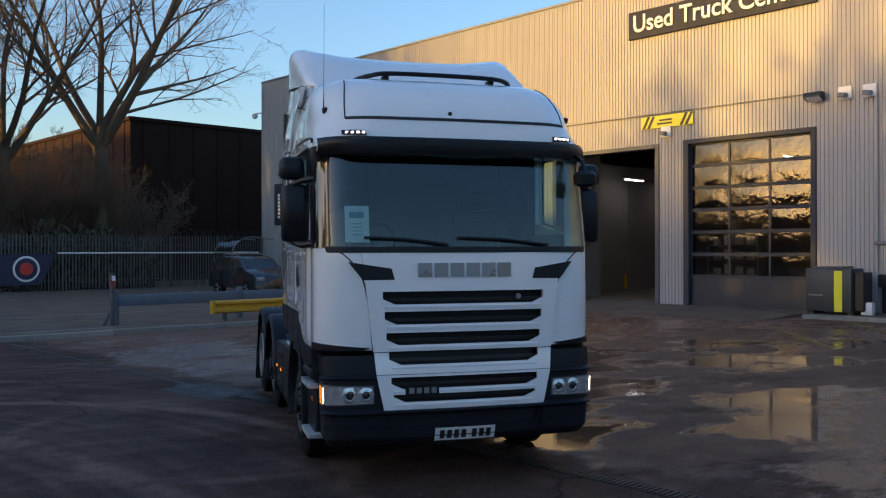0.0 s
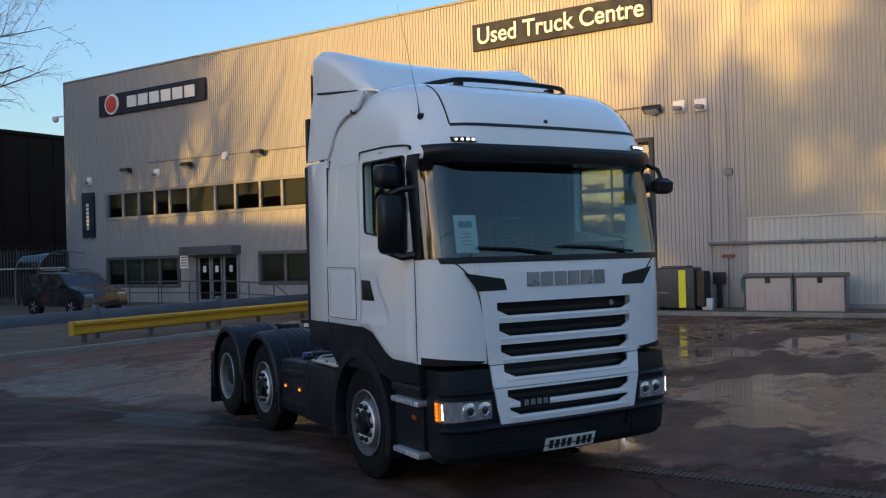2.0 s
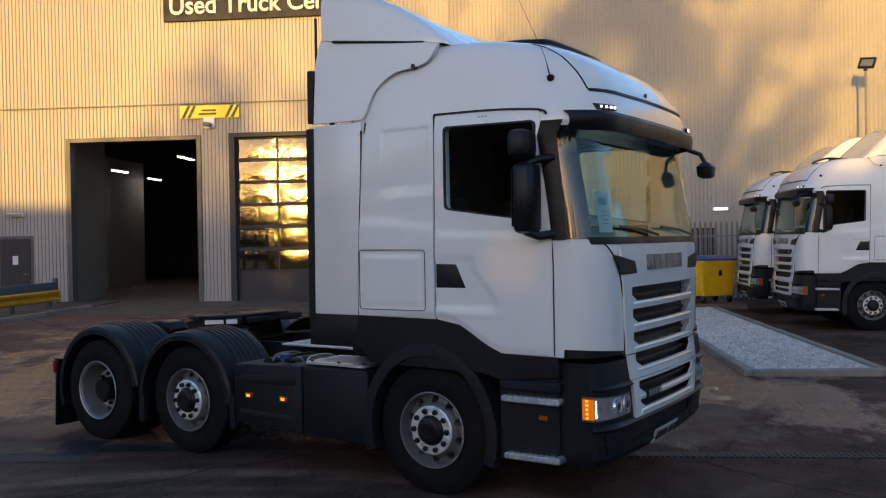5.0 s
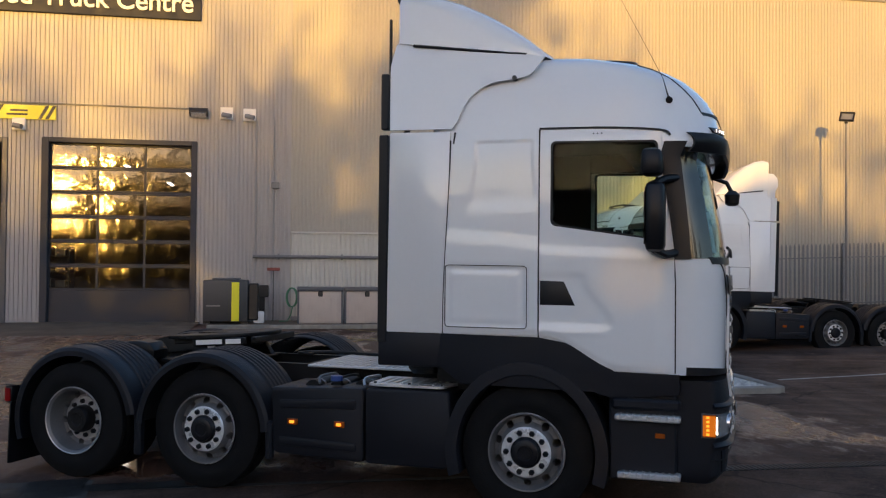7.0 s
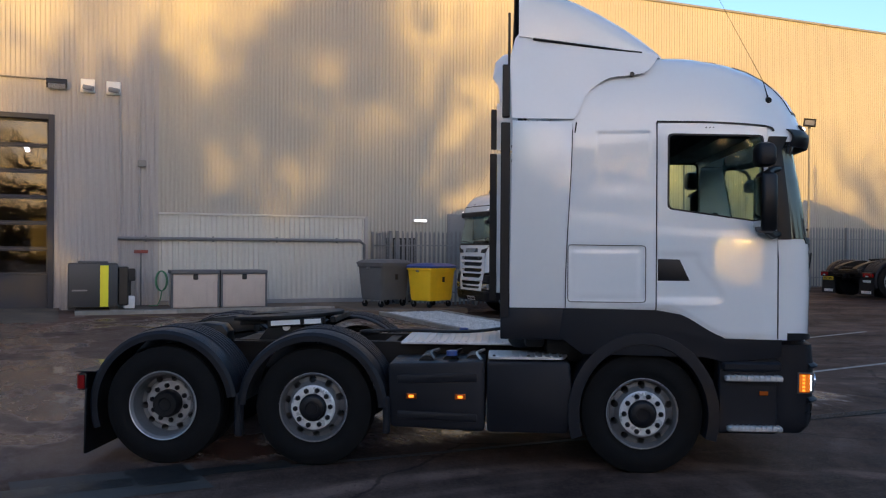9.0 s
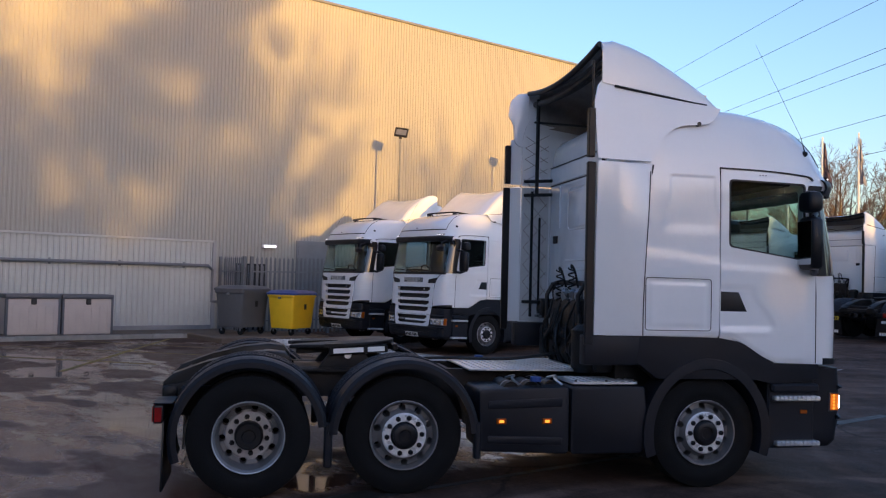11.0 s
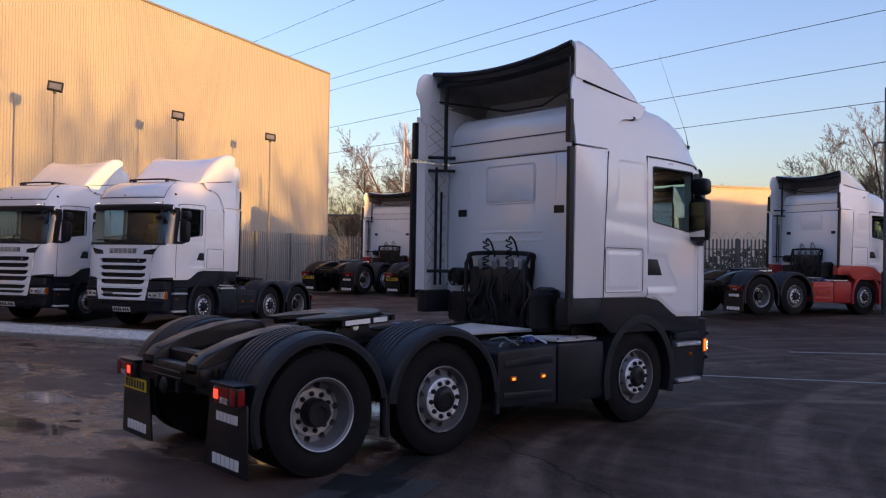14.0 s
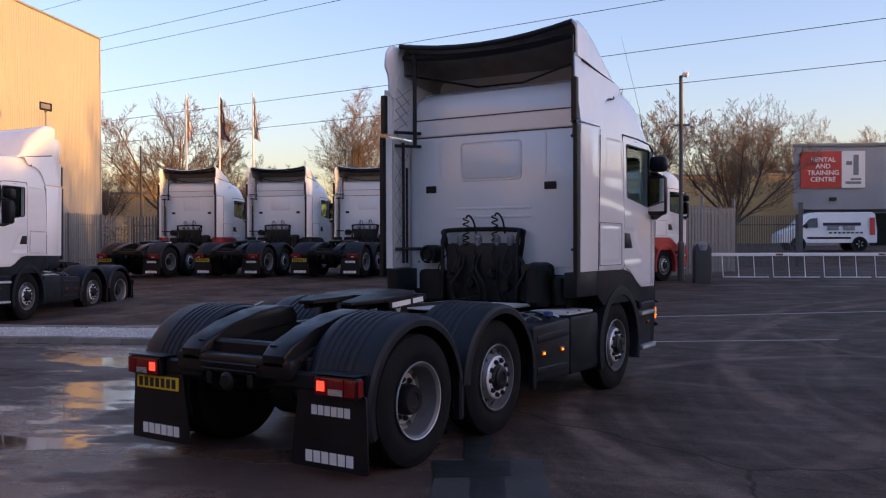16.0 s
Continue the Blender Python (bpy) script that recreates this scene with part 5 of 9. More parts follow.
        door = carve(side_panel(s, lambda z: 0.104, door_front, door_low, lambda y: 2.928 - 0.03 * bulge(y, 0.5, 1.0), door_relief, 0.14), prismed(round_poly(side_win, 0.045), s * 1.0, s * 1.5))
        dr = part("door", finish(door, "door", "white", 50), None, th, "white cab door with a pressed swage")
        loc = round_poly([(-0.63, 1.44), (0.01, 1.44), (0.01, 1.91), (-0.63, 1.915)], 0.03, 3)
        part("locker_gap", strip(loc + loc[:1], s * 1.235, s * 1.2525, 0.006), "seal", th)
        h = part("door_handle", prismed([(0.108, 1.62), (0.375, 1.62), (0.29, 1.8), (0.108, 1.805)], s * 1.222, s * 1.242, bevel=0.004), "plastic_black", dr, "black recessed door handle")
        for y in (0.5, 0.53, 0.56):
            part("screw_cap", tubed([(s * 1.21, y, 2.893), (s * 1.2285, y, 2.893)], 0.006, 6), "black", dr)
        side_x = flank_x(CAB, 1.03, 3.14)
        if s > 0:
            part("aerial", tubed([(s * (side_x + 0.01), 1.035, 3.14), (s * (side_x + 0.002), 0.99, 3.3), (s * (side_x - 0.07), 0.55, 4.18)], [0.007, 0.0026, 0.0012], 5), "plastic_black", th)
        part("aerial_foot", tubed([(s * (side_x - 0.03), 1.03, 3.145), (s * (side_x + 0.016), 1.036, 3.135)], 0.026, 10), "plastic_black", th)
        part("fairing_bolt", tubed([(s * 1.15, -0.106, 3.345), (s * 1.202, -0.106, 3.345)], 0.02, 10), "black", th)
        # mirrors
        big = bmesh.new()
        rings(big, [[(s * (1.345 + x * k), 0.94 + y * k, z) for x, y in round_poly([(-0.125, -0.05), (0.125, -0.05), (0.11, 0.085), (-0.11, 0.085)], 0.05, 4)] for z, k in ((2.02, 0.55), (2.035, 0.86), (2.06, 0.98), (2.3, 1.0), (2.48, 0.97), (2.5, 0.85), (2.515, 0.5))])
        mir = part("wing_mirror", big, "plastic_black", th, "large black wing mirror")
        part("mirror_glass", boxed(*sorted((s * 1.24, s * 1.45)), 0.883, 0.888, 2.07, 2.47, 0.0), "mirror", mir)
        small = bmesh.new()
        rings(small, [[(s * (1.37 + x * k), 0.92 + y * k, z) for x, y in round_poly([(-0.115, -0.06), (0.115, -0.06), (0.1, 0.09), (-0.1, 0.09)], 0.05, 4)] for z, k in ((2.555, 0.55), (2.57, 0.88), (2.6, 1.0), (2.7, 0.97), (2.735, 0.8), (2.75, 0.45))])
        part("wide_mirror", small, "plastic_black", th, "small black wide-angle mirror")
        part("mirror_arm", tubed([(s * 1.17, 1.12, 2.56), (s * 1.3, 1.02, 2.54), (s * 1.38, 0.95, 2.5)], 0.028, 8), "plastic_black", th)
        part("mirror_arm", tubed([(s * 1.18, 1.12, 2.02), (s * 1.3, 1.02, 2.0), (s * 1.38, 0.95, 2.04)], 0.032, 8), "plastic_black", th)
    fm = bmesh.new()
    rings(fm, [[(-1.08 + x * k, 1.5 + y * k, z) for x, y in round_poly([(-0.1, -0.07), (0.1, -0.07), (0.1, 0.07), (-0.1, 0.07)], 0.05, 3)] for z, k in ((2.5, 0.5), (2.52, 0.9), (2.6, 1.0), (2.64, 0.5))])
    part("kerb_mirror", fm, "plastic_black", th)
    part("mirror_arm", tubed([(-1.08, 1.3, 2.78), (-1.08, 1.45, 2.72), (-1.08, 1.5, 2.62)], 0.02, 8), "plastic_black", th)
    # ---- front ----
    part("grille_back", skin(CAB, [(-0.73, 1.15), (0.73, 1.15), (0.73, 1.645), (-0.73, 1.645)], -0.075, 0.006, 12, 3), "plastic_black", th)
    part("grille_back", skin(BUMP, [(-0.68, 0.69), (0.68, 0.69), (0.68, 1.12), (-0.68, 1.12)], -0.075, 0.006, 12, 3), "plastic_black", th)
    for zb, zt, hw in ((1.512, 1.617, 0.70), (1.348, 1.453, 0.685), (1.18, 1.28, 0.67), (1.02, 1.124, 0.65), (0.824, 0.92, 0.635), (0.716, 0.8, 0.615)):
        sl = part("grille_mesh", skin(CAB if zb > 1.13 else BUMP, [(-hw, zb + 0.02), (hw, zb + 0.02), (hw, zb + 0.045), (-hw, zb + 0.045)], -0.05, 0.008, 12, 1), "black", th)

    def grille(z0, z1, w0, w1, slots, table):
        plate_ = skin(table, [(-w0, z0), (w0, z0), (w1, z1), (-w1, z1)], 0.002, 0.02, 24, 12)
        cut = bmesh.new()
        for zb, zt, hw in slots:
            prism(cut, [(-hw + 0.1, zb), (hw - 0.1, zb), (hw, zb + 0.045), (hw, zt), (-hw, zt), (-hw, zb + 0.045)], 0.8, 2.2, "y")
        me = carve(plate_, cut)
        part("grille_panel", finish(me, "grille_panel", "white", 30), None, th, "white grille panel with dark slots")
        for zb, zt, hw in slots:
            bl = bmesh.new()
            rows = []
            for i in range(17):
                x = -hw * 0.97 + 2 * hw * 0.97 * i / 16
                y = front_y(table, x, zb) + 0.018
                rows.append([(x, y, zb - 0.006), (x, y + 0.012, zb - 0.018), (x, y + 0.007, zb - 0.045), (x, y - 0.02, zb - 0.045)])
            rings(bl, rows)
            part("grille_lip", bl, "white", th)
    grille(1.128, 1.925, 0.775, 0.87, [(1.512, 1.617, 0.70), (1.348, 1.453, 0.685), (1.18, 1.28, 0.67)], CAB)
    grille(0.945, 1.122, 0.755, 0.77, [(1.02, 1.124, 0.65)], BUMP)
    grille(0.64, 0.94, 0.69, 0.755, [(0.824, 0.92, 0.635), (0.716, 0.8, 0.615)], BUMP)
    for s in (-1, 1):
        part("air_inlet", skin(CAB, [(s * 0.6, 1.715), (s * 0.86, 1.712), (s * 0.975, 1.86), (s * 0.625, 1.805)], 0.017, 0.008, 8, 3), "plastic_black", th, "black corner air inlet")
        part("corner_gap", tubed([(s * x, front_y(CAB, x, z) + 0.0015, z) for x, z in bez([(0.778, 1.13), (0.8, 1.4), (0.83, 1.6), (0.865, 1.73), (0.93, 1.84), (1.01, 1.92), (1.09, 1.965), (1.15, 1.985)], 5)], 0.006, 5), "seal", th)
        part("corner_tuck", skin(CAB, [(s * 0.86, 1.14), (s * 1.222, 1.14), (s * 1.222, 1.2), (s * 0.8, 1.16)], 0.002, 0.012, 10, 2), "plastic_black", th)
    # maker's word as plain blocks, and the type plate as bars
    for i in range(6):
        x = 0.405 - 0.138 * i
        part("word_block", skin(CAB, [(x, 1.735), (x - 0.115, 1.735), (x - 0.115, 1.85), (x, 1.85)], 0.022, 0.012, 2, 1), "badge", th, "grey chrome letter block")
    tp = part("type_plate", skin(BUMP, [(0.52, 0.775), (0.24, 0.775), (0.24, 0.845), (0.52, 0.845)], 0.024, 0.012, 4, 1), "plastic_black", th)
    for i in range(4):
        x = 0.49 - 0.062 * i
        part("bar", skin(BUMP, [(x, 0.787), (x - 0.042, 0.787), (x - 0.042, 0.833), (x, 0.833)], 0.037, 0.004, 1, 1), "badge", tp)
    part("grille_badge", tubed([(-0.47, front_y(CAB, 0.47, 1.56) + 0.012, 1.565), (-0.47, front_y(CAB, 0.47, 1.56) + 0.03, 1.565)], 0.022, 14), "badge", th)
    # ---- bumper ----
    bp = bmesh.new()
    rings(bp, [outline(BUMP, z, 2) for z in refine(BUMP, 0.1)])
    slot = prismed(round_poly([(-0.62, 0.5), (0.62, 0.5), (0.66, 0.62), (-0.66, 0.62)], 0.03, 3), 1.43, 2.0, "y")
    me = carve(bp, slot, boxed(-0.67, 0.67, 1.36, 2.0, 0.70, 1.2))
    part("bumper", finish(me, "bumper", skirt), None, th, "charcoal plastic bumper")
    for s in (-1, 1):
        lampb = part("headlight", wrap(BUMP, s, (0.695, 0.708), (0.872, 0.858), -6.0, 90, -0.004, 0.012, 26, 3), "trim_grey", th, "clear headlamp cluster with an amber end")
        part("reflector", wrap(BUMP, s, (0.706, 0.716), (0.862, 0.848), 17, 89, 0.009, 0.004, 18, 4), "clear_lens", lampb)
        for x, r in ((0.84, 0.052), (0.97, 0.056)):
            y = front_y(BUMP, x, 0.785) + 0.012
            part("projector", turned([(y - 0.03, r * 0.62), (y, r * 0.62), (y + 0.008, r * 0.5), (y + 0.012, r * 0.1)], 18, (s * x, 0, 0.783), "y"), "projector", lampb)
            part("bezel", turned([(y - 0.03, r * 0.64), (y + 0.01, r * 0.7), (y + 0.004, r + 0.012), (y - 0.02, r + 0.014)], 18, (s * x, 0, 0.783), "y"), "clear_lens", lampb)
        part("day_lamp", wrap(BUMP, s, 0.706, 0.862, 12, 16, 0.009, 0.006, 2, 3), "clear_lens", lampb)
        part("indicator", wrap(BUMP, s, 0.704, 0.864, -5.0, 11, 0.009, 0.006, 8, 3), "amber", lampb)
        part("fog_panel", skin(BUMP, [(s * 0.68, 0.43), (s * 1.05, 0.44), (s * 1.1, 0.6), (s * 0.7, 0.62)], 0.001, 0.008, 8, 2), skirt, th)
        part("bumper_line", skin(BUMP, [(s * 0.62, 0.512), (s * 1.2, 0.532), (s * 1.2, 0.54), (s * 0.62, 0.52)], 0.001, 0.012, 12, 1), "plastic_black", th)
    # moulded ledges round the bumper
    for z0, z1, out, x in ((0.905, 0.945, 0.03, 1.235), (0.615, 0.665, 0.034, 1.235)):
        for s in (-1, 1):
            x0 = 0.765 if z0 > 0.9 else 0.0
            part("bumper_ledge", skin(BUMP, [(s * x0, z0), (s * x, z0), (s * x, z1), (s * x0, z1)], -0.004, 0.012, 16, 4, lambda u, t, o=out: o * math.sin(math.pi * min(1, t * 1.15 + 0.02)) ** 0.7 if t < 0.85 else 0.0), skirt, th)
    # number plate with plain bars
    pl = part("number_plate", skin(BUMP, [(0.26, 0.377), (-0.26, 0.377), (-0.26, 0.487), (0.26, 0.487)], 0.008, 0.01, 3, 1), "plate_white", th, "white number plate with plain dark bars")
    for i in range(7):
        x = 0.222 - 0.062 * i - (0.03 if i > 3 else 0)
        part("bar", skin(BUMP, [(x, 0.395), (x - 0.04, 0.395), (x - 0.04, 0.468), (x, 0.468)], 0.019, 0.002, 1, 1), "black", pl)
    # ---- steps, arches, lower cab ----
    for s in (-1, 1):
        X = lambda a, b: sorted((s * a, s * b))
        part("lower_cab", prismed([(-0.7, 1.15), (-0.665, 1.385), (0.1, 1.378), (0.3, 1.345), (0.42, 1.29), (0.66, 1.143), (1.12, 1.143), (1.12, 1.0), (0.65, 0.95), (0.5, 1.0), (-0.5, 1.0)], s * 1.1, s * 1.234, bevel=0.006), skirt, th, "charcoal lower cab panel")
        part("rear_lower_panel", boxed(*X(1.08, 1.2315), -1.19, -0.66, 1.12, 1.383, 0.012, 2), skirt, th)
        arch = bmesh.new()
        rows = []
        for i in range(31):
            a = radians(-18 + 216 * i / 30)
            c, sn = math.cos(a), math.sin(a)
            rr = 0.69 + 0.0 * c
            z0_ = 0.505
            rows.append([(s * 0.8, rr * c * 0.9, z0_ + (rr - 0.03) * sn), (s * 1.19, rr * c * 0.9, z0_ + rr * sn), (s * 1.246, rr * c * 0.9, z0_ + (rr - 0.01) * sn), (s * 1.25, (rr - 0.03) * c * 0.9, z0_ + (rr - 0.04) * sn), (s * 1.25, (rr - 0.1) * c * 0.9, z0_ + (rr - 0.1) * sn), (s * 1.22, (rr - 0.11) * c * 0.9, z0_ + (rr - 0.11) * sn), (s * 0.8, (rr - 0.08) * c * 0.9, z0_ + (rr - 0.08) * sn)])
        rings(arch, rows)
        part("wheel_arch", arch, skirt, th, "charcoal plastic wheel arch")
        part("step_panel", boxed(*X(1.02, 1.2), 0.62, 1.1, 0.36, 1.13, 0.015), skirt, th)
        for z, d in ((0.8, 0.0), (0.385, 0.02)):
            st = bmesh.new()
            box(st, *X(1.03, 1.262), 0.665 + d, 1.13, z, z + 0.045, 0.01)
            st = part("step", st, "alu", th, "ribbed aluminium cab step")
            for k in range(9):
                o = part("tread_bar", STEP_BAR, None, st)
                o.location = (s * 1.214, 0.71 + d + k * 0.046, z + 0.029)
        part("step_lip", boxed(*X(1.1, 1.246), 0.64, 1.13, 0.88, 0.96, 0.02), skirt, th)
        part("side_marker", boxed(*X(1.2, 1.216), 0.95, 1.02, 0.68, 0.715, 0.004), "amber", th)
        # tanks and boxes
        part("side_box", prismed(round_poly([(-1.3, 0.93), (-1.3, 0.33), (-0.62, 0.33), (-0.57, 0.5), (-0.6, 0.93)], 0.04, 3), s * 0.62, s * 1.215, bevel=0.02), skirt, th, "charcoal side tank cover")
        part("side_box", prismed(round_poly([(-2.14, 0.9), (-2.12, 0.36), (-1.315, 0.33), (-1.315, 0.925)], 0.04, 3), s * 0.62, s * 1.21, bevel=0.02), skirt, th, "charcoal side skirt with two marker lamps")
        part("skirt_rib", prismed(round_poly([(-2.06, 0.8), (-1.38, 0.83), (-1.38, 0.75), (-2.06, 0.73)], 0.02, 2), s * 1.2, s * 1.219, bevel=0.008), skirt, th)
        part("skirt_rib", prismed(round_poly([(-2.06, 0.5), (-1.38, 0.48), (-1.38, 0.41), (-2.06, 0.43)], 0.02, 2), s * 1.2, s * 1.219, bevel=0.008), skirt, th)
        for y in (-1.938, -1.523):
            part("side_marker", boxed(*X(1.2, 1.226), y - 0.045, y + 0.045, 0.6, 0.65, 0.006), "amber", th)
        deck = bmesh.new()
        prism(deck, round_poly([(0.7, -1.29), (1.19, -1.29), (1.19, -0.66), (0.7, -0.56)], 0.05, 3) if s > 0 else round_poly([(-0.7, -0.56), (-1.19, -0.66), (-1.19, -1.29), (-0.7, -1.29)], 0.05, 3), 0.945, 0.965, "z")
        dk = part("deck_plate", deck, "alu", th, "ribbed aluminium deck plate")
        for k in range(9):
            o = part("tread_bar", DECK_BAR, None, dk)
            o.location = (s * 0.95, -1.21 + k * 0.065, 0.968)
        for y in (-1.24, -0.95, -0.68):
            part("deck_bolt", turned([(0.965, 0.014), (0.978, 0.012)], 8, (s * 1.15, y, 0), "z"), "black", th)
        # air bottles and filler caps in the gap before the pusher axle
        for k in range(3):
            yy = -1.42 - 0.2 * k
            part("air_tank", tubed([(s * 0.66, yy, 0.88), (s * (0.98 + 0.05 * k), yy, 0.88)], 0.075, 14), "chassis", th)
            part("tank_strap", tubed([(s * (0.84 + 0.06 * k), yy, 0.88), (s * (0.87 + 0.06 * k), yy, 0.88)], 0.078, 14), "galv", th)
            part("air_pipe", tubed(bez([(s * 0.7, yy + 0.05, 0.95), (s * 0.85, yy + 0.09, 0.985), (s * 1.0, yy + 0.03, 0.975), (s * 1.1, yy + 0.07, 0.93)], 4), 0.011, 6), ("alu", "hose", "galv")[k], th)
        part("filler_cap", turned([(0.96, 0.05), (1.0, 0.05), (1.005, 0.03)], 12, (s * 1.1, -1.6, 0), "z"), "blue_lid", th)
    walk_ = bmesh.new()
    box(walk_, -0.5, 0.62, -2.1, -0.95, 1.0, 1.02, 0.005)
    cw = part("catwalk", walk_, "alu", th, "ribbed aluminium catwalk behind the cab")
    for k in range(16):
        o = part("tread_bar", WALK_BAR, None, cw)
        o.location = (0.06, -2.03 + k * 0.066, 1.023)
    # ---- chassis ----
    for s in (-1, 1):
        X = lambda a, b: sorted((s * a, s * b))
        rail = bmesh.new()
        prism(rail, [(-4.8, 0.86), (-4.6, 0.74), (1.0, 0.74), (1.0, 1.0), (-4.2, 1.0), (-4.8, 0.95)], s * 0.36, s * 0.42)
        part("chassis_rail", rail, chassis, th, "steel chassis rail")
        wheel(th, s, 0.0, 1.185, "steer")
        wheel(th, s, -2.787, 1.185, "steer")
        wheel(th, s, -4.09, 1.235, "drive")
        part("wheel_cover", fender(-2.787, s, 2, 178), cover, th, "ribbed charcoal wheel cover")
        part("wheel_cover", fender(-4.09, s, 8, 199), cover, th, "ribbed charcoal wheel cover")
        part("cover_leg", boxed(*X(1.14, 1.22), -3.47, -3.4, 0.24, 0.62, 0.015), cover, th)
        part("cover_leg", boxed(*X(1.17, 1.24), -2.18, -2.12, 0.3, 0.62, 0.015), cover, th)
        # mud flap, lamps
        flap = part("mud_flap", prismed(round_poly([(s * 0.54, 0.08), (s * 1.27, 0.08), (s * 1.25, 0.64), (s * 0.62, 0.64)] if s > 0 else [(s * 1.27, 0.07), (s * 0.56, 0.07), (s * 0.64, 0.64), (s * 1.24, 0.64)], 0.02, 2), -4.775, -4.76, "y"), "plastic_black", th, "black rubber mud flap with pale blocks")
        for z, x0_, ln, hh in ((0.15, 0.69, 0.46, 0.085), (0.5, 0.75, 0.37, 0.07)) if s > 0 else ((0.15, 0.69, 0.46, 0.085),):
            for k in range(6):
                a = s * (x0_ + ln * k / 6)
                b = s * (x0_ + ln * (k + 0.82) / 6)
                part("word_block", boxed(*sorted((a, b)), -4.779, -4.7745, z - 0.03, z + hh - 0.03), "letter", flap)
        lamp = part("tail_lamp", boxed(*X(0.84, 1.23), -4.85, -4.77, 0.62, 0.775, 0.02, 2), "plastic_black", th, "red tail lamp cluster")
        part("lens", boxed(*X(0.85, 1.118), -4.862, -4.851, 0.634, 0.761, 0.008, 2), "red_lens", lamp)
        part("lens", boxed(*X(1.122, 1.22), -4.862, -4.851, 0.634, 0.761, 0.008, 2), "red_lens", lamp)
        part("lens", boxed(*X(0.98, 1.11), -4.8645, -4.8625, 0.64, 0.685), "clear_lens", lamp, "clear reversing lens")
        part("side_lens", boxed(*X(1.231, 1.238), -4.84, -4.785, 0.64, 0.755), "red_lens", lamp)
        part("lamp_hood", boxed(*X(0.8, 1.22), -4.86, -4.7, 0.778, 0.79, 0.005), "plastic_black", th)
        part("lamp_bracket", boxed(*X(0.4, 0.84), -4.8, -4.72, 0.64, 0.77, 0.02), chassis, th)
        part("rear_box", boxed(*X(0.42, 0.66), -4.7, -4.4, 0.6, 0.86, 0.02), "chassis", th)
        # axle ends and springs
        part("air_spring", turned([(0.5, 0.11), (0.56, 0.14), (0.66, 0.12), (0.76, 0.14), (0.82, 0.1)], 16, (s * 0.47, -4.45, 0), "z"), "chassis", th)
        ramp = [(-4.86, 0.8), (-4.86, 0.88), (-4.78, 0.955), (-4.5, 1.06), (-4.2, 1.135), (-3.95, 1.165), (-3.8, 1.15), (-3.74, 1.08), (-3.74, 1.0), (-4.5, 0.94)]
        part("ramp", prismed(ramp, *X(0.33, 0.56), bevel=0.018), "chassis_gloss", th, "worn glossy black loading ramp")
        part("ramp_cheek", prismed([(-4.8, 0.74), (-4.8, 0.86), (-4.3, 0.98), (-3.7, 1.0), (-3.7, 0.8)], *X(0.56, 0.6), bevel=0.008), "chassis", th)
    part("rear_plate", boxed(-1.2, -0.68, -4.79, -4.778, 0.5, 0.61, 0.003), "plate_yellow", th, "yellow rear number plate with plain dark bars")
    for i in range(7):
        x = -1.165 + 0.068 * i
        part("bar", boxed(x, x + 0.045, -4.793, -4.7905, 0.517, 0.593), "black", th)
    part("rear_beam", boxed(-0.62, 0.62, -4.86, -4.72, 0.7, 0.86, 0.035, 2), "chassis_gloss", th, "glossy black tail beam")
    part("tow_jaw", turned([(-4.92, 0.05), (-4.9, 0.075), (-4.86, 0.06), (-4.72, 0.06)], 14, (0.0, 0, 0.66), "y"), "chassis", th)
    for x in (-0.22, 0.22):
        part("beam_lug", boxed(x - 0.03, x + 0.03, -4.885, -4.72, 0.62, 0.72, 0.01), "chassis", th)
    for z in (0.79, 0.74):
        part("tail_pipe_run", tubed([(-0.3, -4.875, z), (0.3, -4.875, z)], 0.012, 6), "hose", th)
    part("rear_crossmember", boxed(-0.36, 0.36, -4.72, -4.6, 0.6, 0.95, 0.02), "chassis", th)
    for y in (-2.787, -4.09, 0.0):
        part("axle", tubed([(-0.95, y, 0.505), (0.95, y, 0.505)], 0.09, 10), "chassis", th)
    part("differential", turned([(-0.2, 0.12), (-0.12, 0.22), (0.12, 0.22), (0.2, 0.12)], 16, (0, -4.09, 0.5)), "chassis", th)
    part("gearbox", boxed(-0.33, 0.33, -1.9, 0.6, 0.45, 0.95, 0.08, 2), "chassis", th)
    part("under_tray", boxed(-0.6, 0.6, 0.4, 1.3, 0.42, 0.72, 0.05), "chassis", th)
    part("cross_member", boxed(-0.36, 0.36, -3.5, -3.35, 0.76, 0.98), "chassis", th)
    part("cross_member", boxed(-0.36, 0.36, -2.3, -2.2, 0.76, 0.98), "chassis", th)
    # ---- fifth wheel ----
    fw = bmesh.new()
    top = [(0.46 * math.cos(radians(a)), -3.2 + 0.46 * math.sin(radians(a))) for a in range(-20, 201, 11)]
    top += [(-0.45, -3.45), (-0.3, -3.76), (-0.16, -3.72), (-0.05, -3.28), (0.05, -3.28), (0.16, -3.72), (0.3, -3.76), (0.45, -3.45)]
    tip = Matrix.Translation((0, -3.2, 1.19)) @ Matrix.Rotation(radians(3.5), 4, "X") @ Matrix.Translation((0, 3.2, -1.19))
    prism(fw, top, 1.2, 1.235, "z", 0.008)
    bmesh.ops.transform(fw, matrix=tip, verts=fw.verts)
    plate = part("coupling_plate", fw, "chassis", th, "greasy black fifth-wheel coupling plate")
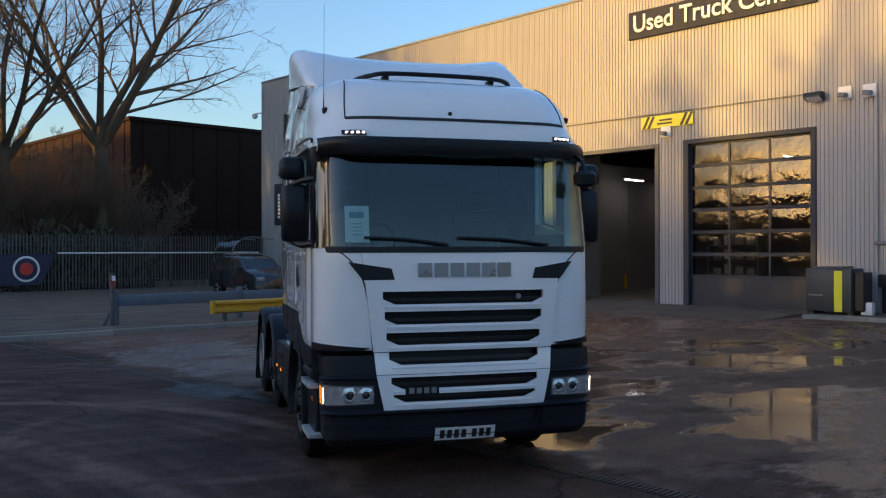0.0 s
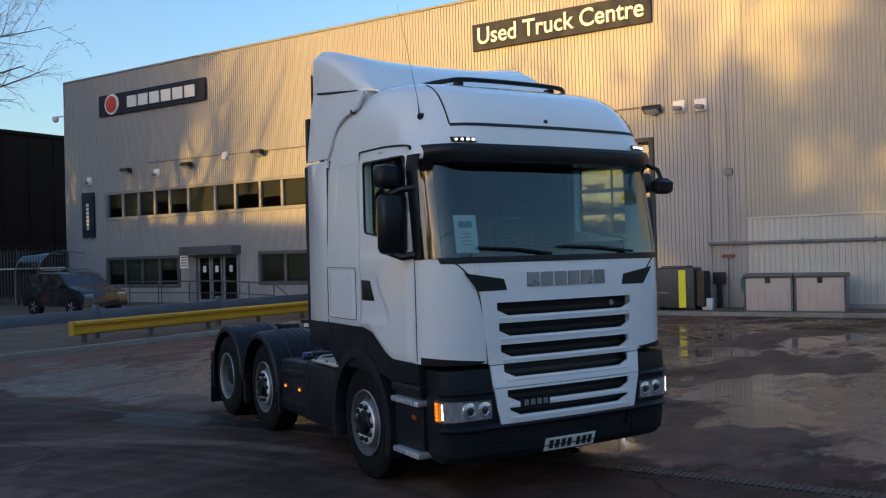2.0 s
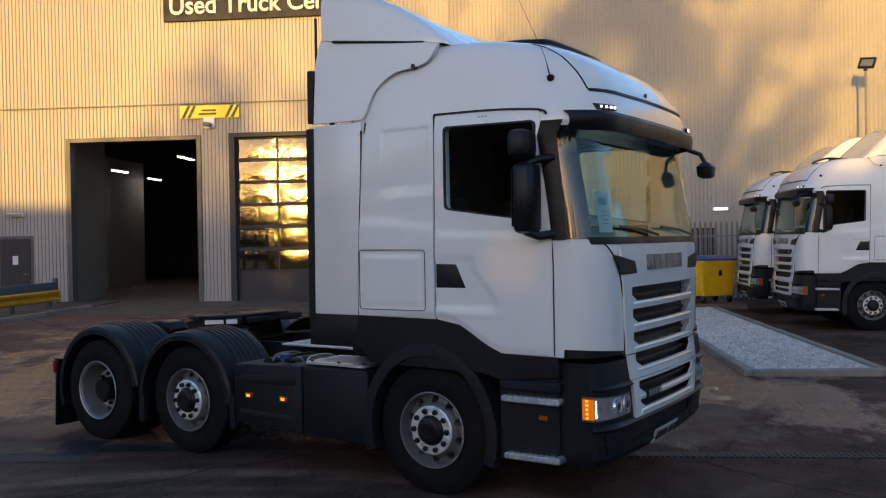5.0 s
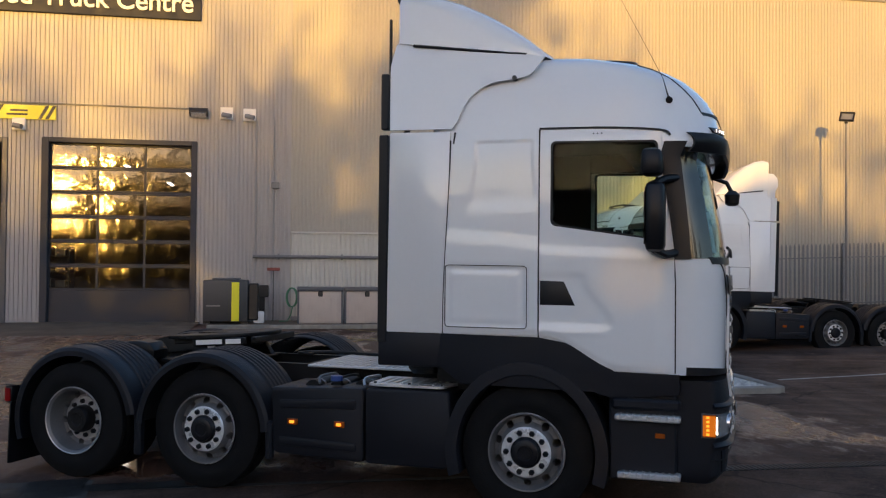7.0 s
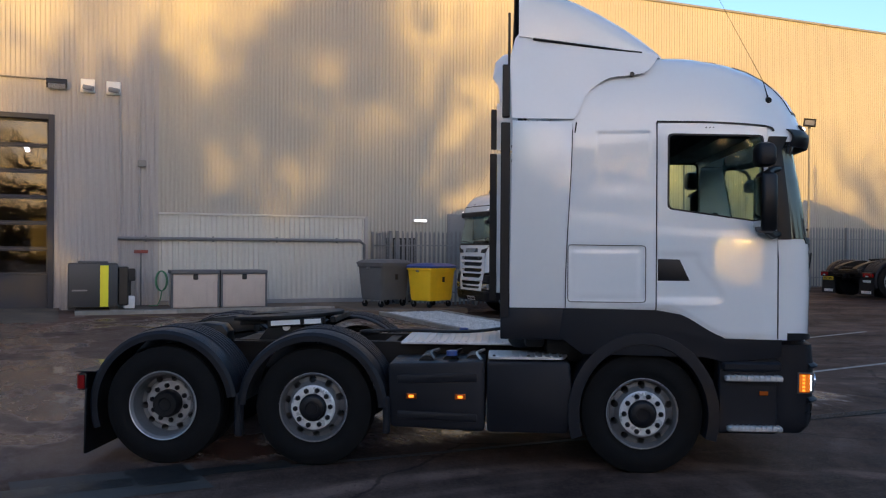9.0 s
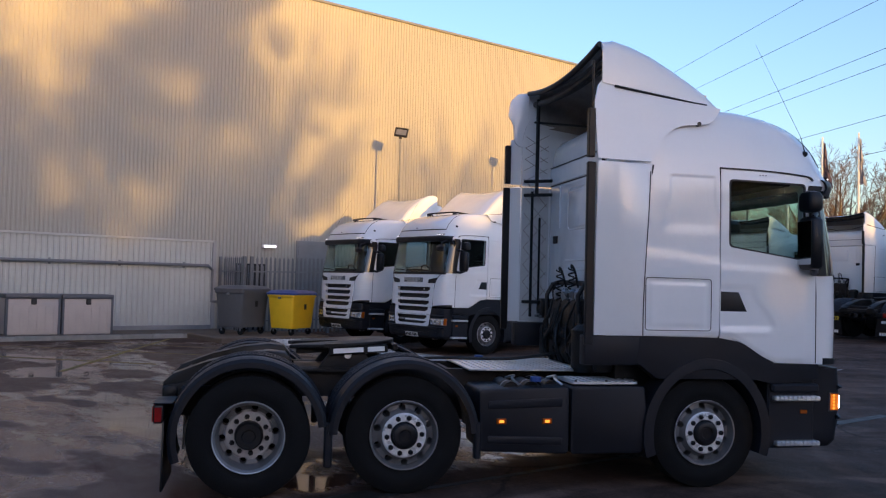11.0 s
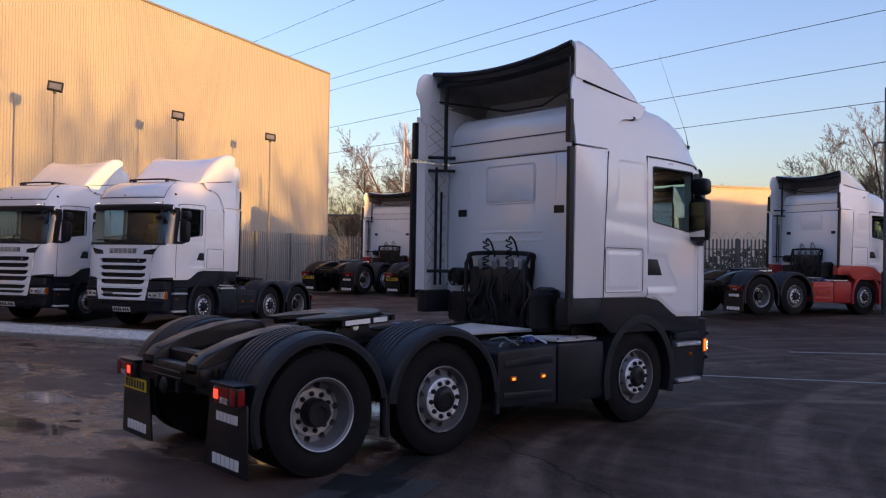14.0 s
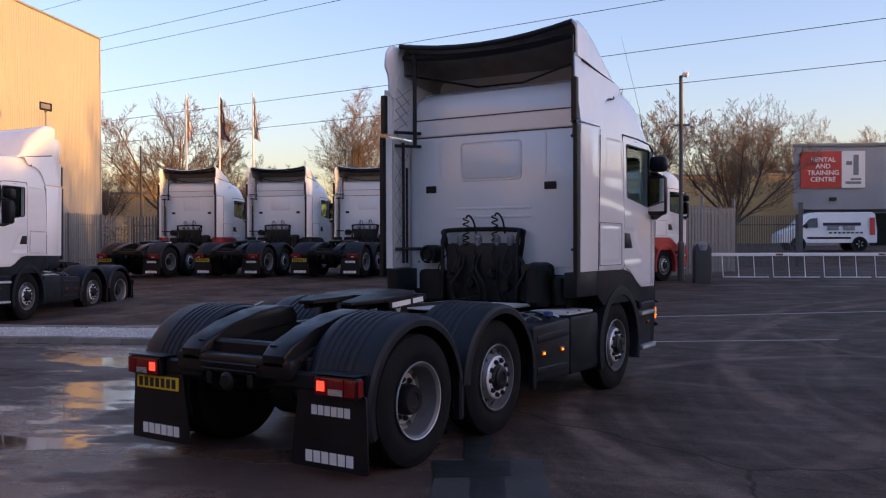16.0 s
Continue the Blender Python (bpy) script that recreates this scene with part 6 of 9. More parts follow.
    for x0, x1, y0, y1, z0, z1 in ((-0.4, 0.4, -2.8, -2.75, 1.14, 1.2), (-0.44, -0.38, -3.4, -2.85, 1.13, 1.2), (0.38, 0.44, -3.4, -2.85, 1.13, 1.2), (-0.12, 0.12, -3.3, -2.95, 1.1, 1.2), (-0.3, -0.24, -3.7, -3.3, 1.15, 1.2), (0.24, 0.3, -3.7, -3.3, 1.15, 1.2)):
        web = boxed(x0, x1, y0, y1, z0, z1, 0.008)
        bmesh.ops.transform(web, matrix=tip, verts=web.verts)
        part("web", web, "chassis", plate)
    for s in (-1, 1):
        tag = boxed(0.441, 0.444, *((-3.36, -3.08) if s > 0 else (-3.04, -2.88)), 1.145, 1.19)
        bmesh.ops.transform(tag, matrix=tip, verts=tag.verts)
        part("guide_plate", tag, "letter", plate, "pale printed warning strip")
        part("coupling_stand", prismed([(-3.5, 0.99), (-2.95, 0.99), (-3.08, 1.17), (-3.36, 1.17)], *sorted((s * 0.3, s * 0.38)), bevel=0.01), "chassis", th)
        part("stand_pin", tubed([(s * 0.28, -3.22, 1.12), (s * 0.41, -3.22, 1.12)], 0.035, 10), "alu", th)
    part("release_handle", tubed(bez([(-0.3, -2.95, 1.15), (-0.5, -2.95, 1.14), (-0.62, -2.99, 1.12), (-0.66, -2.96, 1.1)], 4), 0.011, 6), "chassis", th)
    part("lock_jaw", turned([(1.1, 0.07), (1.14, 0.09), (1.19, 0.06)], 12, (0, -3.27, 0), "z"), "chassis", th)
    part("mount_plate", boxed(-0.5, 0.5, -3.7, -2.9, 0.975, 0.995), "chassis", th)
    # ---- back of the cab ----
    part("back_panel", prismed(round_poly([(-1.02, 1.42), (1.02, 1.42), (1.06, 2.945), (-1.06, 2.945)], 0.06, 3), -0.795, -0.778, "y", 0.008), "white", th)
    part("back_band", boxed(-1.1, 1.1, -0.79, -0.779, 2.972, 3.162, 0.006), "white", th)
    for a in (2.96, 3.173):
        part("back_seam", boxed(-1.12, 1.12, -0.786, -0.777, a - 0.006, a + 0.006), "seal", th)
    part("pressed_panel", prismed(round_poly([(-0.41, 2.44), (0.355, 2.44), (0.355, 2.846), (-0.41, 2.846)], 0.05, 3), -0.806, -0.795, "y", 0.005), "white", th)
    ring = round_poly([(-0.428, 2.422), (0.373, 2.422), (0.373, 2.864), (-0.428, 2.864)], 0.06, 3)
    part("panel_crease", tubed([(x, -0.796, z) for x, z in ring + ring[:1]], 0.009, 5), "white", th)
    for x in (-0.72, 0.68):
        part("pressed_line", boxed(x - 0.009, x + 0.009, -0.8, -0.794, 2.46, 2.93, 0.003), "white", th)
    for z in (2.08, 1.98):
        part("pressed_line", boxed(-0.5, 0.5, -0.802, -0.794, z, z + 0.03, 0.005), "white", th)
    for x in (-0.853, 0.735):
        part("vent", boxed(x - 0.075, x + 0.075, -0.806, -0.793, 2.29, 2.375, 0.006), "plastic_black", th, "small black cab vent")
    # air-line carrier, hoses and the dark works below
    rack = [(-0.55, -0.86, 1.5), (-0.6, -0.88, 1.75), (-0.55, -0.88, 1.84), (0.35, -0.88, 1.84), (0.43, -0.88, 1.75), (0.38, -0.86, 1.5)]
    part("hose_rack", tubed(bez(rack, 5), 0.028, 8), "chassis", th, "black hose rack behind the cab")
    part("hose_rack_bar", tubed([(-0.55, -0.88, 1.66), (0.38, -0.88, 1.66)], 0.02, 6), "chassis", th)
    for x, zt in ((-0.28, 1.98), (0.1, 2.0)):
        pts = [(x + 0.035 * math.cos(k * 0.9), -0.93 + 0.035 * math.sin(k * 0.9), 1.62 + (zt - 1.62) * k / 40) for k in range(41)]
        part("air_hose", tubed(pts, 0.009, 5), "hose", th, "coiled black air hose")
        part("air_hose_tail", tubed(bez([(x, -0.93, zt), (x + 0.05, -0.95, zt + 0.03), (x + 0.1, -0.93, zt - 0.04), (x + 0.12, -0.9, 1.8)], 5), 0.012, 5), "hose", th)
    for x in (-0.36, -0.12, 0.12, 0.3):
        part("coupling_head", turned([(1.66, 0.03), (1.7, 0.045), (1.76, 0.045), (1.79, 0.02)], 10, (x, -0.92, 0), "z"), "badge", th)
    for x0, x1, y0, y1, z0, z1, r in ((-0.56, 0.4, -0.96, -0.8, 1.02, 1.69, 0.06), (-0.95, -0.565, -0.95, -0.8, 1.02, 1.38, 0.05), (0.83, 0.95, -0.98, -0.8, 1.02, 1.33, 0.04), (-1.0, 0.95, -0.795, -0.4, 0.9, 1.35, 0.04), (0.5, 0.82, -1.0, -0.8, 1.05, 1.48, 0.08)):
        part("engine_cover", boxed(x0, x1, y0, y1, z0, z1, r, 2), "soot", th, "dark engine works behind the cab")
    part("air_intake", turned([(-0.985, 0.02), (-0.985, 0.05), (-0.97, 0.055), (-0.97, 0.085), (-1.0, 0.09), (-0.99, 0.11), (-0.8, 0.11)], 18, (-0.78, 0, 1.56), "y"), "soot", th)
    part("exhaust_can", turned([(1.0, 0.1), (1.05, 0.14), (1.4, 0.14), (1.45, 0.08)], 18, (0.68, -0.98, 0), "z"), "soot", th)
    for k in range(9):
        x = -0.62 + 0.13 * k + 0.04 * math.sin(k * 2.3)
        part("pipe", tubed(bez([(x, -0.96, 1.02), (x + 0.06 * math.sin(k * 1.7), -1.0 - 0.03 * (k % 3), 1.2), (x + 0.12 * math.sin(k), -0.99, 1.42), (x * 0.75, -0.93, 1.64)], 4), 0.009 + 0.005 * (k % 3), 6), "soot", th)
    for k, (x, z) in enumerate(((-0.45, 1.3), (-0.18, 1.24), (0.1, 1.34), (0.28, 1.2))):
        part("valve", turned([(-1.04, 0.02), (-1.03, 0.05), (-0.99, 0.062), (-0.95, 0.062)], 12, (x, 0, z), "y"), "chassis", th)
        part("valve_pipe", tubed(bez([(x, -1.03, z), (x + 0.05, -1.06, z + 0.1), (x + 0.1 - 0.05 * k, -1.02, z + 0.22), (x + 0.02, -0.95, 1.66)], 4), 0.01, 6), "hose", th)
    for x, z0, z1 in ((-0.58, 1.06, 1.84), (0.41, 1.06, 1.84)):
        part("rack_leg", tubed([(x, -0.97, z0), (x, -0.97, z1 - 0.12), (x, -0.9, z1)], 0.024, 8), "chassis", th)
    for k in range(3):
        x = -0.9 + 0.09 * k
        part("intake_bolt", turned([(-1.01, 0.006), (-1.005, 0.014), (-0.985, 0.014)], 6, (x, 0, 1.47 + 0.02 * (k % 2)), "y"), "galv", th)
    part("heat_shield", prismed(round_poly([(0.46, 1.05), (0.8, 1.05), (0.83, 1.42), (0.5, 1.47)], 0.05, 3), -1.012, -1.004, "y", 0.003), "chassis_gloss", th)
    part("cable", tubed(bez([(-0.1, -1.0, 1.12), (-0.15, -1.5, 1.05), (-0.3, -2.15, 1.04), (-0.32, -2.5, 1.03), (-0.2, -2.6, 1.03), (-0.12, -2.4, 1.03)], 6), 0.016, 6), "hose", th)
    # ---- inside the cab ----
    part("dashboard", prismed(round_poly([(0.72, 1.6), (1.18, 1.6), (1.18, 1.95), (0.98, 1.99), (0.8, 1.95), (0.7, 1.8)], 0.05, 3), -1.14, 1.14), "cabin", th)
    for s in (-1, 1):
        seat = bmesh.new()
        box(seat, s * 0.62 - 0.26, s * 0.62 + 0.26, -0.1, 0.42, 1.6, 1.75, 0.05, 2)
        box(seat, s * 0.62 - 0.25, s * 0.62 + 0.25, -0.28, -0.1, 1.7, 2.35, 0.06, 2)
        box(seat, s * 0.62 - 0.15, s * 0.62 + 0.15, -0.27, -0.14, 2.37, 2.55, 0.04, 2)
        part("seat", seat, "cabin", th, "dark cab seat")
        part("door_lining", boxed(*sorted((s * 1.11, s * 1.145)), 0.1, 0.93, 1.6, 2.1, 0.01), "cabin", th)
        part("pillar_lining", boxed(*sorted((s * 1.09, s * 1.15)), -0.7, 0.155, 1.6, 3.02), "cabin", th)
        part("header_lining", boxed(*sorted((s * 1.06, s * 1.14)), 0.155, 0.95, 2.84, 3.02, 0.01), "cabin", th)
    wheel_pts = [(0.62 + 0.22 * math.cos(a), 0.62 + 0.1 * math.sin(a), 2.0 + 0.2 * math.sin(a)) for a in (2 * math.pi * k / 24 for k in range(25))]
    part("steering_wheel", tubed(wheel_pts, 0.018, 6), "plastic_black", th)
    part("column", tubed([(0.62, 0.62, 2.0), (0.62, 0.85, 1.85)], 0.05, 8), "cabin", th)
    part("bunk", boxed(-1.1, 1.1, -0.71, -0.3, 1.6, 1.85, 0.05), "cabin_pale", th)
    part("header_shelf", boxed(-1.12, 1.12, 0.6, 0.93, 2.82, 3.03, 0.04), "cabin", th)
    part("back_lining", boxed(-1.14, 1.14, -0.715, -0.7, 1.6, 3.03), "cabin_pale", th)
    part("floor_lining", boxed(-1.14, 1.14, -0.7, 0.93, 1.552, 1.575), "cabin", th)
    part("roof_lining", boxed(-1.14, 1.14, -0.7, 0.93, 3.02, 3.045), "cabin", th)
    return th


def prismed_ring(poly, r, w, x0, x1):
    """A thin frame round an opening in the plane y, z."""
    a = round_poly(poly, r)
    c = Vector((sum(p[0] for p in a) / len(a), sum(p[1] for p in a) / len(a)))
    b = [tuple(c + (Vector(p) - c) * (1 - w / (Vector(p) - c).length)) for p in a]
    bm = bmesh.new()
    vo, vi = [[(x, *p) for p in a] for x in (x0, x1)], [[(x, *p) for p in b] for x in (x0, x1)]
    rings(bm, [vo[0], vo[1], vi[1], vi[0], vo[0]], True, False)
    bmesh.ops.remove_doubles(bm, verts=bm.verts, dist=1e-5)
    return bm


def lorry_pose(x, y, heading, z=None, pitch=0.0):
    """heading: degrees from +x of the way from nose to tail."""
    return pose(x, y, ground_z(x, y) if z is None else z, pitch, 0, heading + 90)


hero = lorry("tractor_unit", "white high-roofed tractor unit with charcoal skirts, engine running", lorry_pose(5.852, 6.514, 62.7, 0.0))
twin = lorry("tractor_unit", "parked white tractor unit with charcoal skirts beside its twin", lorry_pose(17.8, -0.62, -91.0, None, 1.6), raised=0.26)
tagged(copy_thing(twin, lorry_pose(21.5, -0.67, -91.0, None, 1.6)), "parked white tractor unit by the yellow bin")
for x, y, hd, pitch, lab in (
    (15.2, -16.4, 79.0, -0.6, "parked white tractor unit backed towards the yard"),
    (11.8, -16.4, 79.0, -0.6, "parked white tractor unit backed towards the yard"), (8.5, -16.4, 79.0, -0.6, "parked white tractor unit backed towards the yard"),
):
    tagged(copy_thing(hero, lorry_pose(x, y, hd, None, pitch)), lab)
red = lorry("tractor_unit", "white tractor unit with a bright red lower body by the gate", lorry_pose(2.5, -11.75, 49.5, 0.36, -0.8), "chassis", "chassis_red")
tagged(copy_thing(red, lorry_pose(18.7, -16.4, 79.0, None, -0.6)), "white tractor unit with a red lower body, backed towards the yard")

# what is lit or lies about on the near lorry alone
for s in (-1, 1):
    if s > 0:
        part("indicator_lens", wrap(BUMP, s, 0.712, 0.856, -5.0, 10.5, 0.0148, 0.002, 4, 3), "amber_dim", hero, "glowing amber indicator lens")
    part("lit_day_lamp", wrap(BUMP, s, 0.725, 0.845, 12.8, 15.4, 0.0155, 0.003, 2, 3), "drl", hero)
    for z in (0.725, 0.755, 0.785, 0.815, 0.845) if s > 0 else ():
        part("lit_indicator", wrap(BUMP, s, z - 0.008, z + 0.008, -2.5, -0.5, 0.0155, 0.003, 1, 1), "amber_lit", hero)
    for y in (-1.938, -1.523):
        part("lit_marker", boxed(*sorted((s * 1.2265, s * 1.23)), y - 0.02, y + 0.02, 0.614, 0.636), "amber_lit", hero)
    part("lit_tail", boxed(*sorted((s * 0.875, s * 0.945)), -4.866, -4.8625, 0.665, 0.735), "red_lit", hero)
pp = part("windscreen_notice", skin(CAB, [(1.0, 2.02), (0.79, 2.02), (0.79, 2.32), (1.0, 2.32)], -0.06, 0.002, 2, 2), "paper", hero, "pale paper notice inside the windscreen")
part("print_block", skin(CAB, [(0.96, 2.22), (0.83, 2.22), (0.83, 2.27), (0.96, 2.27)], -0.0575, 0.002, 1, 1), "paper_ink", pp)
for k in range(4):
    part("print_line", skin(CAB, [(0.94, 2.08 + 0.03 * k), (0.85, 2.08 + 0.03 * k), (0.85, 2.086 + 0.03 * k), (0.94, 2.086 + 0.03 * k)], -0.0575, 0.002, 1, 1), "mid_grey", pp)

# ---- signs on the hall ----
def hall_sign(name, y0, y1, z0, z1, label):
    th = thing(name, label, "sign")
    part("board", boxed(WALL_X - 0.14, WALL_X - 0.042, y0, y1, z0, z1, 0.012), "navy", th)
    return th


TO_WALL = Matrix.Rotation(radians(-90), 4, "Z")


def letters(body, size, parent, x, y, z, material="letter", width=None, depth=0.05, bold=0.0):
    me = text_mesh(body, size, depth, bold)
    xs_ = [v.co.x for v in me.vertices]
    if width:
        k = width / (max(xs_) - min(xs_))
        me.transform(Matrix.Diagonal((k, 1, 1, 1)))
    me.materials.clear()
    me.materials.append(M[material])
    me.transform(Matrix.Translation((x, y, z)) @ TO_WALL)
    ob = part("lettering", me, None, parent)
    return ob


s1 = hall_sign("hall_sign", 11.68, 18.51, 9.53, 10.51, "navy board on the hall with white letters Used Truck Centre")
letters("Used Truck Centre", 0.86, s1, WALL_X - 0.165, 15.1, 10.02, width=6.35, bold=0.011)


def word_blocks(parent, x, y_left, z, length, height, n, material, slant=0.0, axis="y"):
    """A word of a maker, as plain slanted blocks."""
    w = length / n
    for i in range(n):
        a = y_left - i * w
        poly = [(a, z), (a - w * 0.82, z), (a - w * 0.82, z + height), (a, z + height)]
        part("word_block", prismed(poly, x - 0.03, x + 0.03, "x"), material, parent)


s2 = hall_sign("hall_sign", 32.7, 40.35, 9.4, 10.45, "navy board on the hall with a round crest and pale blocks")
word_blocks(s2, WALL_X - 0.165, 38.1, 9.65, 4.9, 0.55, 6, "letter")
part("crest", turned([(WALL_X - 0.2, 0.5), (WALL_X - 0.14, 0.52)], 28, (0, 39.3, 9.93)), "letter", s2, "white crest ring")
part("crest_shape", turned([(WALL_X - 0.22, 0.36), (WALL_X - 0.2, 0.42)], 24, (0, 39.3, 9.93)), "red_sign", s2, "red crest disc")
s3 = hall_sign("upright_sign", 40.95, 41.9, 3.38, 5.66, "narrow upright navy sign with a column of pale bars")
for i in range(7):
    part("bar", boxed(WALL_X - 0.16, WALL_X - 0.138, 41.33, 41.52, 3.75 + i * 0.2, 3.9 + i * 0.2), "letter", s3)

# hazard board over the bays
hz = thing("height_sign", "yellow height board with black hazard stripes over the bays", "sign")
part("board", boxed(WALL_X - 0.1, WALL_X - 0.044, 15.94, 18.0, 6.25, 6.68, 0.008), "hazard", hz)
for y in (17.95, 17.75, 16.35, 16.15):
    s = -1 if y > 17 else 1
    part("stripe", prismed([(y, 6.26), (y - 0.1, 6.26), (y - 0.1 - 0.0 + s * 0.22, 6.67), (y + s * 0.22, 6.67)] if s < 0 else [(y, 6.26), (y + 0.1, 6.26), (y - 0.12, 6.67), (y - 0.22, 6.67)], WALL_X - 0.108, WALL_X - 0.101), "black", hz)
for i in range(2):
    part("bar", boxed(WALL_X - 0.108, WALL_X - 0.101, 16.75, 17.35 - 0.1 * i, 6.36 + 0.12 * i, 6.42 + 0.12 * i), "black", hz)


def flood_light(y, z):
    th = thing("wall_floodlight", "black floodlight on a bracket on the hall wall", "floodlight", pose(WALL_X - 0.04, y, z), "wall floodlights")
    part("bracket", boxed(-0.16, 0, -0.03, 0.03, -0.03, 0.03, 0.01), "black", th)
    hd = part("lamp_head", prismed(round_poly([(-0.12, -0.14), (-0.42, -0.02), (-0.36, 0.12), (-0.1, 0.1)], 0.03, 2), -0.28, 0.28, "y"), "black", th)
    part("lens", prismed([(-0.125, -0.148), (-0.4, -0.036), (-0.405, -0.044), (-0.13, -0.156)], -0.23, 0.23, "y"), "clear_lens", hd)
    return th


for y, z in ((11.7, 6.62), (38.2, 6.55), (33.9, 6.5), (29.4, 6.7)):
    flood_light(y, z)


def wall_camera(y, z, dome=True):
    th = thing("wall_camera", "small white security camera on a back plate", "camera", pose(WALL_X - 0.042, y, z), "wall cameras")
    part("back_plate", boxed(-0.06, 0, -0.2, 0.2, -0.2, 0.2, 0.02), "letter", th)
    part("arm", tubed([(-0.06, 0, -0.02), (-0.2, 0, -0.08)], 0.04, 8), "letter", th)
    part("camera_body", tubed([(-0.18, 0.12, -0.06), (-0.3, -0.14, -0.12)], 0.075, 10), "mid_grey", th)


for y, z in ((10.86, 6.64), (10.15, 6.62), (17.0, 6.1), (41.3, 6.25), (36.2, 6.3)):
    wall_camera(y, z)
th = thing("corner_camera", "white dome camera on an arm at the hall corner", "camera", pose(WALL_X, 43.36, 9.7))
part("arm", tubed([(0, 0, 0.1), (-0.1, 0.5, 0.1)], 0.04, 8), "letter", th)
part("dome", turned([(-0.16, 0.05), (-0.12, 0.13), (0.0, 0.17), (0.12, 0.15), (0.16, 0.05)], 16, (-0.1, 0.62, -0.02), "z"), "letter", th)
th = thing("alarm_box", "round white alarm sounder on the wall", "alarm", pose(WALL_X - 0.042, 31.6, 6.75))
part("body", turned([(-0.1, 0.1), (-0.08, 0.17), (0, 0.19)], 20), "letter", th)
th = thing("wall_sign_small", "small white notice by the entrance", "sign", pose(WALL_X - 0.045, 34.45, 2.0))
part("plate", boxed(-0.02, 0, -0.28, 0.28, -0.3, 0.3), "letter", th)
for i in range(4):
    part("bar", boxed(-0.026, -0.021, -0.2, 0.2, -0.2 + i * 0.13, -0.14 + i * 0.13), "mid_grey", th)

# conduit and pipes on the walls
th = thing("conduit", "thin grey cable conduit clipped along the cladding", "conduit")
part("run", tubed([(WALL_X - 0.06, 11.9, 6.75), (WALL_X - 0.06, 25.5, 6.75), (WALL_X - 0.06, 36.8, 6.85)], 0.022, 6), "galv", th)
part("drop", tubed([(WALL_X - 0.06, 11.9, 6.75), (WALL_X - 0.06, 11.9, 6.6)], 0.022, 6), "galv", th)
th = thing("downpipe", "thin silver pipes running down by the panel joint", "pipe")
for y in (9.95, 9.4):
    part("pipe", tubed([(WALL_X - 0.07, y, 6.5), (WALL_X - 0.07, y, 2.2 if y < 9.6 else 1.4)], 0.03, 6), "clad", th)
part("junction_box", boxed(WALL_X - 0.16, WALL_X - 0.04, 9.2, 9.45, 4.3, 4.5, 0.02), "galv", th)
th = thing("wall_pipe", "silver pipe along the low wall panel with brackets", "pipe")
part("pipe", tubed([(WALL_X - 0.12, 10.0, 2.14), (WALL_X - 0.12, 2.4, 2.14), (WALL_X - 0.12, 2.25, 2.0), (WALL_X - 0.12, 2.25, 1.0), (WALL_X - 0.12, 0.9, 0.95)], 0.05, 8), "galv", th)
for y in (9.2, 7.2, 5.2, 3.2):
    part("bracket", boxed(WALL_X - 0.13, WALL_X - 0.03, y - 0.03, y + 0.03, 2.05, 2.23), "galv", th)
th = thing("low_panel", "low grey clad panel with a top flashing on the hall wall", "wall panel", kind="structure")
lp = bmesh.new()
cladding(lp, 2.25, 8.8, 0.2, 2.88, 0.165, WALL_X - 0.034, 0.03)
part("panel", lp, "panel_pale", th, flat=True)
part("flashing", boxed(WALL_X - 0.1, WALL_X - 0.03, 2.2, 8.82, 2.88, 2.95, 0.008), "panel_pale", th)
part("edge", boxed(WALL_X - 0.1, WALL_X - 0.03, 2.12, 2.24, 0.15, 2.95, 0.008), "clad", th)
part("skirting", boxed(WALL_X - 0.12, WALL_X - 0.03, 2.24, 8.8, 0.1, 0.24, 0.008), "mid_grey", th)


# ---- pump cabinet, storage chests and clutter by the wall ----
th = thing("pump_cabinet", "dark grey dispensing cabinet with a yellow stripe", "cabinet", pose(25.7, 10.62, 0.11))
part("body", boxed(-0.45, 0.45, -0.55, 0.75, 0.08, 1.3, 0.03, 2), "cabinet_grey", th)
part("stripe", boxed(-0.47, -0.452, -0.3, -0.08, 0.08, 1.24), "hazard", th, "bright yellow stripe")
part("top", boxed(-0.4, 0.4, -0.3, 0.5, 1.3, 1.36, 0.02), "trim_grey", th)
part("handle", boxed(-0.48, -0.452, 0.25, 0.65, 0.52, 0.56), "galv", th)
for y in (-0.45, 0.65):
    part("foot", boxed(-0.35, 0.35, y - 0.1, y + 0.1, 0.0, 0.08), "black", th)
part("side_unit", boxed(-0.3, 0.3, -0.85, -0.56, 0.1, 1.2, 0.03), "black", th)


def chest(y):
    th = thing("storage_chest", "closed taupe plastic storage chest with a dark lid", "storage chest", pose(25.75, y, 0.11), "storage chests")
    part("body", boxed(-0.42, 0.42, -0.66, 0.66, 0.0, 0.98, 0.03, 2), "beige_box", th)
    part("lid", boxed(-0.47, 0.45, -0.695, 0.695, 0.98, 1.1, 0.03, 2), "trim_grey", th)
    part("latch", boxed(-0.475, -0.425, -0.07, 0.07, 0.82, 0.98, 0.02), "black", th)
    for i in range(6):
        part("rib", boxed(-0.432, -0.421, -0.56 + i * 0.21, -0.51 + i * 0.21, 0.08, 0.78), "beige_box", th)
    for s in (-1, 1):
        part("corner_post", boxed(-0.44, -0.3, s * 0.66 - 0.03, s * 0.66 + 0.03, 0.0, 0.98), "trim_grey", th)


chest(7.92)
chest(6.5)
th = thing("water_can", "white translucent plastic jerrycan on the kerb", "jerrycan", pose(25.6, 9.75, 0.11))
part("body", boxed(-0.12, 0.12, -0.16, 0.16, 0, 0.36, 0.04, 2), "water_can", th)
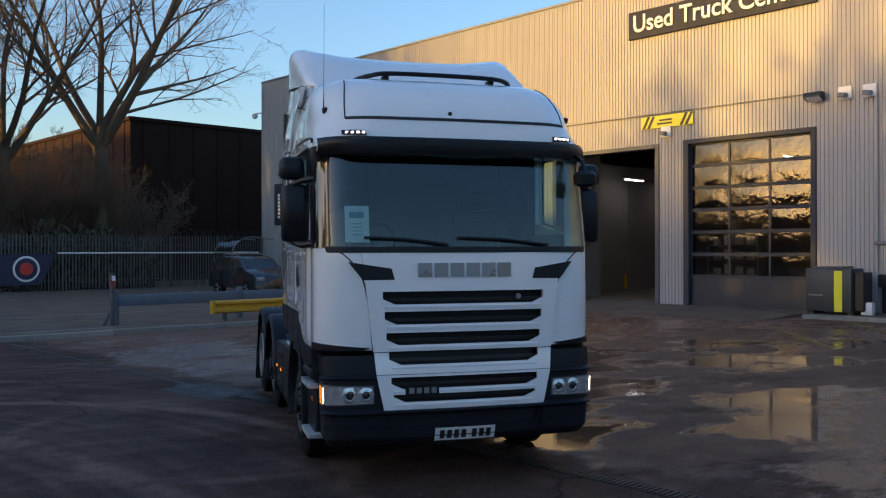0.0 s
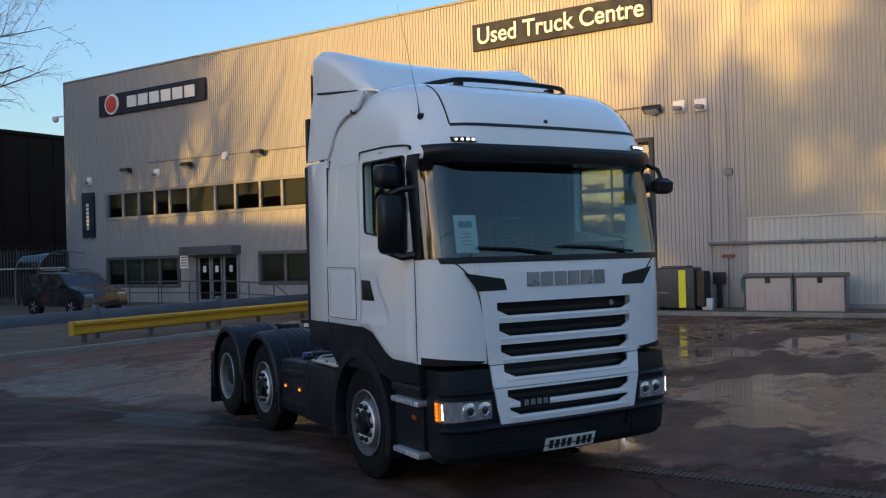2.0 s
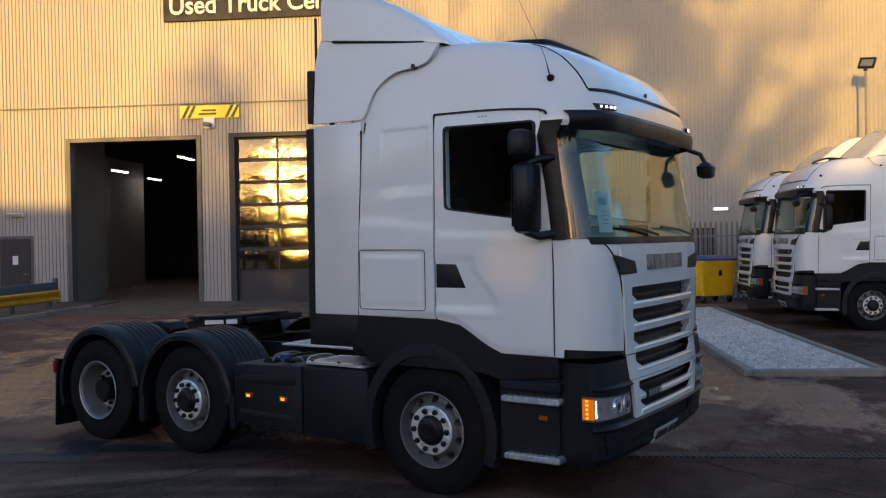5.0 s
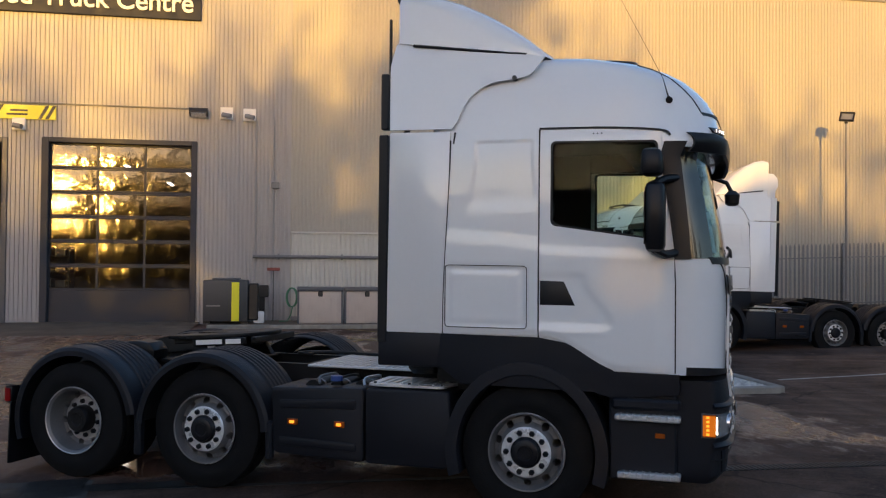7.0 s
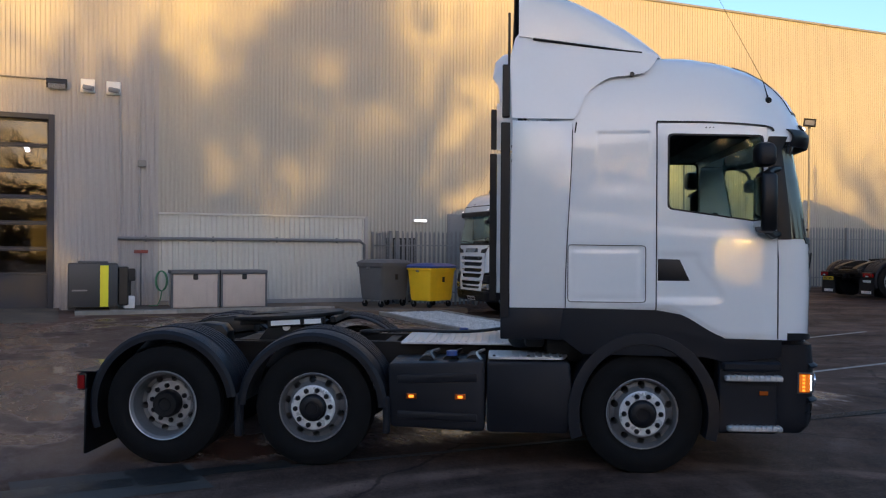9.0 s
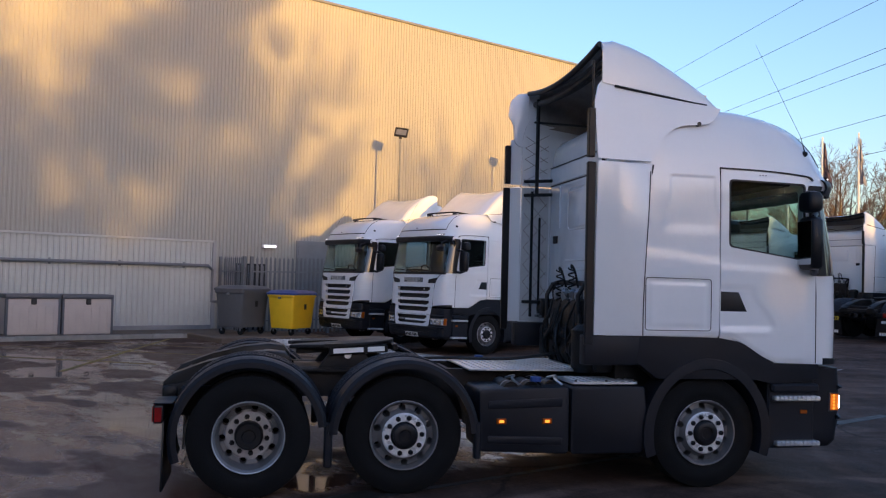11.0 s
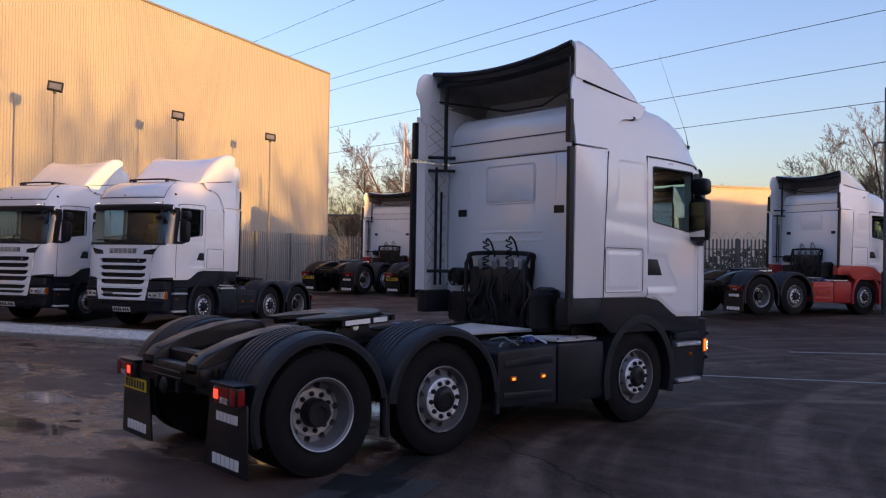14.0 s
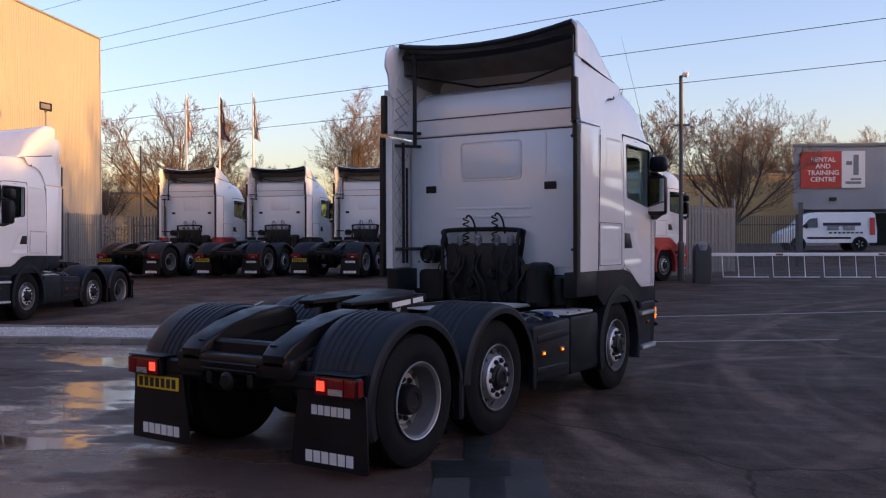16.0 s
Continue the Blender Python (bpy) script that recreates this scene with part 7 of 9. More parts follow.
part("cap", turned([(0.36, 0.04), (0.42, 0.04)], 10, (0, 0.06, 0), "z"), "black", th)
th = thing("broom", "broom with a red head leaning on the hall wall", "broom", pose(26.5, 9.35, 0.11))
part("handle", tubed([(0, 0, 0), (0.12, 0, 1.62)], 0.018, 6), "galv_dark", th)
part("head", boxed(0.02, 0.16, -0.2, 0.2, 1.58, 1.68, 0.02), "rust", th)
th = thing("tap_post", "black tap and socket post on the wall", "tap", pose(26.75, 9.7, 0.11))
part("post", boxed(-0.06, 0.06, -0.08, 0.08, 0.0, 1.0, 0.01), "black", th)
part("socket_box", boxed(-0.12, 0.08, -0.2, 0.18, 0.75, 1.12, 0.02), "black", th)
th = thing("hose", "coiled green hose hanging by the chests", "hose", pose(26.5, 8.75, 0.11))
for k in range(3):
    part("coil", tubed([(-0.04 * k, 0.16 * math.cos(a) + 0.02 * k, 0.75 + 0.3 * math.sin(a)) for a in (i * math.pi / 8 for i in range(17))], 0.018, 6), "green_hose", th)
part("tail", tubed([(0, 0, 0.45), (-0.05, 0.05, 0.2), (-0.2, 0.15, 0.02), (-0.3, 0.4, 0.02)], 0.018, 6), "green_hose", th)


# ---- wheeled bins ----
def bin_(m, body, lid, label):
    th = thing("wheeled_bin", label, "bin", m, "wheeled bins")
    bm = bmesh.new()
    rings(bm, [[(x * s, y * s2, z) for x, y in round_poly([(-0.6, -0.45), (0.6, -0.45), (0.6, 0.45), (-0.6, 0.45)], 0.1, 3)] for z, s, s2 in ((0.2, 0.86, 0.82), (0.28, 0.9, 0.86), (1.08, 1.0, 1.0), (1.12, 1.06, 1.06), (1.17, 1.06, 1.06))])
    part("tub", bm, body, th)
    bm = bmesh.new()
    rings(bm, [[(x * s, y * s, z) for x, y in round_poly([(-0.62, -0.48), (0.62, -0.48), (0.62, 0.48), (-0.62, 0.48)], 0.1, 3)] for z, s in ((1.17, 1.04), (1.22, 1.05), (1.29, 0.85), (1.31, 0.5))])
    part("lid", bm, lid, th)
    part("mark", boxed(-0.05, 0.05, -0.475, -0.462, 0.75, 0.9), "black", th)
    for x in (-0.45, 0.45):
        for y in (-0.3, 0.3):
            w = part("castor", turned([(-0.02, 0.06), (-0.02, 0.09), (0.02, 0.09), (0.02, 0.06)], 14, (x, y, 0.09)), "rubber", th)
            part("fork", boxed(x - 0.035, x + 0.035, y - 0.02, y + 0.02, 0.1, 0.24), "galv", w)
    for x in (-0.66, 0.66):
        part("lift_pin", tubed([(x * 0.9, 0, 1.08), (x * 1.05, 0, 1.08)], 0.03, 8), "galv", th)


bin_(pose(23.75, 2.62, 0.15, 0, 0, -62) @ Matrix.Scale(1.08, 4), "bin_grey", "bin_grey", "closed dark grey four-wheeled waste bin")
bin_(pose(23.1, 1.35, 0.15, 0, 0, -62), "bright_yellow", "blue_lid", "bright yellow four-wheeled bin with a blue lid")


# ---- floodlight poles ----
def lamp_pole(x, y, h, label, heads=1, turn=0):
    th = thing("lamp_pole", label, "lamp pole", pose(x, y, ground_z(x, y), 0, 0, turn), "lamp poles")
    part("pole", turned([(0, 0.075), (0.6, 0.075), (0.62, 0.045), (h, 0.032)], 10, axis="z"), "galv", th)
    hd = bmesh.new()
    for x0, x1, z0, z1 in ((-0.24, 0.24, 0.3, 0.35), (-0.24, 0.24, 0.0, 0.05), (-0.24, -0.19, 0.05, 0.3), (0.19, 0.24, 0.05, 0.3)):
        box(hd, x0, x1, -0.06, 0.04, h + z0, h + z1, 0.01)
    box(hd, -0.19, 0.19, 0.0, 0.03, h + 0.05, h + 0.3)
    tilt = Matrix.Translation((0, 0, h)) @ Matrix.Rotation(radians(-24), 4, "X") @ Matrix.Rotation(radians(8), 4, "Y") @ Matrix.Scale(0.95, 4) @ Matrix.Translation((0, 0, -h))
    bmesh.ops.transform(hd, matrix=tilt, verts=hd.verts)
    h_ = part("lamp_head", hd, "black", th)
    ln = boxed(-0.185, 0.185, -0.02, -0.004, h + 0.055, h + 0.295)
    bmesh.ops.transform(ln, matrix=tilt, verts=ln.verts)
    part("lens", ln, "galv", h_)
    part("knuckle", boxed(-0.05, 0.05, -0.04, 0.04, h - 0.08, h, 0.01), "black", th)
    return th


for y in (-3.4, -9.1, -15.1):
    lamp_pole(24.5, y, 6.75 - ground_z(0, y), "slim grey pole with a square floodlight by the fence", turn=-130)
"""the tall pole at the gate, with cameras"""
th = thing("camera_pole", "tall slim grey pole with cameras beside the gate", "camera pole", pose(1.05, -11.2, ground_z(0, -11.2)))
part("pole", turned([(0, 0.11), (1.2, 0.11), (1.25, 0.07), (6.5, 0.06)], 12, axis="z"), "galv_dark", th)
part("camera", tubed([(-0.05, 0.05, 6.55), (-0.2, 0.1, 6.5)], 0.09, 8), "letter", th)
part("bracket", boxed(-0.3, 0.3, -0.03, 0.03, 4.9, 4.96), "galv_dark", th)
for x in (-0.3, 0.3):
    part("side_camera", tubed([(x, 0, 4.9), (x, 0.15, 4.85)], 0.06, 8), "mid_grey", th)


# ---- the barrier rails on the north side ----
def armco(x0, x1, y, material, label, posts, z=0.1):
    th = thing("crash_barrier", label, "crash barrier", pose(0, y, z))
    prof = [(0.0, 0.2), (-0.08, 0.24), (-0.08, 0.3), (-0.01, 0.35), (-0.01, 0.4), (-0.08, 0.45), (-0.08, 0.51), (0.0, 0.55), (0.012, 0.54), (-0.06, 0.5), (-0.06, 0.46), (0.012, 0.41), (0.012, 0.34), (-0.06, 0.29), (-0.06, 0.25), (0.012, 0.21)]
    part("beam", prismed(prof, x0, x1), material, th)
    for i in range(posts):
        x = x0 + 0.4 + (x1 - x0 - 0.8) * i / (posts - 1)
        part("post", boxed(x - 0.05, x + 0.05, 0.014, 0.12, 0.0, 0.5, 0.006), "galv_dark", th)
    for x in (x0, x1):
        part("end_cap", tubed([(x, -0.02, 0.2), (x, -0.02, 0.55)], 0.07, 10), material, th)


armco(11.5, 24.2, 21.0, "yellow", "scuffed yellow corrugated crash barrier on steel posts", 7)
th = thing("blue_barrier", "blue-grey box-beam barrier on square posts", "crash barrier", pose(0, 21.9, 0.1))
for a, b in ((9.35, 12.8), (12.9, 17.0), (17.1, 21.5), (21.6, 25.6)):
    part("beam", boxed(a, b, -0.09, 0.02, 0.46, 0.74, 0.02, 2), "blue_rail", th)
for x in (9.3, 12.85, 17.05, 21.55, 25.65):
    part("post", boxed(x - 0.07, x + 0.07, -0.06, 0.08, 0.0, 0.86, 0.015), "blue_rail", th)
part("brace", tubed([(9.25, 0, 0.5), (8.95, -0.1, 0.0)], 0.04, 6), "galv_dark", th)
th = thing("marker_post", "short post with a rusty reflector by the barrier", "post", pose(9.15, 21.75, 0.1))
part("post", boxed(-0.05, 0.05, -0.05, 0.05, 0, 1.3, 0.01), "galv_dark", th)
part("reflector", boxed(-0.07, 0.07, -0.07, -0.05, 0.95, 1.25), "rust", th)
part("plate", boxed(-0.045, 0.045, -0.08, -0.07, 1.12, 1.24), "letter", th)


# ---- handrail at the entrance ----
th = thing("entrance_rail", "dark tubular handrail round the entrance ramp", "handrail", pose(0, 0, 0.1))
part("top_rail", tubed([(25.1, 36.2, 0.05), (25.1, 36.2, 1.05), (25.1, 30.2, 1.05), (25.1, 27.2, 0.95), (25.1, 26.4, 0.4)], 0.03, 8), "galv_dark", th)
part("mid_rail", tubed([(25.1, 36.2, 0.55), (25.1, 30.2, 0.55), (25.1, 27.2, 0.45)], 0.022, 8), "galv_dark", th)
for y in (34.2, 34.0, 32.2, 30.2, 28.6, 27.2):
    part("post", tubed([(25.1, y, 0), (25.1, y, 1.0)], 0.025, 8), "galv_dark", th)

# ---- bike shelter, boom and banner by the north fence ----
th = thing("bike_shelter", "small curved clear-roofed bicycle shelter", "shelter", pose(24.2, 40.9, 0.1))
for y in (-0.9, 0.9):
    part("hoop", tubed([(-1.2, y, 0)] + [(-1.2 * math.cos(a), y, 1.55 + 1.05 * math.sin(a)) for a in (math.pi * i / 12 for i in range(8))] + [(1.3, y, 2.45)], 0.03, 6), "galv", th)
sh = bmesh.new()
rings(sh, [[(-1.2 * math.cos(a), y, 1.58 + 1.05 * math.sin(a)) for a in (math.pi * i / 12 for i in range(8))] for y in (-1.0, 1.0)], False, False)
part("roof_sheet", sh, "glass_win", th)
part("tie", tubed([(0, -0.9, 2.6), (0, 0.9, 2.6)], 0.02, 6), "galv", th)
th = thing("boom_pole", "long white horizontal boom in front of the fence", "boom", pose(0, 42.3, 0.1))
part("pole", tubed([(15.2, 0, 1.78), (26.0, 0, 1.78)], 0.035, 8), "letter", th)
for x in (15.6, 20.5, 25.6):
    part("stand", tubed([(x, 0, 0), (x, 0, 1.75)], 0.035, 6), "galv_dark", th)
th = thing("fence_banner", "navy banner with a round crest tied to the fence", "banner", pose(0, 42.75, 0.1))
part("cloth", prismed([(9.0, 0.25), (14.6, 0.3), (15.3, 1.75), (9.0, 1.7)], -0.02, 0.0, "y"), "banner_blue", th)
part("crest", turned([(-0.03, 0.55), (-0.022, 0.6)], 28, (13.95, 0, 1.05), "y"), "letter", th, "pale crest ring")
part("crest_field", turned([(-0.04, 0.44), (-0.031, 0.5)], 28, (13.95, 0, 1.05), "y"), "banner_blue", th)
part("crest_shape", turned([(-0.05, 0.2), (-0.041, 0.3)], 16, (13.95, 0, 1.05), "y"), "red_sign", th, "red crest shape")

# ---- trees ----
class Limbs:
    """Collects tapered round limbs as plain lists, quick to turn into a mesh."""

    def __init__(self):
        self.v, self.f = [], []

    def limb(self, pts, radii, n):
        base = len(self.v)
        ref = None
        for i, p in enumerate(pts):
            d = (pts[min(i + 1, len(pts) - 1)] - pts[max(i - 1, 0)]).normalized()
            if ref is None:
                ref = d.orthogonal().normalized()
            ref = ref - d * ref.dot(d)
            ref = ref.normalized() if ref.length > 1e-6 else d.orthogonal().normalized()
            o = d.cross(ref)
            for k in range(n):
                a = 2 * math.pi * k / n
                self.v.append(tuple(p + (ref * math.cos(a) + o * math.sin(a)) * radii[i]))
        for i in range(len(pts) - 1):
            for k in range(n):
                j = (k + 1) % n
                self.f.append((base + i * n + k, base + i * n + j, base + (i + 1) * n + j, base + (i + 1) * n + k))

    def mesh(self, name, material):
        me = bpy.data.meshes.new(name)
        me.from_pydata(self.v, [], self.f)
        me.materials.append(M[material])
        for p in me.polygons:
            p.use_smooth = True
        return me


def bare_tree(seed, h, spread=0.45, stems=1, levels=4, kids=(7, 6, 6, 5), lean=0.0, up=0.35, trunk_r=None, fork=0.28, ivy=0):
    """Meshes of trunk with limbs, and of the twiggy crown, of a leafless tree standing at the origin."""
    rnd = random.Random(seed)
    big, fine = Limbs(), Limbs()

    def grow(p, d, length, r, lev):
        n = 5 if lev < 2 else (4 if lev == 2 else 3)
        steps = 6 if lev == 0 else (5 if lev < 3 else 3)
        pts, rad = [p], [r]
        q, dd = p.copy(), d.copy()
        for i in range(steps):
            wob = 0.045 if lev == 0 else 0.2
            dd = (dd + Vector((rnd.uniform(-wob, wob), rnd.uniform(-wob, wob), rnd.uniform(-0.05, 0.12) * (1 if lev < 3 else 0.6)))).normalized()
            q = q + dd * (length / steps)
            pts.append(q.copy())
            rad.append(r * (1 - 0.72 * (i + 1) / steps))
        (big if lev < 2 else fine).limb(pts, rad, 9 if lev == 0 else n)
        if lev >= levels:
            return
        c = kids[min(lev, len(kids) - 1)]
        for k in range(c):
            t = (fork if lev == 0 else 0.22) + (1 - (fork if lev == 0 else 0.22)) * (k + rnd.uniform(0.2, 0.9)) / c
            t = min(t, 0.98)
            j = min(int(t * steps), steps - 1)
            s = pts[j].lerp(pts[j + 1], t * steps - j)
            axis = (pts[j + 1] - pts[j]).normalized()
            side = axis.orthogonal()
            side.rotate(Matrix.Rotation(rnd.uniform(0, 2 * math.pi), 3, axis))
            a = spread * rnd.uniform(0.75, 1.35) * (1.25 if lev else 1.0)
            nd = (axis * math.cos(a) + side * math.sin(a) + Vector((0, 0, up * 0.35))).normalized()
            ln = length * rnd.uniform(0.48, 0.72) * (1 - 0.32 * t if lev == 0 else 1 - 0.35 * t)
            grow(s, nd, ln, max(rad[j] * rnd.uniform(0.42, 0.6), 0.0085), lev + 1)
    tr = trunk_r or h * 0.022
    for s in range(stems):
        a = 2 * math.pi * s / stems + rnd.uniform(-0.4, 0.4)
        out = 0.0 if stems == 1 else 0.28
        grow(Vector((0.15 * math.cos(a) * (stems > 1), 0.15 * math.sin(a) * (stems > 1), -0.1)), Vector((out * math.cos(a) + lean, out * math.sin(a), 1)).normalized(), h * rnd.uniform(0.62, 0.74), tr * (1 if stems == 1 else 0.75), 0)
    return big.mesh("trunk", "bark"), fine.mesh("crown", "twig")


def vase_tree(seed, h, trunk=0.3, stems=6, out=0.6, kids=(8, 6, 5, 3), trunk_r=0.3, lift=0.1, twig=0.0085):
    """A leafless broad-crowned tree: one trunk that breaks into rising limbs, each with finer and finer twigs."""
    rnd = random.Random(seed)
    big, fine = Limbs(), Limbs()

    def grow(p, d, length, r, lev):
        steps = 7 if lev == 0 else (5 if lev == 1 else 3)
        pts, rad, q, dd = [p], [r], p.copy(), d.copy()
        for i in range(steps):
            wob = 0.1 if lev == 0 else 0.17
            dd = (dd + Vector((rnd.uniform(-wob, wob), rnd.uniform(-wob, wob), rnd.uniform(0.2, 1.2) * lift * (1 if lev < 2 else 0.5)))).normalized()
            q = q + dd * (length / steps)
            pts.append(q.copy())
            rad.append(max(r * (1 - 0.8 * (i + 1) / steps), twig * 0.7))
        (big if lev < 1 else fine).limb(pts, rad, 7 if lev == 0 else (5 if lev == 1 else 3))
        if lev >= len(kids):
            return
        for k in range(kids[lev]):
            t = min(0.16 + 0.84 * (k + rnd.uniform(0.1, 0.95)) / kids[lev], 0.985)
            j = min(int(t * steps), steps - 1)
            s = pts[j].lerp(pts[j + 1], t * steps - j)
            axis = (pts[j + 1] - pts[j]).normalized()
            side = axis.orthogonal()
            side.rotate(Matrix.Rotation(rnd.uniform(0, 2 * math.pi), 3, axis))
            a = rnd.uniform(0.4, 0.85)
            grow(s, (axis * math.cos(a) + side * math.sin(a) + Vector((0, 0, 0.12))).normalized(), length * rnd.uniform(0.36, 0.58) * (1.1 - 0.45 * t), max(rad[j] * rnd.uniform(0.4, 0.62), twig), lev + 1)
    top = Vector((rnd.uniform(-0.2, 0.2), rnd.uniform(-0.2, 0.2), h * trunk))
    big.limb([Vector((0, 0, -0.2)), Vector((0, 0, 0.15 * h * trunk)), top * 0.55, top], [trunk_r * 1.35, trunk_r, trunk_r * 0.86, trunk_r * 0.8], 10)
    for k in range(stems):
        a = 2 * math.pi * k / stems + rnd.uniform(-0.35, 0.35)
        o = out * (rnd.uniform(0.7, 1.2) if k else 0.12)
        grow(top * rnd.uniform(0.84, 0.99), Vector((o * math.cos(a), o * math.sin(a), 1)).normalized(), h * (1 - trunk) * rnd.uniform(0.82, 1.0), trunk_r * rnd.uniform(0.42, 0.6), 0)
    return big.mesh("trunk", "bark"), fine.mesh("crown", "twig")


def tree(meshes, x, y, s=1.0, turn=0.0, z=None, label="tall leafless tree with fine bare twigs", group="bare trees"):
    th = thing("tree", label, "tree", pose(x, y, ground_z(x, y) - 0.05 if z is None else z, 0, 0, turn) @ Matrix.Scale(s, 4), group)
    part("trunk", meshes[0], None, th)
    part("crown", meshes[1], None, th)
    return th


def leaf_mass(name, seed, boxes, count, size, material, label, category):
    """Dense scrub or evergreen made of very many small blades inside given blobs (x, y, z, rx, ry, rz)."""
    rnd = random.Random(seed)
    v, f = [], []
    tot = sum(b[3] * b[4] * b[5] for b in boxes)
    for b in boxes:
        for _ in range(int(count * b[3] * b[4] * b[5] / tot)):
            while True:
                u = Vector((rnd.uniform(-1, 1), rnd.uniform(-1, 1), rnd.uniform(-1, 1)))
                if u.length < 1:
                    break
            c = Vector((b[0] + u.x * b[3], b[1] + u.y * b[4], b[2] + u.z * b[5]))
            if c.z < 0:
                c.z = -c.z
            d = Vector((rnd.gauss(0, 1), rnd.gauss(0, 1), rnd.gauss(0, 1) + 0.4)).normalized()
            o = d.orthogonal().normalized()
            o.rotate(Matrix.Rotation(rnd.uniform(0, 6.28), 3, d))
            s = size * rnd.uniform(0.5, 1.5)
            k = len(v)
            v += [tuple(c - o * s * 0.22), tuple(c + o * s * 0.22), tuple(c + d * s)]
            f.append((k, k + 1, k + 2))
    me = bpy.data.meshes.new(name)
    me.from_pydata(v, [], f)
    me.materials.append(M[material])
    return tagged(new(name, me), label, category, kind="stuff")


TREE_BIG = bare_tree(29, 25.0, 0.75, stems=1, levels=4, kids=(10, 9, 8, 6), trunk_r=0.5, fork=0.42, up=0.75)
TREE_SIDE = bare_tree(4, 18.0, 0.5, stems=2, levels=4, kids=(8, 7, 7, 6), trunk_r=0.42, fork=0.3)
TREE_ROUND = vase_tree(23, 12.0, 0.2, 9, 1.25, (10, 8, 5, 4), 0.3, 0.12, 0.013)
TREE_VASE = vase_tree(31, 25.0, 0.36, 6, 0.72, (9, 7, 4, 3), 0.5, 0.04, 0.0085)
TREE_OPEN = vase_tree(53, 17.0, 0.3, 6, 0.55, (6, 5, 2), 0.34, 0.05)
TREE_TALL = vase_tree(37, 15.0, 0.16, 8, 0.42, (13, 8, 5, 4), 0.22, 0.09, 0.013)
# out of view, added so that branch shadows fall on the office wall
for x, y, s, a in ((4.0, 45.6, 0.8, 50), (-2.0, 44.6, 0.85, 170), (-6.5, 43.5, 0.8, 290)):
    tree(TREE_BIG, x, y, s, a, 0, "unseen leafless tree by the palisade fence, added for its shadow")
tree(TREE_VASE, 19.95, 49.0, 1.0, 215, 0, "tall leafless tree whose trunk breaks into rising limbs")
tree(TREE_VASE, 15.2, 50.0, 0.86, 20, 0, "leafless tree with rising limbs behind the fence")
tree(TREE_SIDE, 10.6, 47.0, 1.0, 200, 0, "tall leafless tree reaching over the fence")
for x, y, s, a in ((8.5, 50.5, 0.62, 20), (12.6, 49.0, 0.55, 140), (16.4, 50.5, 0.66, 260), (19.0, 51.5, 0.6, 80), (22.3, 50.2, 0.52, 310), (14.2, 53.5, 0.75, 190)):
    tree(TREE_ROUND, x, y, s, a, 0, "low dense bare thicket tree behind the fence")
for x, y, a in ((8.0, 46.2, 60), (5.0, 46.8, 150), (0.5, 46.0, 250)):
    tree(TREE_SIDE, x, y, 1.0, a, 0, "two-stemmed unseen leafless tree by the palisade fence, added for its shadow")
# two more unseen trees for the branch shadows
tree(TREE_BIG, 2.5, 46.5, 0.95, 110, 0)
tree(TREE_SIDE, -7.0, 47.5, 1.0, 30, 0)
for x, y, s, a, k in (
    (35.9, -55, 0.98, 0, TREE_ROUND), (29.2, -57, 0.6, 120, TREE_ROUND), (20.6, -55, 0.74, 30, TREE_TALL), (-2.2, -56, 0.95, 60, TREE_ROUND), (-9.9, -53, 0.8, 200, TREE_ROUND),
    (-26.5, -86, 1.05, 100, TREE_ROUND), (-34, -88, 1.0, 10, TREE_ROUND), (-18, -84, 0.9, 300, TREE_TALL), (47, -63.5, 0.6, 70, TREE_ROUND), (51, -81, 0.75, 150, TREE_ROUND), (41, -94, 0.7, 20, TREE_ROUND), (60, -76, 0.7, 190, TREE_TALL), (15, -92, 0.75, 290, TREE_ROUND),
):
    tree(k, x, y, s, a)
# a row of trees across the road, added out of view to shade the yard
for x, y, s, a, k in ((-37, 20, 1.15, 10, TREE_ROUND), (-34, 25.5, 0.75, 200, TREE_SIDE), (-42, 33, 1.0, 90, TREE_ROUND), (-36, 7, 0.9, 170, TREE_ROUND), (-45, -6, 0.95, 60, TREE_ROUND), (-41, -22, 0.9, 220, TREE_ROUND), (-30, -42, 0.9, 130, TREE_ROUND)):
    tree(k, x, y, s, a, 0, "unseen leafless tree added to the west for shade")
# unseen, set where their limbs throw shadows on the office wall
for x, y, s, a in ((-24, 45.2, 0.95, 40), (-26, 51.2, 1.05, 160)):
    tree(TREE_OPEN, x, y, s, a, 0, "unseen leafless tree added to cast limb shadows on the offices")
def clumps(seed, regions, grow=1.0):
    """Small clumps scattered through larger ellipsoids (x, y, z, rx, ry, rz, how many)."""
    rnd, out = random.Random(seed), []
    for x, y, z, rx, ry, rz, n in regions:
        while n:
            u = Vector((rnd.uniform(-1, 1), rnd.uniform(-1, 1), rnd.uniform(-1, 1)))
            if u.length < 1:
                r = grow * rnd.uniform(0.45, 0.95)
                out.append((x + u.x * rx, y + u.y * ry, z + u.z * rz, r, r * 1.1, r))
                n -= 1
    return out


# leaf clumps added out of view, placed by the shade wanted on the wall
leaf_mass("ivy_crown", 5, clumps(51, [(-37, 18.8, 13.8, 1.4, 2.2, 1.8, 20), (-37, 20.6, 10.8, 1.6, 2.2, 2.2, 11)]), 2100, 0.45, "hedge", "unseen leaf clumps added for the dark core of wall shade", "foliage")
leaf_mass("ivy_twigs", 6, clumps(63, [(-37, 22.4, 11.6, 2.0, 2.8, 3.0, 15), (-36.5, 21.6, 7.6, 1.8, 4.0, 2.0, 3)], 1.55), 1050, 0.45, "hedge", "thin unseen leaf clumps added to mottle the wall's shade", "foliage")
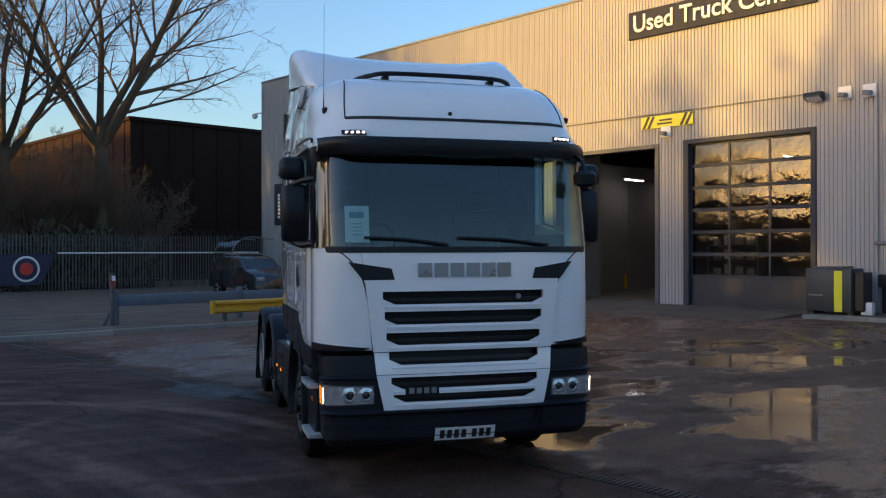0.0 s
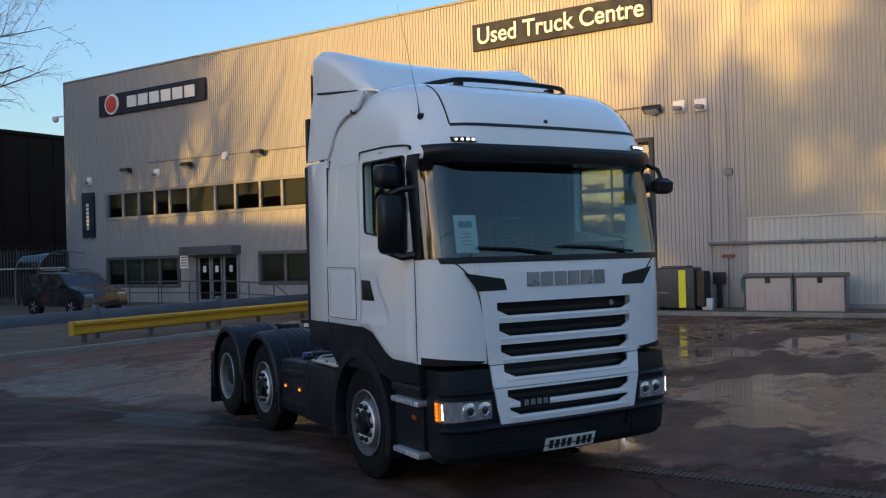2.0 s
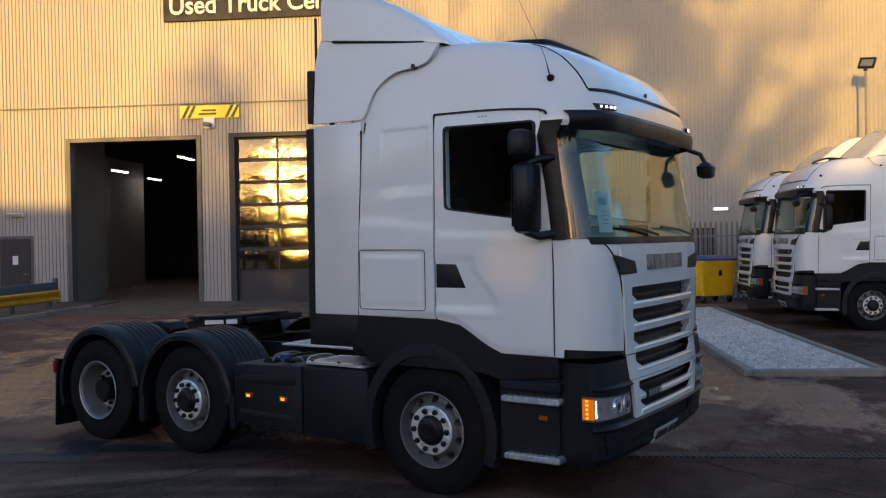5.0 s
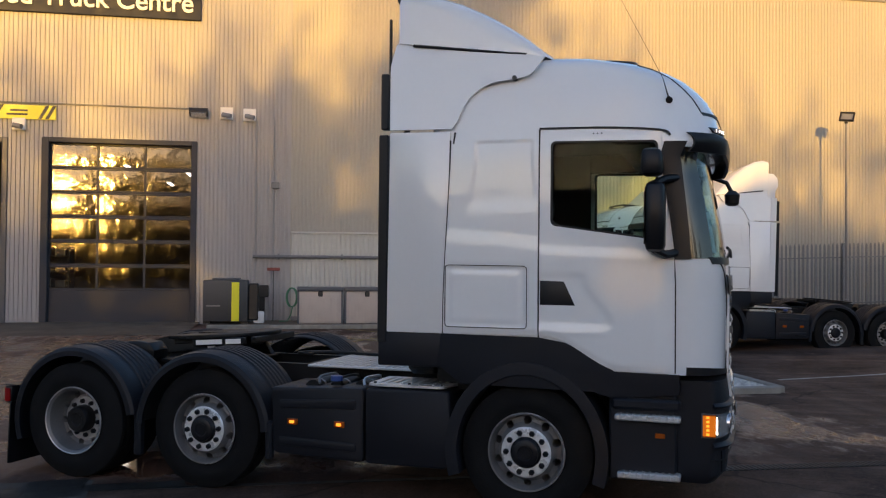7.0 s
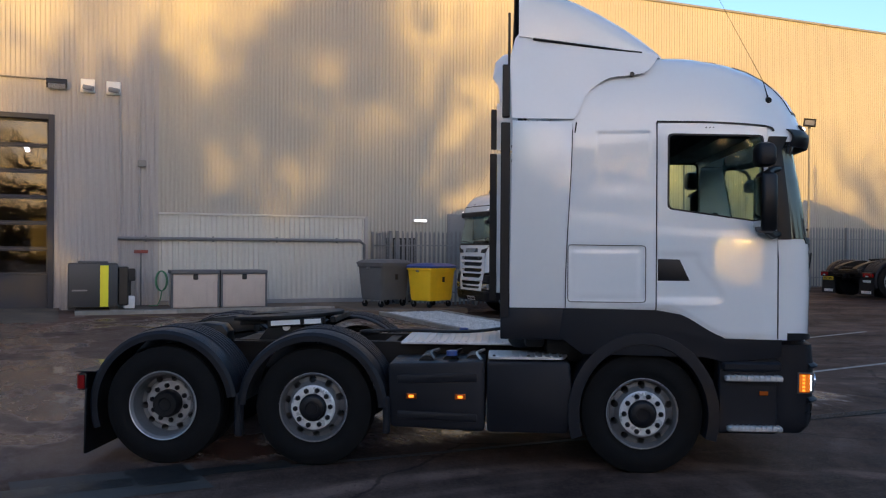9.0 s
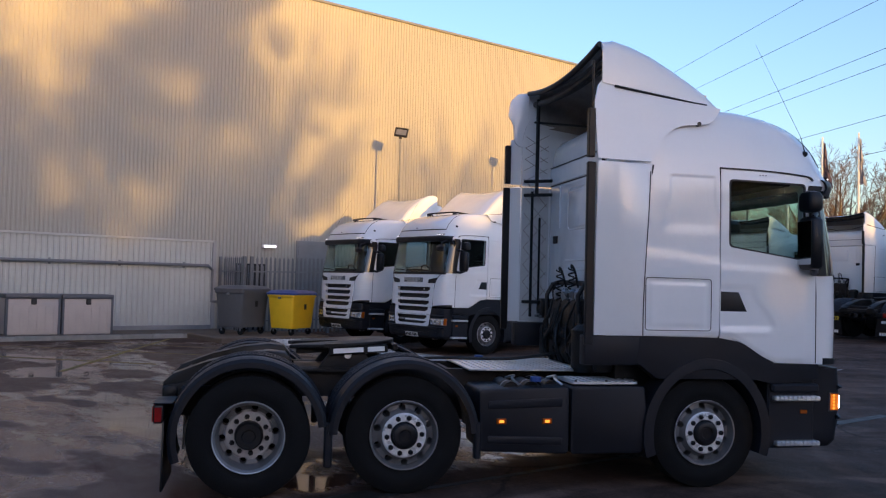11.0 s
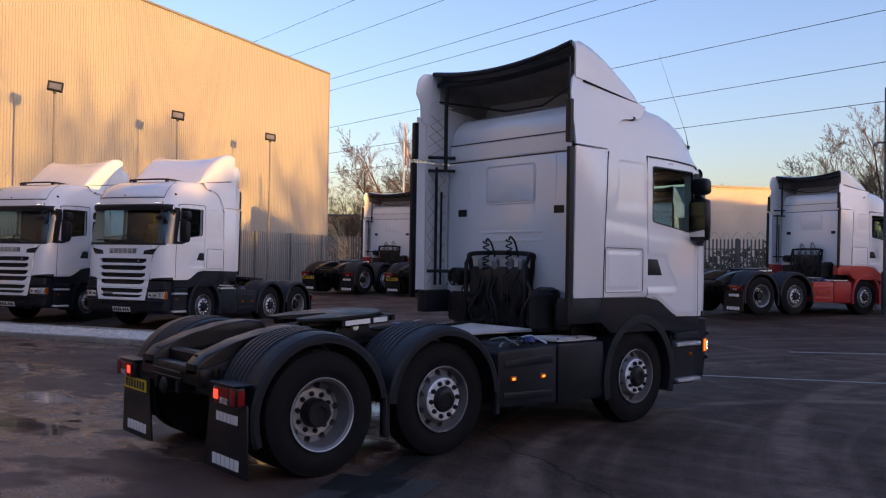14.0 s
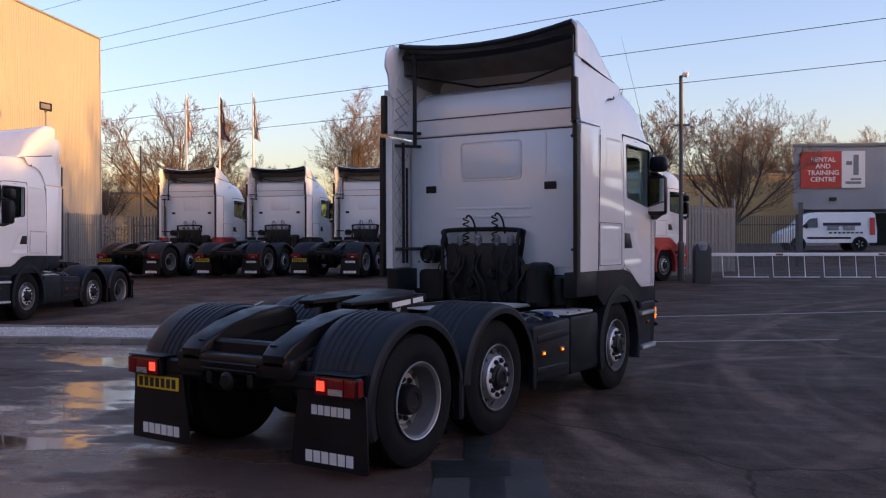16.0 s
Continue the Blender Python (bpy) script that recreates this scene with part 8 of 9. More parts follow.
leaf_mass("ivy_screen", 7, clumps(71, [(-37, 26.6, 6.8, 1.6, 1.7, 3.4, 26), (-37, 25.0, 8.6, 1.4, 1.2, 2.6, 10), (-37, 16.6, 6.6, 1.6, 3.4, 2.0, 14)], 1.25), 4300, 0.42, "hedge", "unseen leaf clumps added to screen the wall from the sun", "foliage")
# unseen hedge that holds the sun off the ground and lower walls
blobs = [(-39 + random.uniform(-1.5, 1.5), -48 + 3.1 * i, 2.6, 2.2, 2.4, 2.9 + random.uniform(-0.6, 0.7)) for i in range(28)]
blobs += [(-40 + random.uniform(-1, 1), 4 + 2.4 * i, 3.9, 2.0, 2.2, 3.2 + random.uniform(-0.3, 0.4)) for i in range(10)]
leaf_mass("road_hedge", 8, blobs, 34000, 0.7, "hedge", "tall ragged winter hedge added unseen along the road for low shade", "hedge")
blobs = [(2 + 1.7 * i, 45.3 + random.uniform(-0.4, 1.2), 1.2, 1.3, 1.1, 1.4 + random.uniform(0, 1.3)) for i in range(12)]
leaf_mass("fence_scrub", 9, blobs, 9000, 0.4, "hedge", "brown winter scrub behind the palisade fence", "scrub")
blobs = [(-4 + 4.2 * i, -50 + random.uniform(-3, 3), 1.4, 2.6, 1.6, 1.9 + random.uniform(-0.4, 0.9)) for i in range(14)]
leaf_mass("far_scrub", 12, blobs, 9000, 0.5, "hedge", "winter scrub beyond the far fence", "scrub")


# ---- buildings round the yard ----
def hall_block(name, label, x0, x1, y0, y1, h, material, z=0.0, ribs="y", pitch=0.9, roof="mid_grey"):
    th = thing(name, label, "building")
    part("wall", boxed(x0, x1, y0, y1, z, h), material, th, flat=True)
    part("roof", boxed(x0 - 0.15, x1 + 0.15, y0 - 0.15, y1 + 0.15, h, h + 0.25, 0.03), roof, th)
    rb = bmesh.new()
    for i in range(int((x1 - x0) / pitch)):
        x = x0 + (i + 0.5) * pitch
        box(rb, x - 0.05, x + 0.05, y1, y1 + 0.05, z, h)
        box(rb, x - 0.05, x + 0.05, y0 - 0.05, y0, z, h)
    for i in range(int((y1 - y0) / pitch)):
        y = y0 + (i + 0.5) * pitch
        box(rb, x0 - 0.05, x0, y - 0.05, y + 0.05, z, h)
        box(rb, x1, x1 + 0.05, y - 0.05, y + 0.05, z, h)
    part("cladding_ribs", rb, material, th, flat=True)
    return th


hall_block("brown_hall", "large dark brown clad hall behind the trees", 24.6, 75, 55.6, 95, 10.5, "brown", pitch=1.8, roof="brown")
# both low halls carry the evening sun in their wall colour
hall_block("sun_tinted_hall", "low hall beyond the bare trees, last sun put into its ochre colour", -27, -5.0, -92, -80, 8.3, "orange_hall")
hall_block("sun_tinted_hall", "low hall behind the far fence, last sun put into its ochre colour", 38, 58, -82, -70, 6.4, "orange_hall")
ch = thing("cream_hall", "flat-roofed hall beyond the yard, lit face coloured cream and shaded face grey", "building")
corner_at, cream_to, grey_to = Vector((12.3, -70.0)), Vector((-8.6, -6.2)), Vector((9.6, -6.0))
plan = [corner_at, corner_at + cream_to, corner_at + cream_to + grey_to, corner_at + grey_to]
# sun and shade on the two faces are put into their colours
part("wall", prismed([tuple(p) for p in plan], 0.3, 9.0, "z"), "cream_hall", ch, "wall in the last sun, its light put into a cream colour", flat=True)
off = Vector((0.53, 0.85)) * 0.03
part("shade_side_wall", prismed([tuple(p) for p in (plan[0] + off, plan[3] + off, plan[3], plan[0])], 0.3, 9.0, "z"), "grey_hall", ch, "shaded wall, its shade put into a grey colour", flat=True)
part("roof", prismed([tuple(p + (p - sum(plan, Vector((0, 0))) / 4).normalized() * 0.2) for p in plan], 9.0, 9.2, "z"), "mid_grey", ch)
for k0, k1, z0, z1 in ((0.3, 0.62, 7.9, 8.0), (0.3, 0.62, 6.6, 6.7), (0.3, 0.315, 6.7, 7.9), (0.605, 0.62, 6.7, 7.9)):
    a, b = plan[0] + grey_to * k0 + off * 1.2, plan[0] + grey_to * k1 + off * 1.2
    part("sign_frame", prismed([tuple(p) for p in (a, b, b + off * 2, a + off * 2)], z0, z1, "z"), "trim_grey", ch)
rh = thing("rental_hall", "grey clad hall with a red and white sign", "building")
part("wall", prismed([(-60, -55.2), (-60, -75), (-24.5, -75), (-15.0, -55.2)], 3.9, 8.9, "z"), "grey_hall", rh, "light grey upper cladding", flat=True)
part("lower_wall", prismed([(-60, -55.8), (-60, -75), (-25, -75), (-15.6, -55.8)], 0.3, 3.9, "z"), "mid_grey", rh, "dark recessed ground floor", flat=True)
part("roof", prismed([(-60.2, -55.0), (-60.2, -75.2), (-24.5, -75.2), (-14.85, -55.0)], 8.9, 9.12, "z"), "mid_grey", rh)
sg = part("sign_board", boxed(-20.4, -15.5, -55.19, -55.08, 5.6, 8.5), "red_sign", rh, "red sign board with white words")
part("sign_panel", boxed(-20.4, -18.62, -55.075, -55.05, 5.6, 8.5), "letter", sg, "white sign panel with a faint drawing")
me = text_mesh("RENTAL\nAND\nTRAINING\nCENTRE", 0.52, 0.02, 0.008)
me.materials.clear()
me.materials.append(M["letter"])
me.transform(Matrix.Translation((-17.2, -55.04, 7.05)) @ Matrix.Rotation(math.pi, 4, "Z"))
part("lettering", me, None, sg)
for i, (a, b, c, d) in enumerate(((-19.9, -19.5, 6.6, 8.2), (-19.4, -18.95, 7.4, 7.7), (-20.1, -18.9, 5.9, 6.1), (-20.1, -19.3, 6.2, 6.35))):
    part("mark", boxed(a, b, -55.048, -55.04, c, d), "mid_grey", sg)
part("wall_lamp", boxed(-18.2, -17.7, -55.2, -54.9, 4.6, 4.85, 0.03), "black", rh)
for i in range(4):
    part("shopfront", boxed(-24.5 - 4.2 * i, -21.0 - 4.2 * i, -55.79, -55.74, 0.5, 3.6), "glass_win", rh)
# added out of view to the west: flat-roofed shading blocks and gabled houses
wb = thing("west_block", "long unseen brick block added to shade the lower hall wall", "building")
part("wall", prismed([(35.5, 0), (92, 0), (92, 7.7), (57, 7.7), (35.5, 6.75)], -52, -38), "brick", wb)
part("roof", prismed([(35.2, 6.75), (57, 7.71), (92.2, 7.71), (92.2, 7.9), (57, 7.9), (35.2, 6.95)], -52.2, -37.8), "mid_grey", wb)
# unseen, high enough to keep the sun off the brown hall
wb = thing("west_block", "taller unseen brick block added to shade the brown hall", "building")
part("wall", boxed(-54, -39, 73, 128, 0, 13.2), "brick", wb)
part("roof", boxed(-54.2, -38.8, 72.8, 128.2, 13.2, 13.4, 0.03), "mid_grey", wb)


# unseen, keeps the sun off the rental hall
wb = thing("west_block", "tall unseen brick block added to shade the rental hall", "building")
part("wall", boxed(-80, -70, -50, -35, 0, 12.4), "brick", wb)
part("roof", boxed(-80.2, -69.8, -50.2, -34.8, 12.4, 12.6, 0.03), "mid_grey", wb)


def house(y, w=8.5, eaves=4.3, ridge=7.2):
    th = thing("house", "unseen brick house with a pitched roof, added across the road", "house", pose(-47, y, 0), "west houses")
    part("wall", prismed([(-w / 2, 0), (w / 2, 0), (w / 2, eaves), (0, ridge), (-w / 2, eaves)], -4, 4, "x"), "brick", th, flat=True)
    for s in (-1, 1):
        part("roof", prismed([(0, ridge + 0.02), (0, ridge + 0.2), (s * (w / 2 + 0.4), eaves - 0.02), (s * (w / 2 + 0.4), eaves - 0.2)], -4.3, 4.3, "x"), "trim_grey", th, flat=True)
    part("chimney", boxed(-0.5, 0.5, -0.4, 0.4, ridge - 0.3, ridge + 0.9), "brick", th)


for y in (1.2, -12.5, -24, -36, 14, 26):
    house(y)

# ---- overhead lines, flags, mast ----
along, across = Vector((math.cos(radians(149.3)), math.sin(radians(149.3)), 0)), Vector((-math.sin(radians(149.3)), math.cos(radians(149.3)), 0))
for k, h in enumerate((10.9, 13.1, 16.0, 20.2, 21.5, 25.8, 29.4)):
    th = thing("overhead_wire", "thin dark overhead power line across the sky", "power line", None, "power lines")
    pts = []
    for i in range(25):
        t = -1 + i / 12
        pts.append(across * 32.8 + along * 160 * t + Vector((0, 0, h + 1.6 * t * t)))
    part("cable", tubed([tuple(p) for p in pts], 0.024, 4), "black", th)
for t in (-1, 1):
    p = across * 32.8 + along * 160 * t
    th = thing("power_pole", "tall steel pole that carries the overhead lines", "pole", pose(p.x, p.y, 0, 0, 0, 59.3), "power poles")
    part("shaft", turned([(0, 0.45), (33, 0.16)], 12, axis="z"), "galv_dark", th)
    for z in (12.3, 14.5, 17.4, 21.6, 22.9, 27.2, 30.8):
        part("arm", boxed(-1.2, 1.2, -0.08, 0.08, z - 0.1, z + 0.1, 0.02), "galv_dark", th)
for x, cloth, lab in ((23.05, "flag_pale", "white flag pole with a limp pale flag"), (21.33, "flag", "white flag pole with a limp dark flag"), (19.6, "flag_grey", "white flag pole with a limp grey flag")):
    th = thing("flag_pole", lab, "flag pole", pose(x, -25.5, 0.46), "flag poles")
    part("pole", turned([(0, 0.07), (8.5, 0.035)], 10, axis="z"), "letter", th)
    part("finial", turned([(8.5, 0.02), (8.54, 0.05), (8.6, 0.02)], 8, axis="z"), "letter", th)
    fb = bmesh.new()
    rows = []
    for i in range(15):
        z = 8.4 - i * 0.15
        wv = 0.07 * math.sin(i * 0.8 + x)
        wd = (0.12 + 0.4 * (i / 14) ** 1.6) * (1.0 if cloth == "flag" else 0.62)
        rows.append([(-0.05, 0.0, z), (-0.05 - wd * 0.4, wv, z - 0.06), (-0.05 - wd * 0.7, -wv, z - 0.12), (-0.05 - wd, wv * 0.6, z - 0.2)])
    rings(fb, rows, False, False)
    part("flag", fb, cloth, th, "limp flag cloth")
th = thing("mast", "slim grey mast with a small camera beyond the fence", "mast", pose(25.9, -26.5, 0.56))
part("pole", turned([(0, 0.08), (6.0, 0.05)], 8, axis="z"), "galv_dark", th)
part("camera", boxed(-0.35, -0.05, -0.08, 0.08, 4.6, 4.75, 0.02), "mid_grey", th)


# ---- the car and the van ----
def road_wheel(parent, x, y, r, s, material="rim"):
    w = part("wheel", turned([(-0.1, r * 0.62), (-0.1, r * 0.93), (-0.07, r), (0.07, r), (0.1, r * 0.93), (0.1, r * 0.62)], 24, (0, 0, 0)), "rubber", parent)
    w.location = (x, y, r)
    part("rim", turned([(s * 0.03, r * 0.1), (s * 0.06, r * 0.3), (s * 0.085, r * 0.55), (s * 0.1, r * 0.63), (0.0, r * 0.63)], 20), material, w)
    for k in range(5):
        a = 2 * math.pi * k / 5
        part("spoke", tubed([(s * 0.085, r * 0.15 * math.cos(a), r * 0.15 * math.sin(a)), (s * 0.1, r * 0.58 * math.cos(a), r * 0.58 * math.sin(a))], r * 0.07, 5), material, w)


def vehicle(name, label, m, body, glass_polys, w, wheels, r, paint, dark="plastic_black"):
    """body: side outline (y ahead, z up); the upper part leans in."""
    th = thing(name, label, "car" if "car" in name else "van", m)
    zmax = max(p[1] for p in body)
    belt = zmax * 0.58
    bm = bmesh.new()
    k = len(body)
    rows = []
    for sx, grow in ((-1.0, 0.0), (-0.93, 0.035), (0.93, 0.035), (1.0, 0.0)):
        rows.append([(sx * (w / 2 - max(0, (z - belt)) * 0.16), y * (1 + grow * 0.25), z + (grow if z > belt else 0)) for y, z in body])
    rings(bm, rows)
    part("body", bm, paint, th, angle=50)
    for poly in glass_polys:
        for s in (-1, 1):
            g = bmesh.new()
            x = s * (w / 2 + 0.006)
            v = [g.verts.new((s * (w / 2 - max(0, (z - belt)) * 0.16 + 0.008), y, z)) for y, z in poly]
            v2 = [g.verts.new((s * (w / 2 - max(0, (z - belt)) * 0.16 + 0.002), y, z)) for y, z in poly]
            g.faces.new(v)
            for i in range(len(poly)):
                g.faces.new((v[i], v[(i + 1) % len(poly)], v2[(i + 1) % len(poly)], v2[i]))
            part("side_window", g, "car_dark", th, "dark side window")
    for y in wheels:
        for s in (-1, 1):
            part("wheel_arch", turned([(s * (w / 2 - 0.2), r * 1.18), (s * (w / 2 + 0.012), r * 1.18), (s * (w / 2 + 0.012), r * 1.0)], 24, (0, y, r)), dark, th)
            road_wheel(th, s * (w / 2 - 0.085), y, r, s)
    return th


suv = vehicle("parked_car", "dark parked estate car with silver roof rails", pose(19.5, 32.3, 0.1, 0, 0, 176),
              [(-2.1, 0.35), (-2.15, 0.75), (-2.0, 1.05), (-1.75, 1.5), (-1.3, 1.6), (0.1, 1.6), (0.45, 1.52), (1.0, 1.1), (1.15, 1.05), (1.9, 0.92), (2.1, 0.75), (2.12, 0.35)],
              [[(-1.75, 1.1), (-1.55, 1.45), (-0.85, 1.5), (-0.85, 1.08)], [(-0.75, 1.08), (-0.75, 1.5), (0.05, 1.5), (0.05, 1.06)], [(0.12, 1.06), (0.12, 1.5), (0.38, 1.45), (0.8, 1.08)]], 1.8, (-1.3, 1.3), 0.34, "car_dark")
g = bmesh.new()
v = [g.verts.new(p) for p in ((-0.7, 1.02, 1.13), (0.7, 1.02, 1.13), (0.62, 0.5, 1.53), (-0.62, 0.5, 1.53))]
g.faces.new(v)
part("windscreen", g, "car_dark", suv, "glossy dark windscreen")
for s in (-1, 1):
    part("roof_rail", tubed([(s * 0.66, -1.2, 1.68), (s * 0.66, -1.1, 1.72), (s * 0.66, 0.1, 1.72), (s * 0.66, 0.2, 1.66)], 0.022, 6), "galv", suv)
    part("headlamp", boxed(*sorted((s * 0.5, s * 0.85)), 2.02, 2.13, 0.66, 0.82, 0.02), "clear_lens", suv)
    part("mirror", boxed(*sorted((s * 0.85, s * 1.05)), 0.55, 0.68, 1.05, 1.2, 0.03), "car_dark", suv)
    part("tail_lamp", boxed(*sorted((s * 0.72, s * 0.86)), -2.14, -2.02, 0.85, 1.15, 0.02), "red_lens", suv)
part("cross_bar", tubed([(-0.7, -0.9, 1.74), (0.7, -0.9, 1.74)], 0.02, 6), "galv", suv)
part("cross_bar", tubed([(-0.7, -0.1, 1.74), (0.7, -0.1, 1.74)], 0.02, 6), "galv", suv)
van = vehicle("parked_van", "silver panel van with dark and red side graphics", pose(-9.7, -31.4, 1.03, 0, 0, -90),
              [(-2.4, 0.4), (-2.42, 1.0), (-2.35, 1.85), (-2.2, 1.96), (0.6, 1.96), (1.05, 1.8), (1.6, 1.2), (2.15, 1.02), (2.4, 0.85), (2.42, 0.4)],
              [[(0.55, 1.2), (0.55, 1.7), (0.95, 1.66), (1.4, 1.2)]], 1.9, (-1.55, 1.55), 0.33, "van")
for s in (-1, 1):
    part("graphic", boxed(*sorted((s * 0.952, s * 0.962)), -1.6, 0.3, 1.3, 1.45), "banner_blue", van)
    part("graphic", boxed(*sorted((s * 0.952, s * 0.962)), -0.5, 0.1, 1.05, 1.28), "mid_grey", van)
    part("graphic", boxed(*sorted((s * 0.95, s * 0.96)), -1.3, -0.7, 1.05, 1.28), "mid_grey", van)
    part("graphic", boxed(*sorted((s * 0.952, s * 0.962)), -2.3, -2.05, 0.8, 1.7), "red_sign", van)
    for k in range(8):
        part("bar", boxed(*sorted((s * 0.955, s * 0.96)), -1.7 + 0.22 * k, -1.55 + 0.22 * k, 0.88, 0.96), "banner_blue", van)
    part("mirror", boxed(*sorted((s * 0.95, s * 1.12)), 1.1, 1.2, 1.15, 1.4, 0.03), "plastic_black", van)
    part("side_rub_strip", boxed(*sorted((s * 0.95, s * 0.966)), -1.1, 1.1, 0.6, 0.7, 0.01), "plastic_black", van)
"""gate house bollard and the lifting barrier"""
th = thing("barrier_post", "black barrier cabinet with a rounded top beside the gate", "barrier", pose(0.55, -10.4, ground_z(0, -10.4)))
bm = bmesh.new()
rings(bm, [[(x * s, y * s, z) for x, y in round_poly([(-0.26, -0.22), (0.26, -0.22), (0.26, 0.22), (-0.26, 0.22)], 0.06, 3)] for z, s in ((0, 1.0), (1.0, 1.0), (1.12, 0.92), (1.2, 0.72), (1.24, 0.4))])
part("cabinet", bm, "bollard", th)
part("cap", turned([(1.0, 0.24), (1.16, 0.24), (1.24, 0.16), (1.27, 0.04)], 18, axis="z"), "galv", th)
arm = part("boom", boxed(-9.5, -0.28, -0.04, 0.04, 0.82, 0.92, 0.01), "letter", th, "white barrier boom with a hanging skirt")
for i in range(6):
    a = -0.6 - i * 1.5
    for xx in (a, a - 0.47, a - 0.94):
        part("skirt_bar", tubed([(xx, 0, 0.82), (xx - 0.04, 0, 0.18)], 0.014, 5), "letter", arm)
    part("skirt_rail", tubed([(a - 0.04, 0, 0.18), (a - 1.4, 0, 0.18)], 0.014, 5), "letter", arm)
    if i % 2:
        part("reflector", boxed(a - 0.3, a - 0.1, 0.041, 0.045, 0.84, 0.9), "rust", arm)

# ---- pieces of fences, kerbs, gravel ----
PALE = mesh_of("pale", prismed([(-0.034, 0.0), (0.034, 0.0), (0.034, 2.32), (0.014, 2.4), (0.0, 2.34), (-0.014, 2.4), (-0.034, 2.32)], -0.008, 0.008, "y"), "galv", True)
PALE_BACK = mesh_of("pale", prismed([(-0.034, 0.0), (0.034, 0.0), (0.034, 2.32), (0.014, 2.4), (0.0, 2.34), (-0.014, 2.4), (-0.034, 2.32)], -0.008, 0.008, "y"), "galv_dark", True)
PALE_THIN = mesh_of("pale", boxed(-0.016, 0.016, -0.008, 0.008, 0.0, 2.25), "galv_dark", True)
PALE_DARK = mesh_of("pale", prismed([(-0.034, 0.0), (0.034, 0.0), (0.034, 2.55), (0.014, 2.65), (0.0, 2.58), (-0.014, 2.65), (-0.034, 2.55)], -0.008, 0.008, "y"), "galv_dark", True)


def palisade(name, label, a, b, mesh, material, pitch=0.155, z=None, h=2.4, wire=False):
    """Upright pales on two rails between posts, from a to b on the plan."""
    a, b = Vector(a), Vector(b)
    d = b - a
    ln = d.length
    turn = math.degrees(math.atan2(d.y, d.x))
    th = thing(name, label, "fence", pose(a.x, a.y, 0, 0, 0, turn))

    def gz(s):
        p = a + d * (s / ln)
        return ground_z(p.x, p.y) if z is None else z
    n = max(1, round(ln / 2.75))
    for i in range(n):
        s0, s1 = ln * i / n, ln * (i + 1) / n
        for zz in (0.45, h - 0.42):
            bm = bmesh.new()
            tube(bm, [(s0, 0.04, gz(s0) + zz), (s1, 0.04, gz(s1) + zz)], 0.028, 4)
            part("rail", bm, material, th)
    for i in range(n + 1):
        s = ln * i / n
        part("post", boxed(s - 0.05, s + 0.05, 0.06, 0.14, gz(s) - 0.1, gz(s) + h + 0.05, 0.006), material, th)
    k = int(ln / pitch)
    for i in range(k):
        s = (i + 0.5) * pitch
        p = part("pale", mesh, None, th)
        p.location = (s, 0, gz(s) + 0.05)
    if wire:
        part("razor_coil", tubed([(ln * i / 400, 0.04 + 0.14 * math.cos(i * 0.9), gz(ln * i / 400) + h + 0.2 + 0.14 * math.sin(i * 0.9)) for i in range(401)], 0.006, 3), material, th)
    return th


palisade("palisade_fence", "dark weathered palisade fence by the offices", (2.0, 43.0), (26.7, 43.0), PALE_DARK, "galv_dark", 0.16, 0.1, 2.6, True)
palisade("palisade_fence", "galvanised palisade fence along the hall", (25.1, -26.0), (25.1, 1.75), PALE, "galv", 0.155)
palisade("mesh_fence", "dense dark mesh fence panel ending at the gate post", (-6.05, -23.5), (-2.3, -23.5), PALE_THIN, "galv_dark", 0.075, h=2.3)
bm = boxed(-0.09, 0.09, -0.09, 0.09, -0.1, 2.85, 0.01)
th = thing("gate_post", "dark square steel gate post at the end of the mesh fence", "post", pose(-6.2, -23.45, ground_z(0, -23.5)))
part("shaft", bm, "galv_dark", th)
part("cap", boxed(-0.1, 0.1, -0.1, 0.1, 2.85, 2.87, 0.005), "galv_dark", th)
palisade("palisade_fence", "dark weathered palisade fence behind the parked lorries", (-2.2, -23.5), (25.0, -23.5), PALE_BACK, "galv_dark", 0.16, wire=True)
palisade("fence_return", "short return of palisade fence by the bins", (25.1, 1.85), (26.85, 1.85), PALE, "galv", 0.155)
palisade("palisade_gate", "open palisade gate leaf beside the camera pole", (1.2, -12.6), (-2.0, -17.2), PALE, "galv", 0.12, h=2.75)
th = thing("wall_lamp", "lit white strip lamp on the hall wall over the fence", "lamp", pose(WALL_X - 0.04, 0.25, 2.85))
part("housing", boxed(-0.12, 0, -0.24, 0.24, -0.05, 0.05, 0.01), "letter", th)
part("tube", boxed(-0.14, -0.121, -0.21, 0.21, -0.04, 0.04), "lamp_dim", th)
th = thing("meter_grille", "dark louvred grille on the hall wall behind the fence", "grille", pose(WALL_X - 0.03, -1.5, 1.2))
part("frame", boxed(-0.06, 0, -0.7, 0.7, 0, 1.9, 0.01), "mid_grey", th)
for k in range(14):
    part("slat", boxed(-0.09, -0.061, -0.64, 0.64, 0.08 + 0.13 * k, 0.16 + 0.13 * k), "mid_grey", th)
th = thing("wall_cage_door", "dark barred door in the hall wall behind the fence", "door", pose(WALL_X - 0.04, 0.9, 0.05))
part("leaf", boxed(-0.04, 0, -0.55, 0.55, 0, 2.2), "black", th)
for k in range(6):
    part("bar", tubed([(-0.06, -0.45 + 0.18 * k, 0.05), (-0.06, -0.45 + 0.18 * k, 2.15)], 0.02, 6), "galv", th)

KERB = mesh_of("kerb_stone", boxed(-0.45, 0.45, -0.065, 0.065, -0.1, 0.125, 0.018), "kerb")


